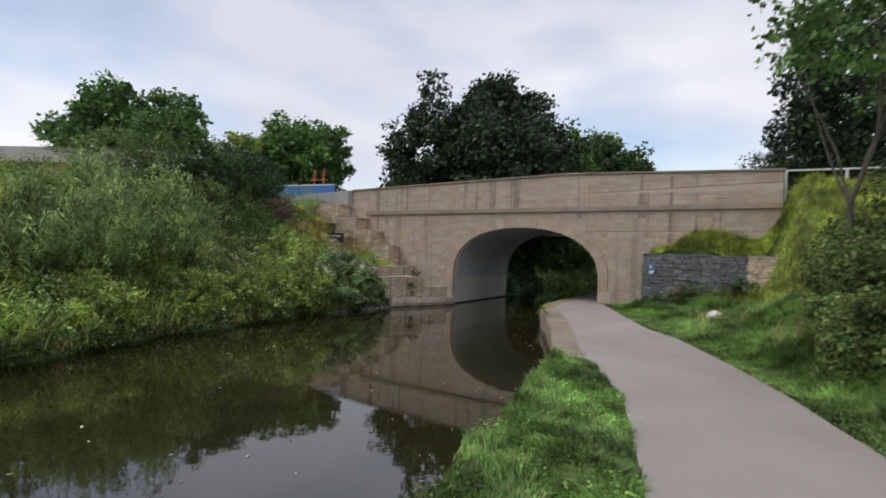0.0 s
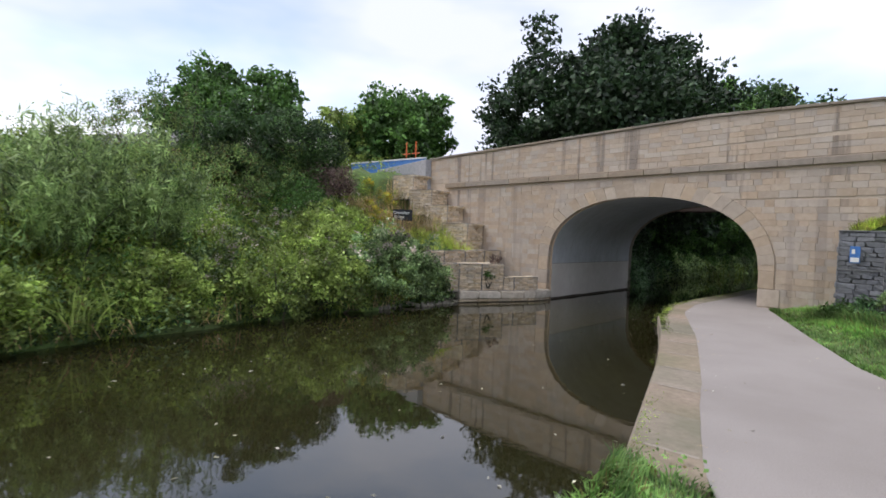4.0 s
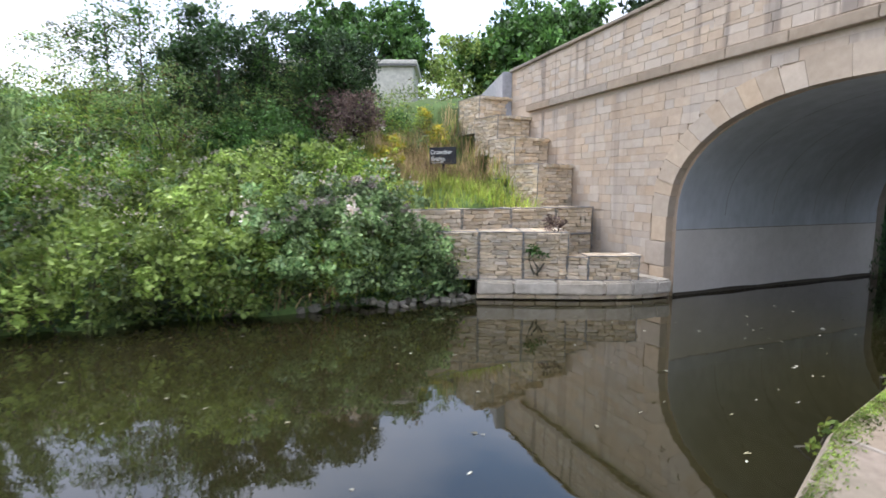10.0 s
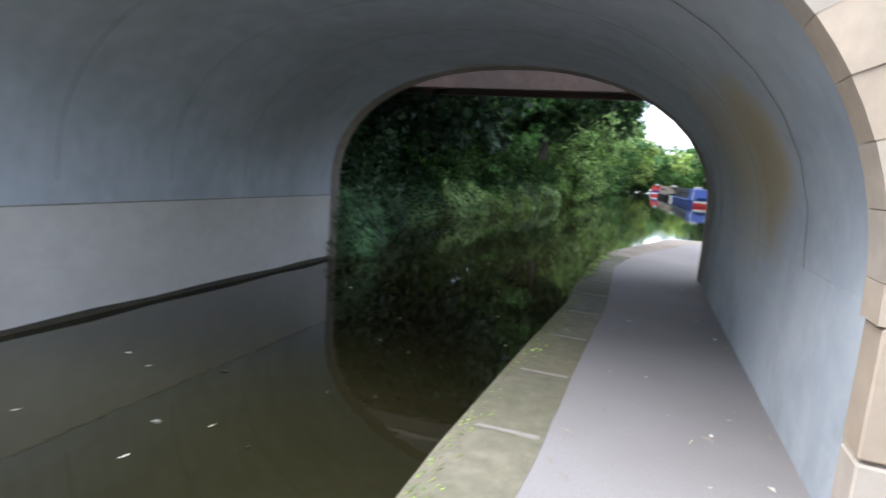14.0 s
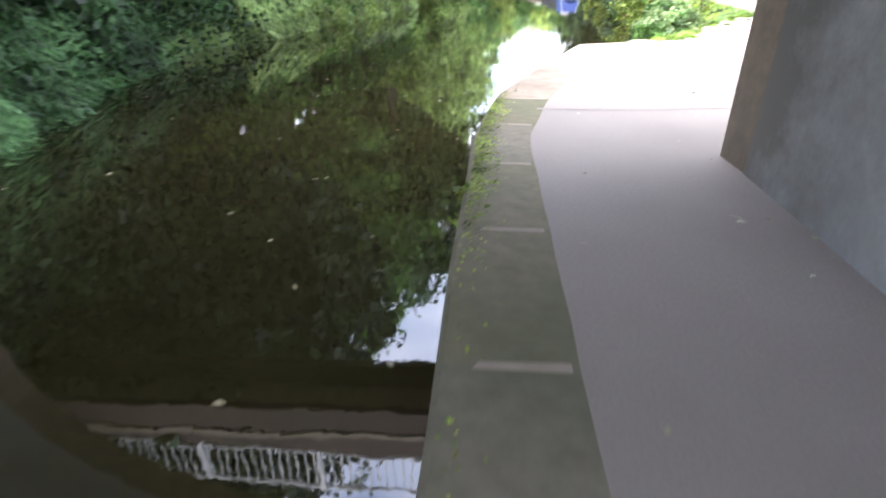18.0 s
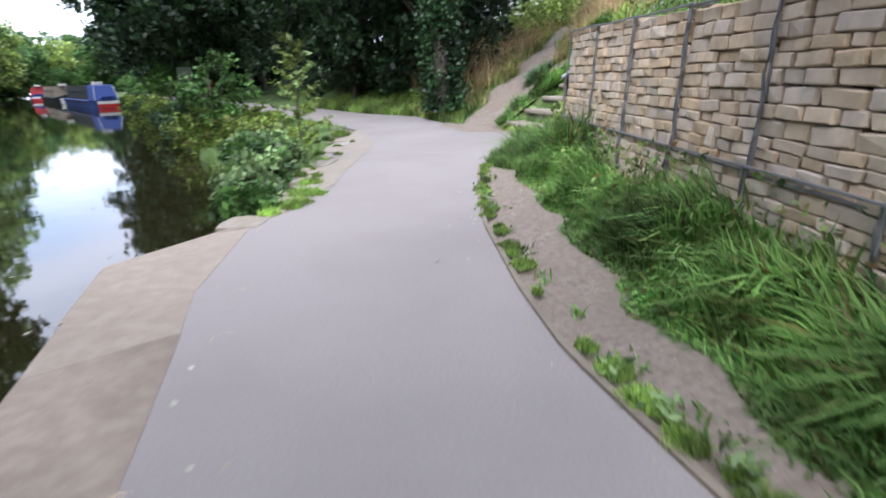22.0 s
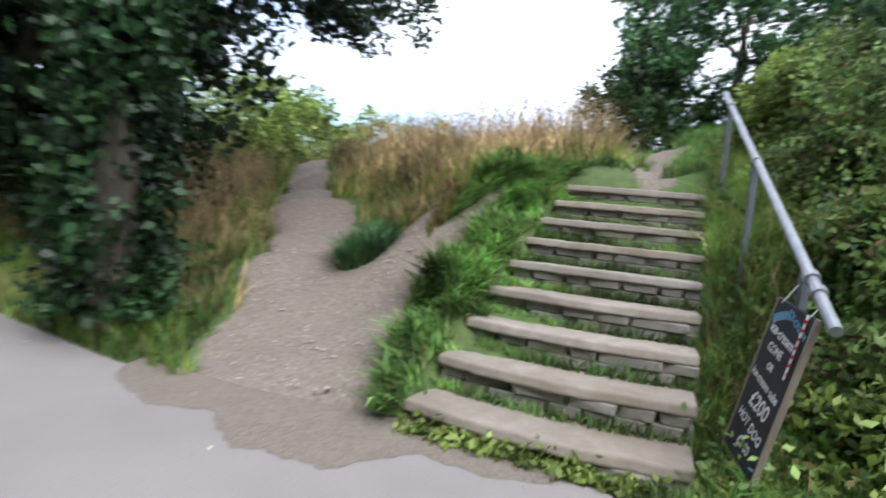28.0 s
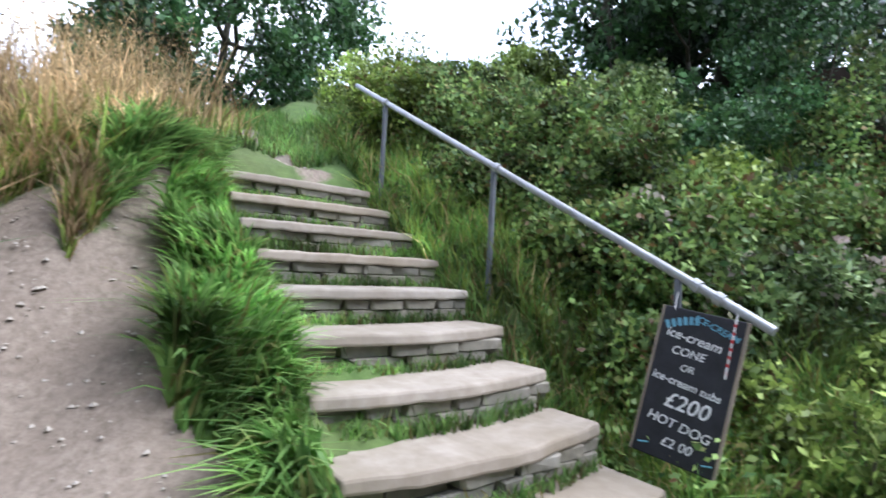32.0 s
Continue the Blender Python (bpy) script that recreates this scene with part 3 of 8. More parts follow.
def ground_z(x, y):
    x, y = np.asarray(x, dtype=float), np.asarray(y, dtype=float)
    lw, rw, pr = along(LEFT_BANK, y), along(RIGHT_BANK, y), along(PATH_R, y)
    lw = np.where((y > 23.5) & (y < 30.9), lw - 0.7, lw)
    # left bank
    d = lw - x
    zl = -0.64 + 0.74 * np.clip(d, 0, 1.2) + 0.46 * np.clip(d - 1.2, 0, 8.0)
    zl = np.where(y > 31, -0.3 + 0.75 * np.clip(d, 0, 4) + 0.1 * np.clip(d - 4, 0, 30), zl)
    back = -11.3 - x
    shelf = np.where(back < 0, -0.46, np.minimum(0.98 + 0.25 * np.clip(back, 0, 3) + 0.5 * np.clip(back - 3, 0, 7) + 0.35 * smooth01((y - 22.6) / 0.5) * np.clip(back - 0.5, 0, 3), 4.2))
    hold = smooth01((y - 19.3) / 0.5) * (y < 24.4)
    zl = zl * (1 - hold) + shelf * hold
    # right bank before the bridge
    d = x - pr
    d0 = np.interp(y, [0, 9, 12, 15, 18, 22.3], [0.4, 0.5, 0.9, 1.7, 2.6, 3.6])
    zr = 0.12 * np.clip(d - 0.3, 0, 3) + np.interp(y, [14, 19], [0.72, 0.5]) * np.clip(d - d0, 0, 7.5)
    zr = np.minimum(zr, 4.4)
    up = np.clip(1.9 + 0.30 * (x + 0.9) + 0.06 * np.clip(x + 0.9, 0, 9) ** 2, 1.9, 4.45)
    up2 = np.minimum(up, 2.0 + 1.15 * np.clip(y - 22.3, 0, 2))
    a, b = zr + np.maximum(up2 - zr, 0) * (y > 22.45), zr + np.maximum(up - zr, 0) * smooth01((y - 17.0) / 6.0)
    k = smooth01((x - 2.7) / 1.3)
    zr = np.where(x > -0.75, a * (1 - k) + b * k, zr)
    # right bank past the bridge
    dg, side, k = seg_dist(x, y, GABION_A, GABION_B)
    far = 1.5 + 0.42 * np.clip(dg - 0.9, 0, 8)
    behind = (side > 0) & (k < 1) & (k > 0)
    low = np.interp(d, [0, 0.9, 1.6, 2.5], [0.0, 0.03, 0.14, 0.25])
    n = 0.40 * np.clip(d - 0.3, 0, 6.0) + 0.1 * np.clip(d - 6.3, 0, 10)
    n = np.where(y > 44, 0.22 * np.clip(d - 0.3, 0, 14), n)
    w = smooth01((41.7 - y) / 2.8)
    north = n * (1 - w) + stair_z(x) * w
    toe, side2, k2 = seg_dist(x, y, GABION_B, (5.3, 37.75))
    south = np.where(x > 5.3, stair_z(x) + 0.5 * np.clip(37.5 - y, 0, 6), np.where(side2 > 0, 0.55 * np.clip(toe, 0, 6), 0))
    south = np.where((side <= 0) & (k2 <= 0), low, south)
    past = np.where(y > 37.6, north, south)
    past = np.where(behind & (y < 36.6), np.where(dg > 0.55, np.minimum(far, 4.6), low), past)
    treads = (y > 37.75 - 0.25 * (x - 5.6)) & (y < 39.85 - 0.3 * (x - 5.8)) & (x > 5.5) & (x < 9.3)
    past = np.where(treads, past - 0.2, past)
    past = np.where((d < 0), 0.0, past)
    zr = np.where(y > 30.0, past, zr)
    zr = np.where(d <= 0, 0.0, zr)
    # grass strip between kerb and path keeps level with the path, reeds past the corner fall to the water
    left_strip = along(PATH_L, y) - x
    zr = np.where((y > 36.3) & (left_strip > 0), -0.02 - 0.42 * smooth01((left_strip - 0.4) / np.maximum(along(PATH_L, y) - rw - 0.4, 0.2)), zr)
    kerbed = (y > 11.3) & (y < 35.0)
    rg = np.where(kerbed, along(KERB_IN, y) + 0.3, rw)
    z = np.where(x < lw, zl, np.where(x > rg, zr, -1.4))
    # the bed falls away quickly at both edges
    z = np.where((y > 23.9) & (y < 29.9) & (x > -2.0), np.maximum(3.3, np.minimum(3.7, z)), z)
    z = np.where((y > 22.95) & (y <= face_y(x) + 0.25) & (x > -16.3) & (x < -9), np.minimum(z, 0.6), z)
    z = np.where((y > face_y(x) + 0.25) & (y < 30.6) & (x < -9.6), 3.6, z)
    z = np.where((y > 23.6) & (y < 30.0) & (x > along(KERB_IN, y) + 0.3) & (x < -1.9), -0.05, z)
    return z


def rumple(x, y, z):
    """Small unevenness away from the path."""
    pl, pr = along(PATH_L, y), along(PATH_R, y)
    off = np.maximum(np.maximum(x - pr, pl - x), 0)
    a = np.clip(off * 0.05, 0, 0.09)
    return z + a * (np.sin(x * 2.3 + y * 1.1) + np.sin(x * 0.9 - y * 2.7 + 1.0) + 0.6 * np.sin(x * 5.1 + y * 4.3))


# ---- ground: one sheet to the horizon ----
def graded(lo, hi, step, far, grow=1.35):
    v = list(np.arange(lo, hi + step / 2, step))
    s = step
    while v[-1] < far:
        s *= grow
        v.append(v[-1] + s)
    s = step
    while v[0] > -far:
        s *= grow
        v.insert(0, v[0] - s)
    return np.array(v)


# bare earth: the trodden ways up the bank, the worn strip by the path, the sandy edge
WAYS = [((5.7, 40.6), (6.3, 40.75), 0.85, 0.8), ((6.3, 40.75), (7.1, 41.05), 0.8, 0.72), ((7.1, 41.05), (8.5, 41.7), 0.72, 0.42), ((8.5, 41.7), (10.0, 42.4), 0.42, 0.42), ((10.0, 42.4), (12.4, 43.45), 0.42, 0.36), ((12.4, 43.45), (18, 46), 0.36, 0.35),
        ((6.5, 40.5), (7.5, 40.3), 0.55, 0.48), ((7.5, 40.3), (8.1, 39.95), 0.46, 0.30), ((8.1, 39.95), (8.8, 39.4), 0.30, 0.2), ((8.8, 39.4), (9.2, 39.0), 0.18, 0.1), ((7.1, 40.6), (8.3, 40.8), 0.45, 0.32),
        ((7.7, 40.85), (8.9, 41.25), 0.5, 0.42), ((8.9, 41.25), (10.1, 42.1), 0.42, 0.40), ((8.0, 40.45), (8.55, 40.2), 0.42, 0.25),
        ((9.55, 37.75), (12.5, 36.9), 0.26, 0.26), ((12.5, 37.0), (17, 36.0), 0.3, 0.3)]


def soil_depth(X, Y):
    """How far inside the bare earth a place lies, in metres; negative outside."""
    m = np.full(np.shape(X), -5.0)
    w = 0.10 * np.sin(X * 5 + Y * 3)
    for a, b, r0, r1 in WAYS:
        d, _, k = seg_dist(X, Y, a, b)
        m = np.maximum(m, (r0 + (r1 - r0) * k + w) - d)
    d = X - along(PATH_R, Y)
    edge = np.interp(Y, [31.0, 31.6, 32.3, 32.9, 33.6, 34.9, 36.2, 36.9], [0.02, 0.26, 0.42, 0.60, 0.68, 0.76, 0.62, 0.10])
    m = np.maximum(m, np.where((Y > 31.0) & (Y < 36.9), np.minimum(edge + w * 0.6 - d, d + 0.2), -5))
    d = along(PATH_L, Y) - X
    m = np.maximum(m, np.where((Y > 36.0) & (Y < 44.5), np.interp(Y, [36.1, 37, 38, 39, 40.4, 42.3, 44.4], [0.2, 0.5, 0.7, 0.88, 0.98, 0.8, 0.1]) + w * 0.7 - np.abs(d + 0.05), -5))
    return m


def soil_at(X, Y, grow=0.0):
    return soil_depth(X, Y) > -grow


def build_ground():
    gx, gy = graded(-20, 16, 0.2, 1500), graded(-2, 58, 0.2, 1500)
    X, Y = np.meshgrid(gx, gy)
    Z = rumple(X, Y, ground_z(X, Y)) - 0.012
    on = (X > along(PATH_L, Y) - 0.1) & (X < along(PATH_R, Y) + 0.12) & (Z > -1)
    Z = np.where(on, -0.03, Z)
    nx, ny = len(gx), len(gy)
    V = np.stack([X.ravel(), Y.ravel(), Z.ravel()], 1)
    i = (np.arange(ny - 1)[:, None] * nx + np.arange(nx - 1)[None, :]).ravel()
    F = np.stack([i, i + 1, i + nx + 1, i + nx], 1)
    me = bpy.data.meshes.new("ground")
    me.vertices.add(len(V))
    me.vertices.foreach_set("co", V.astype(np.float32).ravel())
    me.loops.add(len(F) * 4)
    me.loops.foreach_set("vertex_index", F.astype(np.int32).ravel())
    me.polygons.add(len(F))
    me.polygons.foreach_set("loop_start", np.arange(0, len(F) * 4, 4, dtype=np.int32))
    me.polygons.foreach_set("use_smooth", np.ones(len(F), dtype=bool))
    me.materials.append(M_GROUND)
    me.update(calc_edges=True)
    at = me.attributes.new("earth", 'FLOAT', 'POINT')
    at.data.foreach_set("value", np.clip(soil_depth(X, Y), -1, 1).astype(np.float32).ravel())
    tagged(new("ground", me), "grassy canal banks and verges under weeds", "ground", kind="structure")


build_ground()
ys = np.concatenate([np.arange(-40, 140, 1.0), [200, 400]])
water = mesh_object("water", [(along(LEFT_BANK, y) - (2.2 if not 23.9 < y < 31 else 0.35), y, WATER) for y in ys] + [(along(RIGHT_BANK, y) + (0.3 if y < 36 else 1.2), y, WATER) for y in ys],
                    [(i, len(ys) + i, len(ys) + i + 1, i + 1) for i in range(len(ys) - 1)], M_WATER)
tagged(water, "still murky brown-green canal water", "water", kind="structure")


def line_strip(name, line, y0, y1, off0, off1, z, mat, label, category):
    ob = strip(name, [(y, x + off0) for y, x in line], [(y, x + off1) for y, x in line], y0, y1, z, mat, 0.2, 0.05)
    return tagged(ob, label, category, kind="structure")


def strip(name, left, right, y0, y1, z, mat, step=0.25, thick=0.0):
    ys = np.append(np.arange(y0, y1, step), y1)
    V = [(along(left, y), y, z) for y in ys] + [(along(right, y), y, z) for y in ys]
    n = len(ys)
    F = [(i, n + i, n + i + 1, i + 1) for i in range(n - 1)]
    if thick:
        V += [(a, b, z - thick) for a, b, _ in V[:n]]
        F += [(i, i + 1, 2 * n + i + 1, 2 * n + i) for i in range(n - 1)]
    return mesh_object(name, V, F, mat)


path_ob = strip("towpath", PATH_L, PATH_R, -30, 120, 0.0, M_ASPHALT)
tagged(path_ob, "pale pinkish-grey tarmac towpath", "path", kind="structure")
line_strip("edging_board", PATH_R, 31.3, 37.7, -0.012, 0.028, 0.018, M_TIMBER, "thin weathered timber edging of the towpath", "edging")
seam = mesh_object("tar_seam", [(-3.2, 31.2, 0.004), (-2.4, 31.16, 0.004), (-1.48, 31.28, 0.004), (-1.48, 31.32, 0.004), (-2.4, 31.205, 0.004), (-3.2, 31.24, 0.004)], [(0, 1, 4, 5), (1, 2, 3, 4)], M_SEAM)
tagged(seam, "dark tarred seam across the towpath", "seam", kind="structure")
def loose_earth():
    """Earth trodden out over the tarmac at the foot of the worn way, with a ragged edge."""
    ys = np.linspace(38.75, 42.0, 170)
    f = np.clip(np.sin(np.pi * (ys - 38.75) / 3.25), 0, 1) ** 0.6
    e = f * (0.62 + 0.16 * np.sin(ys * 4.1) + 0.07 * np.sin(ys * 9.3 + 1) + 0.025 * np.sin(ys * 23) + 0.015 * np.sin(ys * 61))
    V = []
    for y, w in zip(ys, e):
        x = float(along(PATH_R, y))
        V += [(x - w, y, 0.003), (x - w * 0.6, y, 0.010), (x + 0.15, y, 0.022)]
    ob = mesh_object("loose_earth", V, [(3 * i + j, 3 * i + j + 1, 3 * i + j + 4, 3 * i + j + 3) for i in range(169) for j in range(2)], M_SOIL, smooth=True)
    tagged(ob, "loose trodden earth spilling over the tarmac", "earth", kind="structure")


loose_earth()


def sandy_edge():
    """Worn pale sand between the tarmac and the waterside weeds, ragged on the outer side."""
    ys = np.linspace(36.25, 42.5, 190)
    w = np.interp(ys, [36.2, 37, 38, 39, 40.4, 41.6, 42.5], [0.2, 0.48, 0.66, 0.82, 0.9, 0.7, 0.06]) * (1 + 0.14 * np.sin(ys * 2.7) + 0.09 * np.sin(ys * 7.1) + 0.05 * np.sin(ys * 17))
    V = []
    for y, k in zip(ys, w):
        x = float(along(PATH_L, y))
        V += [(x + 0.05 + 0.03 * math.sin(y * 13), y, 0.004), (x - k * 0.5, y, 0.008), (x - k, y, -0.045)]
    n = len(ys)
    ob = mesh_object("sandy_edge", V, [(3 * i + j, 3 * i + 3 + j, 3 * i + 4 + j, 3 * i + j + 1) for i in range(n - 1) for j in range(2)], M_SAND, smooth=True)
    tagged(ob, "worn pale sandy strip beside the tarmac", "earth", kind="structure")


sandy_edge()
bank_ob = strip("canal_wall", KERB_OUT, KERB_IN, 11.2, 35.0, -0.05, M_KERB, thick=1.4)
tagged(bank_ob, "stone canal wall under the kerb", "canal wall", kind="structure")


# ---- bridge ----
ARCH_FRONT = (-5.825, 3.225, 0.95, 2.0)     # middle, half width, springing, rise
ARCH_LINE_A = (-5.74, 3.22, 0.95, 1.98)
ARCH_LINE_B = (-5.40, 3.22, 0.95, 2.08)


def arch_pts(a, n=24, grow=0.0, foot=-0.75):
    cx, hw, sp, rise = a
    hw, rise = hw + grow, rise + grow
    out = [(cx - hw, foot)]
    for i in range(n + 1):
        t = math.pi * (1 - i / n)
        c, s = math.cos(t), math.sin(t)
        out.append((cx + hw * math.copysign(abs(c) ** 0.9, c), sp + rise * abs(s) ** 0.9))
    return out + [(cx + hw, foot)]


def parapet_z(x):
    return float(np.interp(x, [-15.1, -4.0, 3.6], [4.68, 5.12, 5.0]))


def string_z(x):
    return 3.42 + 0.0150 * (x + 14)


def north_y(x):
    return 30.83 - 0.14 * (x + 8.6)


def face_wall(name, y0, y1, arch, x0, x1, label, ztop=parapet_z):
    """A wall with the arched opening through it."""
    pts = arch_pts(arch, 24)
    V, F = [], []

    def prism(poly):
        b = len(V)
        n = len(poly)
        V.extend([(x, y0, z) for x, z in poly] + [(x, y1, z) for x, z in poly])
        F.append(tuple(range(b, b + n)))
        F.append(tuple(range(b + 2 * n - 1, b + n - 1, -1)))
        F.extend((b + i, b + n + i, b + n + (i + 1) % n, b + (i + 1) % n) for i in range(n))
    prism([(x0, -1.2), (pts[0][0], -1.2), (pts[0][0], ztop(pts[0][0])), (x0, ztop(x0))])
    for (xa, za), (xb, zb) in zip(pts[1:-2], pts[2:-1]):
        prism([(xa, za), (xb, zb), (xb, ztop(xb)), (xa, ztop(xa))])
    prism([(pts[-1][0], -1.2), (x1, -1.2), (x1, ztop(x1)), (pts[-1][0], ztop(pts[-1][0]))])
    return tagged(mesh_object(name, V, F, M_MORTAR), label, "bridge wall", kind="structure")


wall_south = face_wall("wall_south", FACE + 0.012, FACE + 0.15, ARCH_FRONT, -15.0, 3.4, "coursed sandstone bridge face with an arched opening and parapet")
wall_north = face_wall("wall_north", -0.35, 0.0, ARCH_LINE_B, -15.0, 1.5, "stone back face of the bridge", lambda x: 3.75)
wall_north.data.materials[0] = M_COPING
for v in wall_north.data.vertices:
    v.co.y += north_y(v.co.x)


def lining():
    n = 24
    ysec = np.linspace(FACE + 0.15, 30.48, 9)
    V, F, low = [], [], []
    for y in ysec:
        k = (y - ysec[0]) / (ysec[-1] - ysec[0])
        a = tuple(p + (q - p) * k for p, q in zip(ARCH_LINE_A, ARCH_LINE_B))
        for x, z in arch_pts(a, n)[1:-1]:
            y0 = face_y(x) + 0.152
            V.append((x, y0 + k * (north_y(x) - 0.34 - y0), z))
    m = n + 1
    for j in range(len(ysec) - 1):
        for i in range(m - 1):
            F.append((j * m + i, j * m + i + 1, (j + 1) * m + i + 1, (j + 1) * m + i))
    vault = mesh_object("ceiling", V, F, M_CONCRETE, smooth=True)
    tagged(vault, "smooth grey-painted concrete tunnel vault with stains", "vault", kind="structure")
    for sx, name in ((-1, "wall_west"), (1, "wall_east")):
        W, G, band = [], [], []
        for y in ysec:
            k = (y - ysec[0]) / (ysec[-1] - ysec[0])
            a = tuple(p + (q - p) * k for p, q in zip(ARCH_LINE_A, ARCH_LINE_B))
            x = a[0] + sx * (a[1] - 0.006)
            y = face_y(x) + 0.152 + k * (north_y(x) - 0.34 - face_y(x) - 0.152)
            top = 0.70 if sx < 0 else 0.955
            W += [(x, y, -1.3), (x, y, top), (x + sx * 0.25, y, top), (x + sx * 0.25, y, -1.3)]
            band += [(x + 0.004, y, -0.6), (x + 0.004, y, -0.475 + 0.012 * math.sin(y * 3)), (x - 0.004, y, 0.70), (x - 0.004, y, 0.957), (x + 0.003, y, 0.694), (x + 0.003, y, 0.712)]
        for j in range(len(ysec) - 1):
            for i in range(3):
                G.append((j * 4 + i, j * 4 + i + 1, j * 4 + 5 + i, j * 4 + 4 + i))
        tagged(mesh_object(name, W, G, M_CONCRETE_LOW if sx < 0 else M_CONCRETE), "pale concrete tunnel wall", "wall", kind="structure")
        if sx < 0:
            m = len(band) // 6
            for nm, o, mat, lab in (("tide_mark", 0, M_CORE, "dark wet band along the tunnel waterline"), ("wall_west_upper", 2, M_CONCRETE, "blue-grey upper part of the tunnel wall"), ("panel_joint", 4, M_RISER, "dark joint along the tunnel wall panels")):
                ob = mesh_object(nm, band, [(6 * j + o, 6 * j + o + 1, 6 * j + 7 + o, 6 * j + 6 + o) for j in range(m - 1)], mat)
                tagged(ob, lab, "wall", kind="structure")
    # joints round the vault
    for k in (0.2, 0.42, 0.63, 0.8):
        a = tuple(p + (q - p) * k for p, q in zip(ARCH_LINE_A, ARCH_LINE_B))
        pts = [p for p in arch_pts(a, n, -0.004)[1:-1]]
        R = []
        for x, z in pts:
            y0 = face_y(x) + 0.152
            y = y0 + k * (north_y(x) - 0.34 - y0)
            R += [(x, y - 0.006, z), (x, y + 0.006, z)]
        ob = mesh_object("vault_joint", R, [(2 * i, 2 * i + 1, 2 * i + 3, 2 * i + 2) for i in range(len(pts) - 1)], M_RISER)
        tagged(ob, "fine dark joint round the tunnel vault", "joint", kind="structure")


lining()
ra, rb = arch_pts(ARCH_FRONT, 24), arch_pts(ARCH_LINE_A, 24)
reveal = mesh_object("arch_reveal", [(x, face_y(x) + 0.148, z) for x, z in ra] + [(x, face_y(x) + 0.153, z) for x, z in rb], [(i, i + 1, len(ra) + i + 1, len(ra) + i) for i in range(len(ra) - 1)], M_DRESSED)
tagged(reveal, "stone reveal between bridge face and tunnel lining", "trim", kind="structure")
ring = [(-15.0, face_y(-15.0) + 0.16), (3.4, face_y(3.4) + 0.16), (3.4, 28.8), (1.4, north_y(1.4) - 0.36), (-15.0, north_y(-15.0) - 0.36)]
deck = mesh_object("bridge_deck", [(x, y, 4.0) for x, y in ring] + [(x, y, 3.45) for x, y in ring], [(0, 1, 2, 3, 4), (9, 8, 7, 6, 5)] + [(i, 5 + i, 5 + (i + 1) % 5, (i + 1) % 5) for i in range(5)], M_ASPHALT)
tagged(deck, "roadway over the canal bridge", "road", kind="structure")

# ---- stone pieces that share a few meshes ----
def stone_mesh(name, mat, seed, rough=0.05, bevel=0.08):
    rnd = random.Random(seed)
    bm = box_bm((-0.5,) * 3, (0.5,) * 3, bevel)
    for v in bm.verts:
        v.co += Vector((rnd.uniform(-1, 1), rnd.uniform(-1, 1), rnd.uniform(-1, 1))) * rough
    me = bpy.data.meshes.new(name)
    bm.to_mesh(me)
    bm.free()
    me.materials.append(mat)
    return me


def stone_set(name, mat, rough=0.05, bevel=0.08, n=5):
    return [stone_mesh(name, mat, 17 * i + 3, rough, bevel) for i in range(n)]


RUBBLE = stone_set("stone", M_GABION, 0.045, 0.09)
RUBBLE_OLD = stone_set("stone", M_GABION_OLD, 0.06, 0.08)
RUBBLE_SLATE = stone_set("stone", M_SLATE, 0.09, 0.1)
RISERS = stone_set("riser_stone", M_RISER, 0.05, 0.08)
rnd = random.Random(5)


def piece(name, meshes, parent, at, size, turn=(0, 0, 0)):
    ob = bpy.data.objects.new(name, rnd.choice(meshes) if isinstance(meshes, list) else meshes)
    scene.collection.objects.link(ob)
    ob.parent = parent
    ob.matrix_local = Matrix.LocRotScale(at, Euler([radians(a) for a in turn]), size)
    return ob


def course_face(parent, meshes, w, h, m, row=(0.07, 0.11), long=(0.13, 0.34), z0=0.0, deep=0.16):
    """Rubble laid in courses over a face w wide and h high; m places the face in the basket's own space."""
    z = z0
    while z < h - 0.03:
        rh = min(rnd.uniform(*row), h - z)
        x = rnd.uniform(-0.05, 0.0)
        while x < w - 0.02:
            rl = min(rnd.uniform(*long), w - x)
            if w - x - rl < 0.07:
                rl = w - x
            big = rnd.random() < 0.02 and z + rh * 2 < h
            p = m @ Matrix.Translation((x + rl / 2, rnd.uniform(0.0, 0.025) + deep / 2 - 0.03, z + rh * (1 if big else 0.5)))
            p = p @ pose(0, 0, 0, rnd.uniform(-3, 3), rnd.uniform(-3, 3), rnd.uniform(-3, 3))
            ob = bpy.data.objects.new("stone", rnd.choice(meshes))
            scene.collection.objects.link(ob)
            ob.parent = parent
            ob.matrix_local = p @ Matrix.Diagonal((max(rl - 0.010, 0.04), deep, max((rh * (2 if big else 1)) - min(0.010, 0.1 * rh), 0.03), 1))
            x += rl
        z += rh


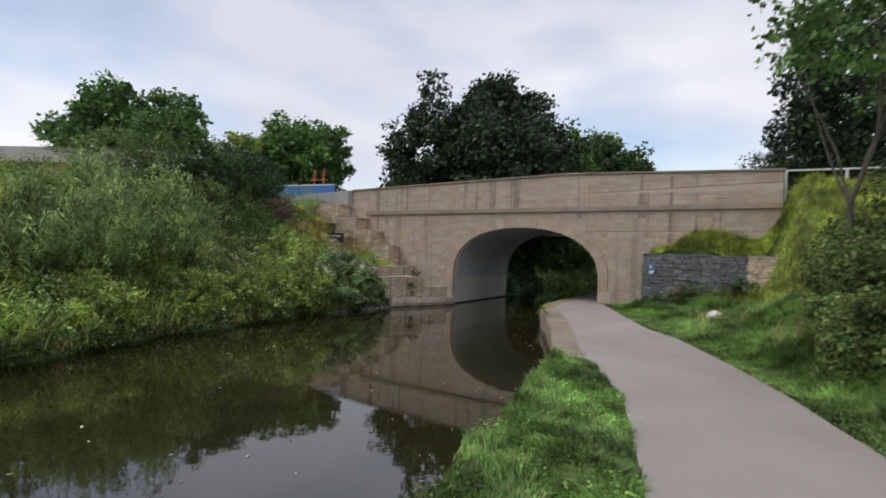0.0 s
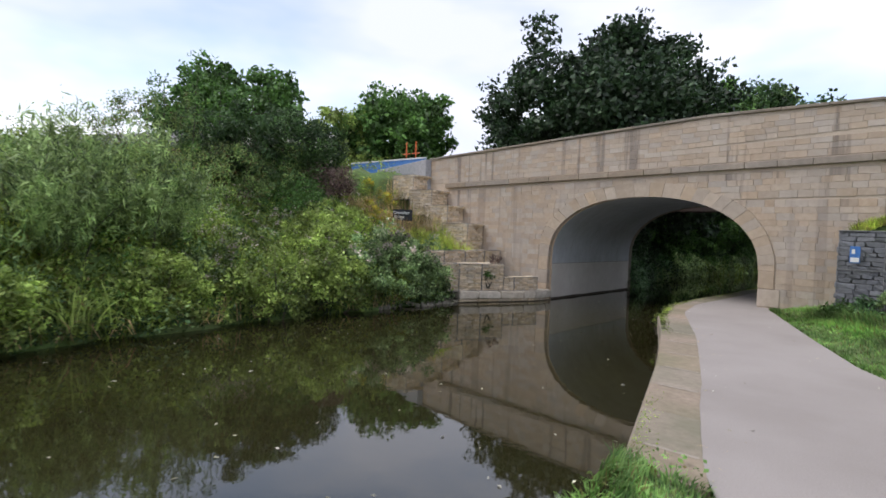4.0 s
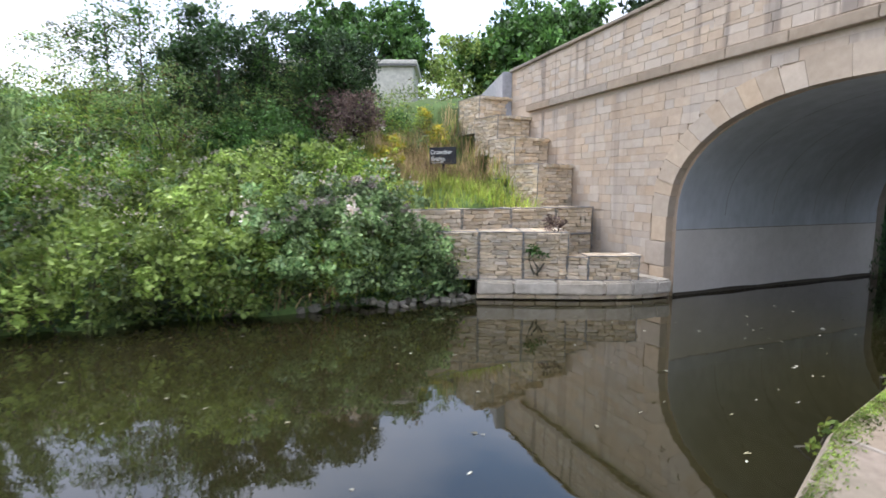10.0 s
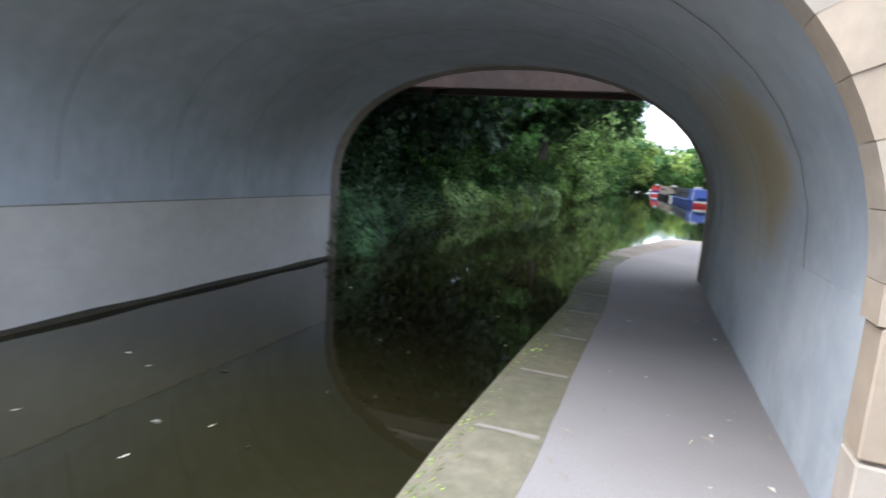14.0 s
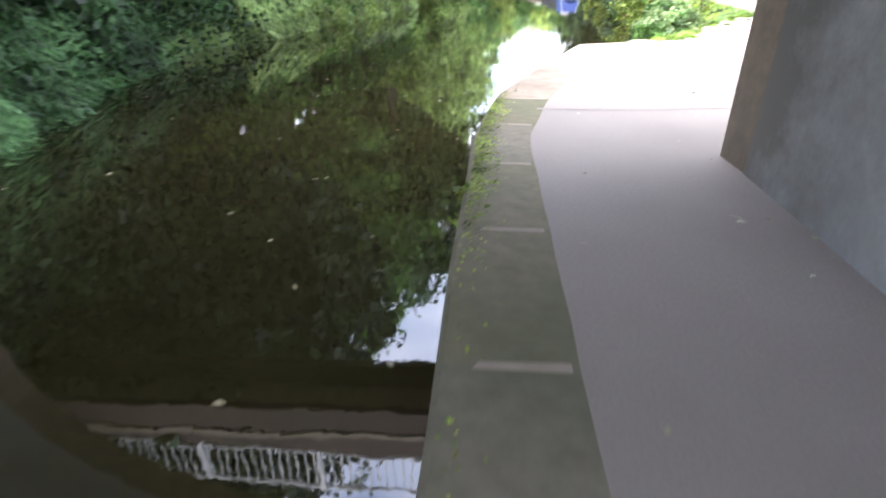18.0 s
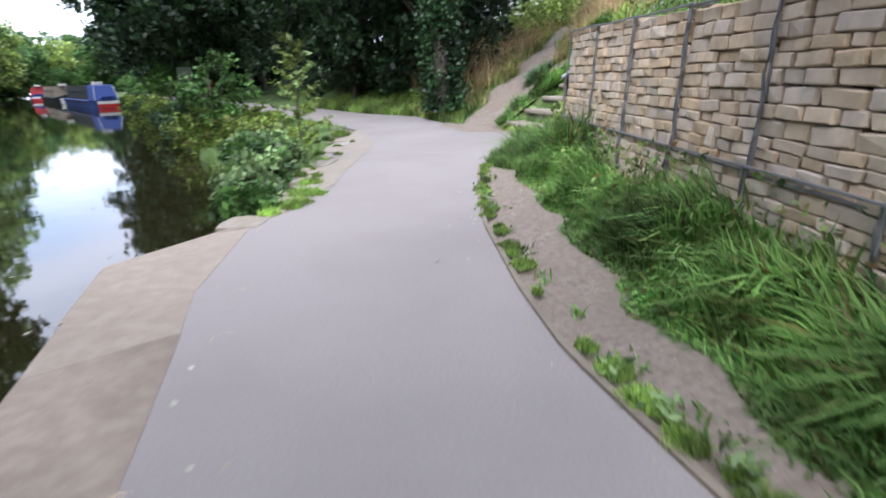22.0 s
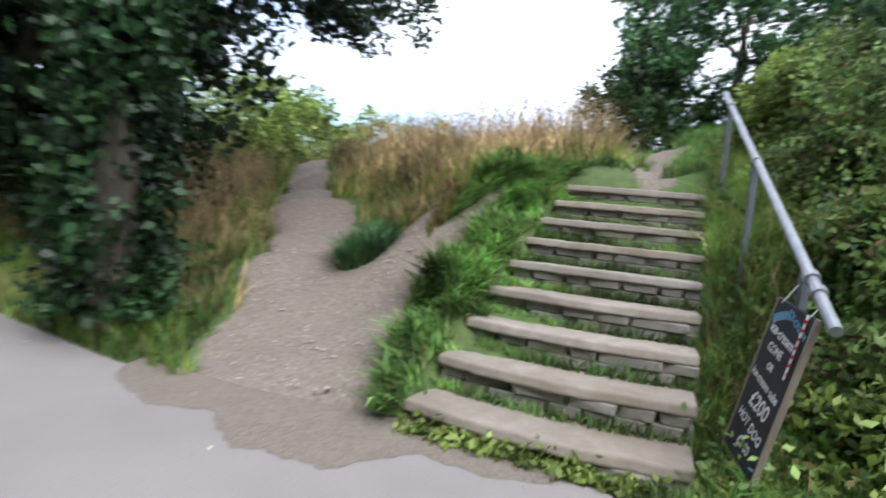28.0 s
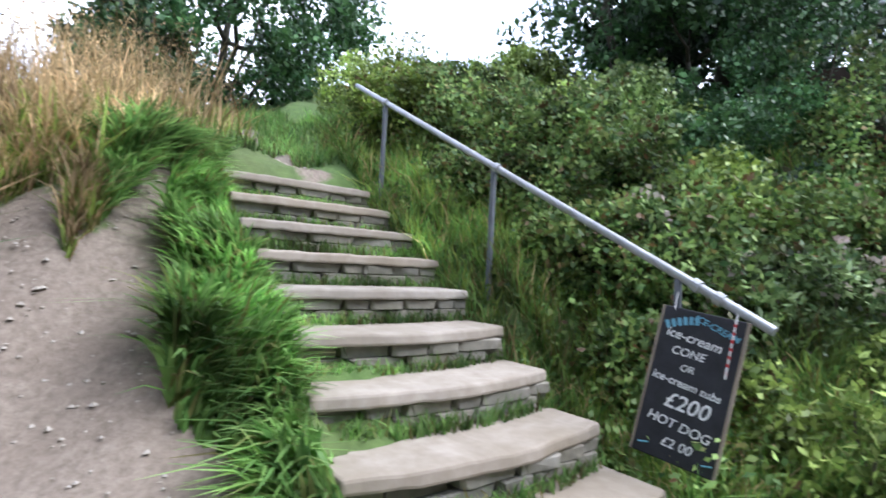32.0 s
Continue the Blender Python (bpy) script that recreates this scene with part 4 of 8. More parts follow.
def basket(at, turn, w, d, h, meshes, label, group, right=False, left=False, lean=0.0, row=(0.07, 0.11), long=(0.13, 0.34), low=0.0):
    """A stone-filled wire basket whose front looks along its own -y."""
    t = new("gabion_basket")
    t.empty_display_size = 0.2
    t.matrix_world = pose(*at, lean, 0, turn)
    tagged(t, label, "gabion basket", group)
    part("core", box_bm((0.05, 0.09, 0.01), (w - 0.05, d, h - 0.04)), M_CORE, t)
    course_face(t, meshes, w, h, Matrix.Identity(4), row, long, low)
    if right:
        course_face(t, meshes, d, h, Matrix.Translation((w, 0, 0)) @ pose(0, 0, 0, 0, 0, 90), row, long, low)
    if left:
        course_face(t, meshes, d, h, Matrix.Translation((0, d, 0)) @ pose(0, 0, 0, 0, 0, -90), row, long, low)
    x = 0.0
    while x < w - 0.02:
        rl = rnd.uniform(0.16, 0.34)
        y = 0.1
        while y < d:
            ry = rnd.uniform(0.14, 0.26)
            piece("stone", meshes, t, (min(x + rl / 2, w - 0.05), min(y + ry / 2, d - 0.05), h - 0.045), (rl, ry, 0.07), (rnd.uniform(-4, 4), rnd.uniform(-4, 4), rnd.uniform(-8, 8)))
            y += ry
        x += rl
    o = 0.034

    def wire(p, q, r):
        n = 9
        pts = [tuple(p[k] + (q[k] - p[k]) * i / n + (rnd.uniform(-0.010, 0.010) if k < 2 else 0) for k in range(3)) for i in range(n + 1)]
        part("lacing_wire", limb_bm(bmesh.new(), pts, r, r, 5), M_WIRE, t)
    for z in (0.0, h):
        wire((-o, -o, z), (w + o, -o, z), 0.010)
    for x in (-o / 2, w + o / 2):
        wire((x, -o, 0), (x, -o, h), 0.010)
        wire((x, -o, h), (x, d, h), 0.008)
    return t


G_LEFT = "weathered gabion baskets stepping down beside the bridge"
for gx, gz in ((-15.03, 3.95), (-13.95, 3.30), (-13.05, 2.68), (-12.0, 2.0)):
    basket((gx - 1.15, face_y(gx) - 0.99, gz - 1.0), 0, 1.15, 0.97, 1.0, RUBBLE_OLD, "stone-filled wire basket, weathered buff rubble against the bridge face", G_LEFT, right=True, row=(0.05, 0.09), long=(0.12, 0.34))
for i in range(4):
    for z0, h in ((0.5, 0.55), (-0.2, 0.68)):
        w = 1.0 if i == 0 else 1.12
        y0 = 24.0 - (0 if i == 0 else 1.0 + 1.12 * (i - 1)) - w
        basket((-11.05, y0, z0), 90, w, 0.9, h, RUBBLE_OLD, "stone-filled wire basket of thin buff rubble behind the canal ledge", G_LEFT, row=(0.05, 0.09), long=(0.12, 0.34))
basket((-9.45, 22.5, -0.19), 65.4, 0.91, 0.5, 0.44, RUBBLE_OLD, "low stone basket at the arch foot", G_LEFT, right=True, row=(0.05, 0.08), long=(0.1, 0.26))
basket((-9.67, 22.205, -0.19), 52.5, 0.36, 0.5, 0.42, RUBBLE_OLD, "low grey stone basket at the arch foot", G_LEFT, row=(0.05, 0.08), long=(0.1, 0.26))
for i in range(3):
    basket((-9.68 - 0.451 * 0.80 * (i + 1), 22.2 - 0.893 * 0.80 * (i + 1), -0.19), 63.2, 0.79, 1.0, 0.86, RUBBLE_OLD, "stone-filled wire basket of thin buff rubble standing on the ledge", G_LEFT, right=(i == 0), row=(0.035, 0.065), long=(0.12, 0.36))
G_SLATE = "grey gabion baskets below the grass slope"
for i in range(4):
    basket((-0.9 + 0.8 * i, 22.0 - 0.03 * i, 0.30), -2, 0.8, 0.8, 0.85, RUBBLE_SLATE, "stone-filled wire basket of wet grey rubble under a grass slope", G_SLATE, left=(i == 0), lean=-4, row=(0.07, 0.13), long=(0.14, 0.36))
    basket((-0.9 + 0.8 * i, 22.06 - 0.03 * i, 1.15), -2, 0.8, 0.8, 0.85, RUBBLE_SLATE, "stone-filled wire basket of wet grey rubble under a grass slope", G_SLATE, left=(i == 0), lean=-4, row=(0.07, 0.13), long=(0.14, 0.36))
basket((2.32, 21.9, 0.9), -6, 1.2, 0.8, 1.15, RUBBLE_OLD, "rough brown stone basket at the end of the grey row", G_SLATE, row=(0.06, 0.1))
G_RIGHT = "buff gabion baskets beside the towpath"
gdir = (GABION_A - GABION_B) / np.linalg.norm(GABION_A - GABION_B)
gturn = math.degrees(math.atan2(gdir[1], gdir[0]))
for i in range(8):
    p = GABION_B + gdir * 0.96 * i
    basket((p[0] + 0.05, p[1] - 0.04, 0.62 - 0.012 * i), gturn, 0.95, 0.85, 0.98, RUBBLE, "stone-filled wire basket of buff blocks beside the towpath", G_RIGHT, left=(i == 0), lean=-3, row=(0.06, 0.10), long=(0.11, 0.30))
    basket((p[0], p[1], -0.34), gturn, 0.95, 0.85, 0.95, RUBBLE, "stone-filled wire basket of buff blocks half hidden by grass", G_RIGHT, left=(i == 0), lean=-3, row=(0.06, 0.10), long=(0.11, 0.30), low=0.35)

# ---- ledge along the far side of the canal ----
ledge = thing("canal_ledge", (0, 0, 0), "worn pale stone ledge at the water beside the arch", "ledge")
LE = [(-10.22, 20.62), (-9.9, 21.2), (-9.53, 21.88), (-9.14, 22.63), (-8.97, 23.12), (-8.86, 23.62), (-8.84, 23.98)]
for (xa, ya), (xb, yb) in zip(LE, LE[1:]):
    d = math.hypot(xb - xa, yb - ya)
    a = math.degrees(math.atan2(yb - ya, xb - xa))
    m = pose(xa, ya, 0, 0, 0, a)
    slab = box_bm((0.004, 0.0, -0.43), (d - 0.004, 0.9, -0.19), 0.03, m=m, seg=2)
    for v in slab.verts:
        v.co += Vector([noise.noise(v.co * 4 + Vector((i * 7.3, 0, 0))) * 0.03 for i in range(3)])
    part("coping_slab", slab, M_LEDGE, ledge)
    part("ledge_wall", box_bm((0, 0.16, -1.3), (d, 0.95, -0.425), m=m), M_COPING, ledge)
    k = max(1, round(d / 0.34))
    for j in range(k):
        course = box_bm((d * j / k + 0.004, 0.05 + rnd.uniform(0, 0.035), -0.52), (d * (j + 1) / k - 0.004, 0.3, -0.435), 0.014, m=m)
        part("course_stone", course, M_GABION_OLD, ledge)

# rough stones along the far waterline
for i in range(15):
    y = 17.2 + 0.22 * i + rnd.uniform(-0.06, 0.06)
    st = new("edge_stone", rnd.choice(RISERS))
    st.matrix_world = pose(float(along(LEFT_BANK, y)) + rnd.uniform(-0.35, 0.05), y, -0.52 + rnd.uniform(0, 0.05), rnd.uniform(-20, 20), rnd.uniform(-20, 20), rnd.uniform(0, 180)) @ Matrix.Diagonal((rnd.uniform(0.10, 0.26), rnd.uniform(0.10, 0.2), rnd.uniform(0.07, 0.14), 1))
    tagged(st, "rough dark stone lying at the far waterline", "stone", "loose stones at the waterline")

for i in range(26):
    y = 18.7 + 0.075 * i + rnd.uniform(-0.05, 0.05)
    q = rnd.random()
    st = new("edge_stone", rnd.choice(RISERS))
    st.matrix_world = pose(-10.28 - 0.3 * q + 0.05 * math.sin(y * 5), y, -0.56 + 0.12 * q, rnd.uniform(-25, 25), rnd.uniform(-25, 25), rnd.uniform(0, 180)) @ Matrix.Diagonal((rnd.uniform(0.07, 0.18), rnd.uniform(0.07, 0.13), rnd.uniform(0.06, 0.11), 1))
    tagged(st, "rough dull stone heaped at the waterline beside the ledge", "stone", "stones heaped beside the ledge")

# ---- bridge trim: voussoirs, string course, coping ----
vi = arch_pts(ARCH_FRONT, 60, -0.025)[1:-1]
k = 0
while k < 60:
    n = rnd.choice((2, 2, 2, 3))
    j = min(k + n, 60)
    vo = arch_pts(ARCH_FRONT, 60, rnd.choice((0.36, 0.37, 0.40)))[1:-1]
    poly = vi[k:j + 1] + vo[k:j + 1][::-1]
    cx = sum(p[0] for p in poly) / len(poly)
    cz = sum(p[1] for p in poly) / len(poly)
    poly = [(cx + (x - cx) * 0.985, cz + (z - cz) * 0.985) for x, z in poly]
    y0 = FACE - rnd.uniform(0.018, 0.04)
    N = len(poly)
    mesh_object("voussoir", [(x, y0, z) for x, z in poly] + [(x, FACE + 0.145, z) for x, z in poly],
                [tuple(range(N)), tuple(range(2 * N - 1, N - 1, -1))] + [(i, N + i, N + (i + 1) % N, (i + 1) % N) for i in range(N)], M_DRESSED, wall_south)
    k = j
for sx in (-1, 1):
    for i in range(3):
        x = ARCH_FRONT[0] + sx * ARCH_FRONT[1]
        w = 0.36 if i != 1 else 0.5
        z0 = -0.45 + i * 0.47
        a, b = (x - 0.006, x + w) if sx > 0 else (x - w, x + 0.006)
        part("jamb_stone", box_bm((a, FACE - 0.03, z0), (b, FACE + 0.145, z0 + 0.455), 0.008), M_DRESSED, wall_south)
x = -14.05
while x < 3.35:
    l = min(rnd.uniform(0.75, 1.15), 3.4 - x)
    b = box_bm((x + 0.003, FACE - 0.10, 0), (x + l - 0.003, FACE + 0.13, 0.17), 0.012)
    for v in b.verts:
        v.co.z += string_z(v.co.x) + 0.02
    part("string_course_stone", b, M_STRING, wall_south)
    x += l
x = -15.05
while x < 3.4:
    l = min(rnd.uniform(0.8, 1.2), 3.46 - x)
    b = box_bm((x + 0.003, FACE - 0.06, 0.0), (x + l - 0.003, FACE + 0.42, 0.075), 0.012)
    for v in b.verts:
        v.co.z += parapet_z(v.co.x) - 0.04
    part("parapet_coping", b, M_COPING, wall_south)
    x += l

# concrete wing on the left, stone wall and white railing on the right
wing = part("concrete_wing_wall", box_bm((0, 0, 3.4), (5.5, 0.3, 4.66), 0.02, m=pose(-14.95, 24.55, 0, 0, 0, 158)), M_WING)
tagged(wing, "pale grey concrete wall continuing the bridge parapet", "wall", kind="structure")
road_wall = part("road_wall", box_bm((0, 0, 3.2), (26, 0.4, 4.95), 0.02, m=pose(5.6, 25.6, 0, 0, 0, 6)), M_MORTAR)
tagged(road_wall, "low buff stone wall along the road above the slope", "wall", kind="structure")


def railing(name, p, q, z0, h, gap, mat, label, bar=0.012, post_every=1.8, rail=0.03, low=0.12):
    """A railing from p to q with uprights."""
    p, q = Vector(p), Vector(q)
    d = q - p
    t = thing(name, (p.x, p.y, z0), label, "railing", turn=math.degrees(math.atan2(d.y, d.x)))
    L, up = math.hypot(d.x, d.y), d.z
    z = lambda s: up * s / L
    for hz, r in ((h, rail), (low, rail * 0.8)):
        part("rail", tube_bm((0, 0, hz), (L, 0, hz + up), r, n=8), mat, t)
    n = max(1, round(L / post_every))
    for i in range(n + 1):
        s = L * i / n
        part("post", box_bm((s - 0.035, -0.035, -0.25 + z(s)), (s + 0.035, 0.035, h + 0.02 + z(s)), 0.006), mat, t)
    if gap:
        for i in range(1, int(L / gap)):
            s = i * gap
            part("bar", tube_bm((s, 0, low + z(s)), (s, 0, h + z(s)), bar, n=6), mat, t)
    return t


railing("white_road_railing", (3.5, 23.5, 0), (14.0, 24.6, 0.3), 4.2, 0.85, 0, M_WHITE, "white metal rail beyond the parapet end", post_every=1.9)

# footbridge behind the arch
foot = thing("footbridge", (0, 0, 0), "rusty steel footbridge deck carrying a pale railing", "footbridge")
part("girder", box_bm((-16, 31.70, 2.92), (5.5, 31.82, 3.30), 0.01), M_RUST, foot)
part("girder", box_bm((-16, 32.6, 2.92), (5.5, 32.72, 3.30), 0.01), M_RUST, foot)
part("deck", box_bm((-16, 31.68, 3.303), (5.5, 32.75, 3.40), 0.01), M_TIMBER, foot)
eb = box_bm((-11.5, 31.84, -0.28), (6.2, 31.90, 0.1), 0.01)
for v in eb.verts:
    v.co.z += 3.58 + 0.05 * (v.co.x + 9)
part("kerb_beam", eb, M_RUST, foot)
railing("footbridge_railing", (-11.0, 31.95, 0), (6.2, 31.95, 0.82), 3.5, 0.92, 0.13, M_WHITE, "pale metal railing with close uprights on the footbridge", post_every=1.7, low=0.25)

# ---- steps ----
steps = thing("stone_steps", (5.8, 38.9, 0), "nine worn stone steps with overgrown edges climbing the bank", "steps")
steps_inv = Matrix.Translation((-5.8, -38.9, 0))
for n in range(9):
    L = Vector((6.0 + 0.406 * n, 39.76 - 0.128 * n, 0))
    R = Vector((5.6 + 0.425 * n, 38.06 - 0.109 * n, 0))
    z = 0.17 + 0.236 * n
    side = (R - L)
    back = Vector((side.y, -side.x, 0)).normalized() * -1
    if back.x < 0:
        back = -back
    cuts = 20
    front = [L + side * (i / cuts) - back * (0.09 * math.sin(math.pi * i / cuts) * (1.3 if n < 4 else 0.5)) + back * (rnd.uniform(-0.004, 0.004) + 0.008 * math.sin(i * 0.9 + n)) for i in range(cuts + 1)]
    rear = [L + side * (i / cuts) + back * 0.62 for i in range(cuts + 1)]
    V = []
    for zz in (z, z - 0.075):
        V += [(*(p - back * (0.012 if zz < z else 0)).xy, zz + rnd.uniform(-0.004, 0.004)) for p in front] + [(*p.xy, zz) for p in rear]
    c = cuts + 1
    F = []
    for i in range(cuts):
        F += [(i, i + 1, c + i + 1, c + i), (2 * c + i, i + 2 * c + c, 3 * c + i + 1, 2 * c + i + 1), (i, 2 * c + i, 2 * c + i + 1, i + 1), (c + i, c + i + 1, 3 * c + i + 1, 3 * c + i)]
    F += [(0, c, 3 * c, 2 * c), (cuts, 2 * c + cuts, 3 * c + cuts, c + cuts)]
    tr = mesh_object("tread", V, F, M_STEP, steps)
    tr.matrix_parent_inverse = steps_inv
    bv = tr.modifiers.new("edge", 'BEVEL')
    bv.width, bv.segments, bv.limit_method = 0.018, 2, 'ANGLE'
    for course in range(2):
        x = 0.03
        Ls = side.length
        while x < Ls - 0.05:
            l = min(rnd.uniform(0.18, 0.42), Ls - x)
            f = x / Ls
            bow = 0.09 * math.sin(math.pi * f) * (1.3 if n < 4 else 0.5)
            p = L + side * ((x + l / 2) / Ls) - back * (bow - 0.10 - rnd.uniform(0, 0.02))
            a = math.degrees(math.atan2(side.y, side.x))
            ob = piece("riser_stone", RISERS, steps, (0, 0, 0), (1, 1, 1))
            ob.matrix_parent_inverse = steps_inv
            ob.matrix_basis = pose(p.x, p.y, z - 0.112 - 0.075 * course, 0, 0, a + rnd.uniform(-3, 3)) @ Matrix.Diagonal((l - 0.012, 0.17, 0.07, 1))
            x += l

# handrail
hr = thing("handrail", (5.17, 37.7, 0), "bare galvanised tube handrail on grey posts beside the steps", "handrail")
a, b = Vector((0, 0, 1.035)), Vector((4.43, -0.75, 3.39))
part("rail", tube_bm(a, b, 0.029, n=14), M_STEEL, hr, smooth=False)
for s in (0.065, 0.095, 0.475, 0.86):
    p = a.lerp(b, s)
    d = (b - a).normalized() * 0.025
    part("collar", tube_bm(p - d, p + d, 0.041, n=12), M_STEEL, hr)
for s, drop in ((0.12, 0.5), (0.483, 1.15), (0.862, 1.25)):
    p = a.lerp(b, s)
    part("post", box_bm((p.x - 0.019, p.y - 0.022, p.z - drop), (p.x + 0.019, p.y + 0.022, p.z - 0.02), 0.004), M_POST, hr)

# chalk board hung on the handrail
TL, TR_, BL = Vector((5.77, 37.697, 1.15)), Vector((5.295, 37.725, 1.085)), Vector((5.872, 37.84, 0.27))
bx, by = (TR_ - TL).normalized(), (TL - BL).normalized()
bz = bx.cross(by).normalized()
by = bz.cross(bx).normalized()
bm4 = Matrix((bx, by, bz)).transposed().to_4x4()
bm4.translation = BL
board = new("chalk_board")
board.empty_display_size = 0.2
board.matrix_world = bm4
tagged(board, "black chalkboard with a handwritten price list tied to a handrail", "chalkboard")
part("panel", box_bm((0, 0, -0.022), (0.46, 0.885, 0.0), 0.006), M_BLACK, board)
part("edge_strip", box_bm((-0.012, 0.0, -0.028), (0.004, 0.885, 0.004), 0.003), M_TIMBER, board)
part("edge_strip", box_bm((0.456, 0.0, -0.028), (0.472, 0.885, 0.004), 0.003), M_TIMBER, board)


def words(text, x, y, size, mat, parent, m=None, shear=0.15, turn=0.0):
    cu = bpy.data.curves.new("text", 'FONT')
    cu.body, cu.size, cu.align_x, cu.shear, cu.offset = text, size, 'CENTER', shear, 0.0008 * size / 0.08
    cu.extrude = 0.0008
    tmp = bpy.data.objects.new("text", cu)
    scene.collection.objects.link(tmp)
    me = bpy.data.meshes.new_from_object(tmp.evaluated_get(bpy.context.evaluated_depsgraph_get()))
    bpy.data.objects.remove(tmp)
    me.materials.clear()
    me.materials.append(mat)
    ob = new("lettering", me)
    ob.parent = parent
    ob.matrix_local = (m or Matrix.Identity(4)) @ pose(x, y, 0.003, 0, 0, turn)
    return ob


for text, x, y, size, turn in (("ice-cream", 0.20, 0.695, 0.080, -6), ("CONE", 0.19, 0.610, 0.068, -2), ("OR", 0.205, 0.525, 0.056, 0), ("ice-cream tubs", 0.215, 0.430, 0.066, -6),
                               ("£200", 0.245, 0.300, 0.125, -3), ("HOT DOG", 0.225, 0.190, 0.076, -6), ("£2 00", 0.24, 0.082, 0.075, -2)):
    words(text, x, y, size, M_CHALK, board, turn=turn)
words("ICE-CREAM", 0.305, 0.795, 0.052, M_CHALK_BLUE, board, turn=-17)
for i in range(6):
    f = i / 12
    part("chalk_stroke", box_bm((-0.010, -0.024, 0.0005), (0.012, 0.024, 0.0016), m=pose(0.04 + 0.38 * f, 0.775 + 0.055 * math.sin(math.pi * f), 0, 0, 0, 25 - 50 * f)), M_CHALK_BLUE, board)
for x in (0.03, 0.39):
    part("chalk_wave", tube_bm((x, 0.055, 0.002), (x + 0.055, 0.07, 0.002), 0.005, n=4), M_CHALK_BLUE, board)
rope = part("rope", tube_bm((0.40, 0.885, 0.01), (0.41, 0.55, 0.012), 0.006, n=6), M_CHALK, board, "red and white twisted cord")
for i in range(7):
    part("rope_band", tube_bm((0.4005 + 0.0014 * i, 0.86 - 0.045 * i, 0.0104), (0.401 + 0.0014 * i, 0.842 - 0.045 * i, 0.0104), 0.0072, n=6), M_RED, rope)
for x in (0.06, 0.40):
    part("string", tube_bm((x, 0.87, 0), (x - 0.02, 0.98, -0.05), 0.004, n=5), M_CHALK, board)

# ---- name board ----
sign = thing("name_sign", (-13.98, 21.85, 1.15), "small black name board with white lettering on a post", "sign", turn=35)
part("post", box_bm((-0.03, 0.03, -0.3), (0.03, 0.08, 1.02), 0.004), M_BLACK, sign)
part("plate", box_bm((-0.37, 0.0, 0.86), (0.37, 0.028, 1.28), 0.006), M_BLACK, sign)
sm = Matrix.Translation((0, -0.001, 0)) @ pose(0, 0, 0, 90, 0, 0)
words("Crowther", -0.04, 1.11, 0.15, M_CHALK, sign, sm, 0)
words("Bridge", -0.12, 0.95, 0.15, M_CHALK, sign, sm, 0)
part("small_print_bar", box_bm((-0.30, -0.003, 0.895), (0.0, 0.0, 0.91)), M_CHALK, sign)
# blue notice on the grey baskets
note = thing("blue_notice", (-0.62, 21.93, 1.30), "small blue and white notice fixed to the grey baskets", "notice")
part("plate", box_bm((-0.09, 0.0, 0.0), (0.09, 0.012, 0.36), 0.003), M_BLUE, note)
part("white_panel", box_bm((-0.075, -0.004, 0.02), (0.075, -0.001, 0.12)), M_CHALK, note)
part("white_panel", box_bm((-0.06, -0.004, 0.2), (0.0, -0.001, 0.3)), M_CHALK, note)

# litter bag in the verge
b = bmesh.new()
bmesh.ops.create_icosphere(b, subdivisions=3, radius=0.17)
for v in b.verts:
    v.co += v.co.normalized() * 0.06 * noise.noise(v.co * 9)
    v.co.z *= 1.25
bag = part("plastic_bag", b, M_PLASTIC)
bag.matrix_world = pose(1.18, 17.5, 0.32, 10, 20, 0)
tagged(bag, "crumpled white plastic bag caught in long grass", "litter")

# ---- beyond the far bank: hut, hoarding, building ----
hut = thing("flat_roofed_hut", (-23.73, 22.69, 4.10), "cream flat-roofed hut half hidden by bushes", "hut", turn=62)
part("wall", box_bm((-3, -1.6, 0), (2.6, 1.6, 1.9)), M_CREAM, hut)
part("roof", box_bm((-3.15, -1.75, 1.9), (2.75, 1.75, 2.05), 0.02), M_CREAM, hut)
part("fascia", box_bm((-3.16, -1.77, 1.82), (2.76, -1.74, 1.9)), M_ROOF, hut)
hoard = thing("blue_hoarding", (-26.4, 30.0, 3.65), "bright blue site hoarding of upright sheets", "hoarding", turn=0)
for i in range(7):
    part("sheet", box_bm((i * 0.9, 0, 0), (i * 0.9 + 0.89, 0.04, 2.1), 0.005), M_BLUE, hoard)
part("top_rail", box_bm((0, -0.03, 2.1), (6.3, 0.07, 2.18)), M_WHITE, hoard)
for i in range(2):
    bar = thing("orange_barrier_post", (-22.2 + 0.75 * i, 30.6, 3.9), "slim orange post behind the hoarding", "post", "orange barrier posts")
    part("pole", tube_bm((0, 0, 0), (0, 0, 3.0), 0.04), M_ORANGE, bar)
    part("cross_bar", tube_bm((-0.3, 0, 2.3), (0.3, 0, 2.3), 0.03), M_ORANGE, bar)
house = thing("stone_building", (-35.5, 19.5, 2.6), "long buff stone building with a low grey roof", "building", turn=18)
part("wall", box_bm((-14, 0, 0), (4, 8, 3.4)), M_BRICK, house)
b = bmesh.new()
vs = [b.verts.new(p) for p in ((-14.4, -0.4, 3.3), (4.4, -0.4, 3.3), (4.4, 4, 5.0), (-14.4, 4, 5.0), (4.4, 8.4, 3.3), (-14.4, 8.4, 3.3))]
for f in ((0, 1, 2, 3), (3, 2, 4, 5), (1, 4, 2), (0, 3, 5), (0, 5, 4, 1)):
    b.faces.new([vs[i] for i in f])
part("roof", b, M_ROOF, house)
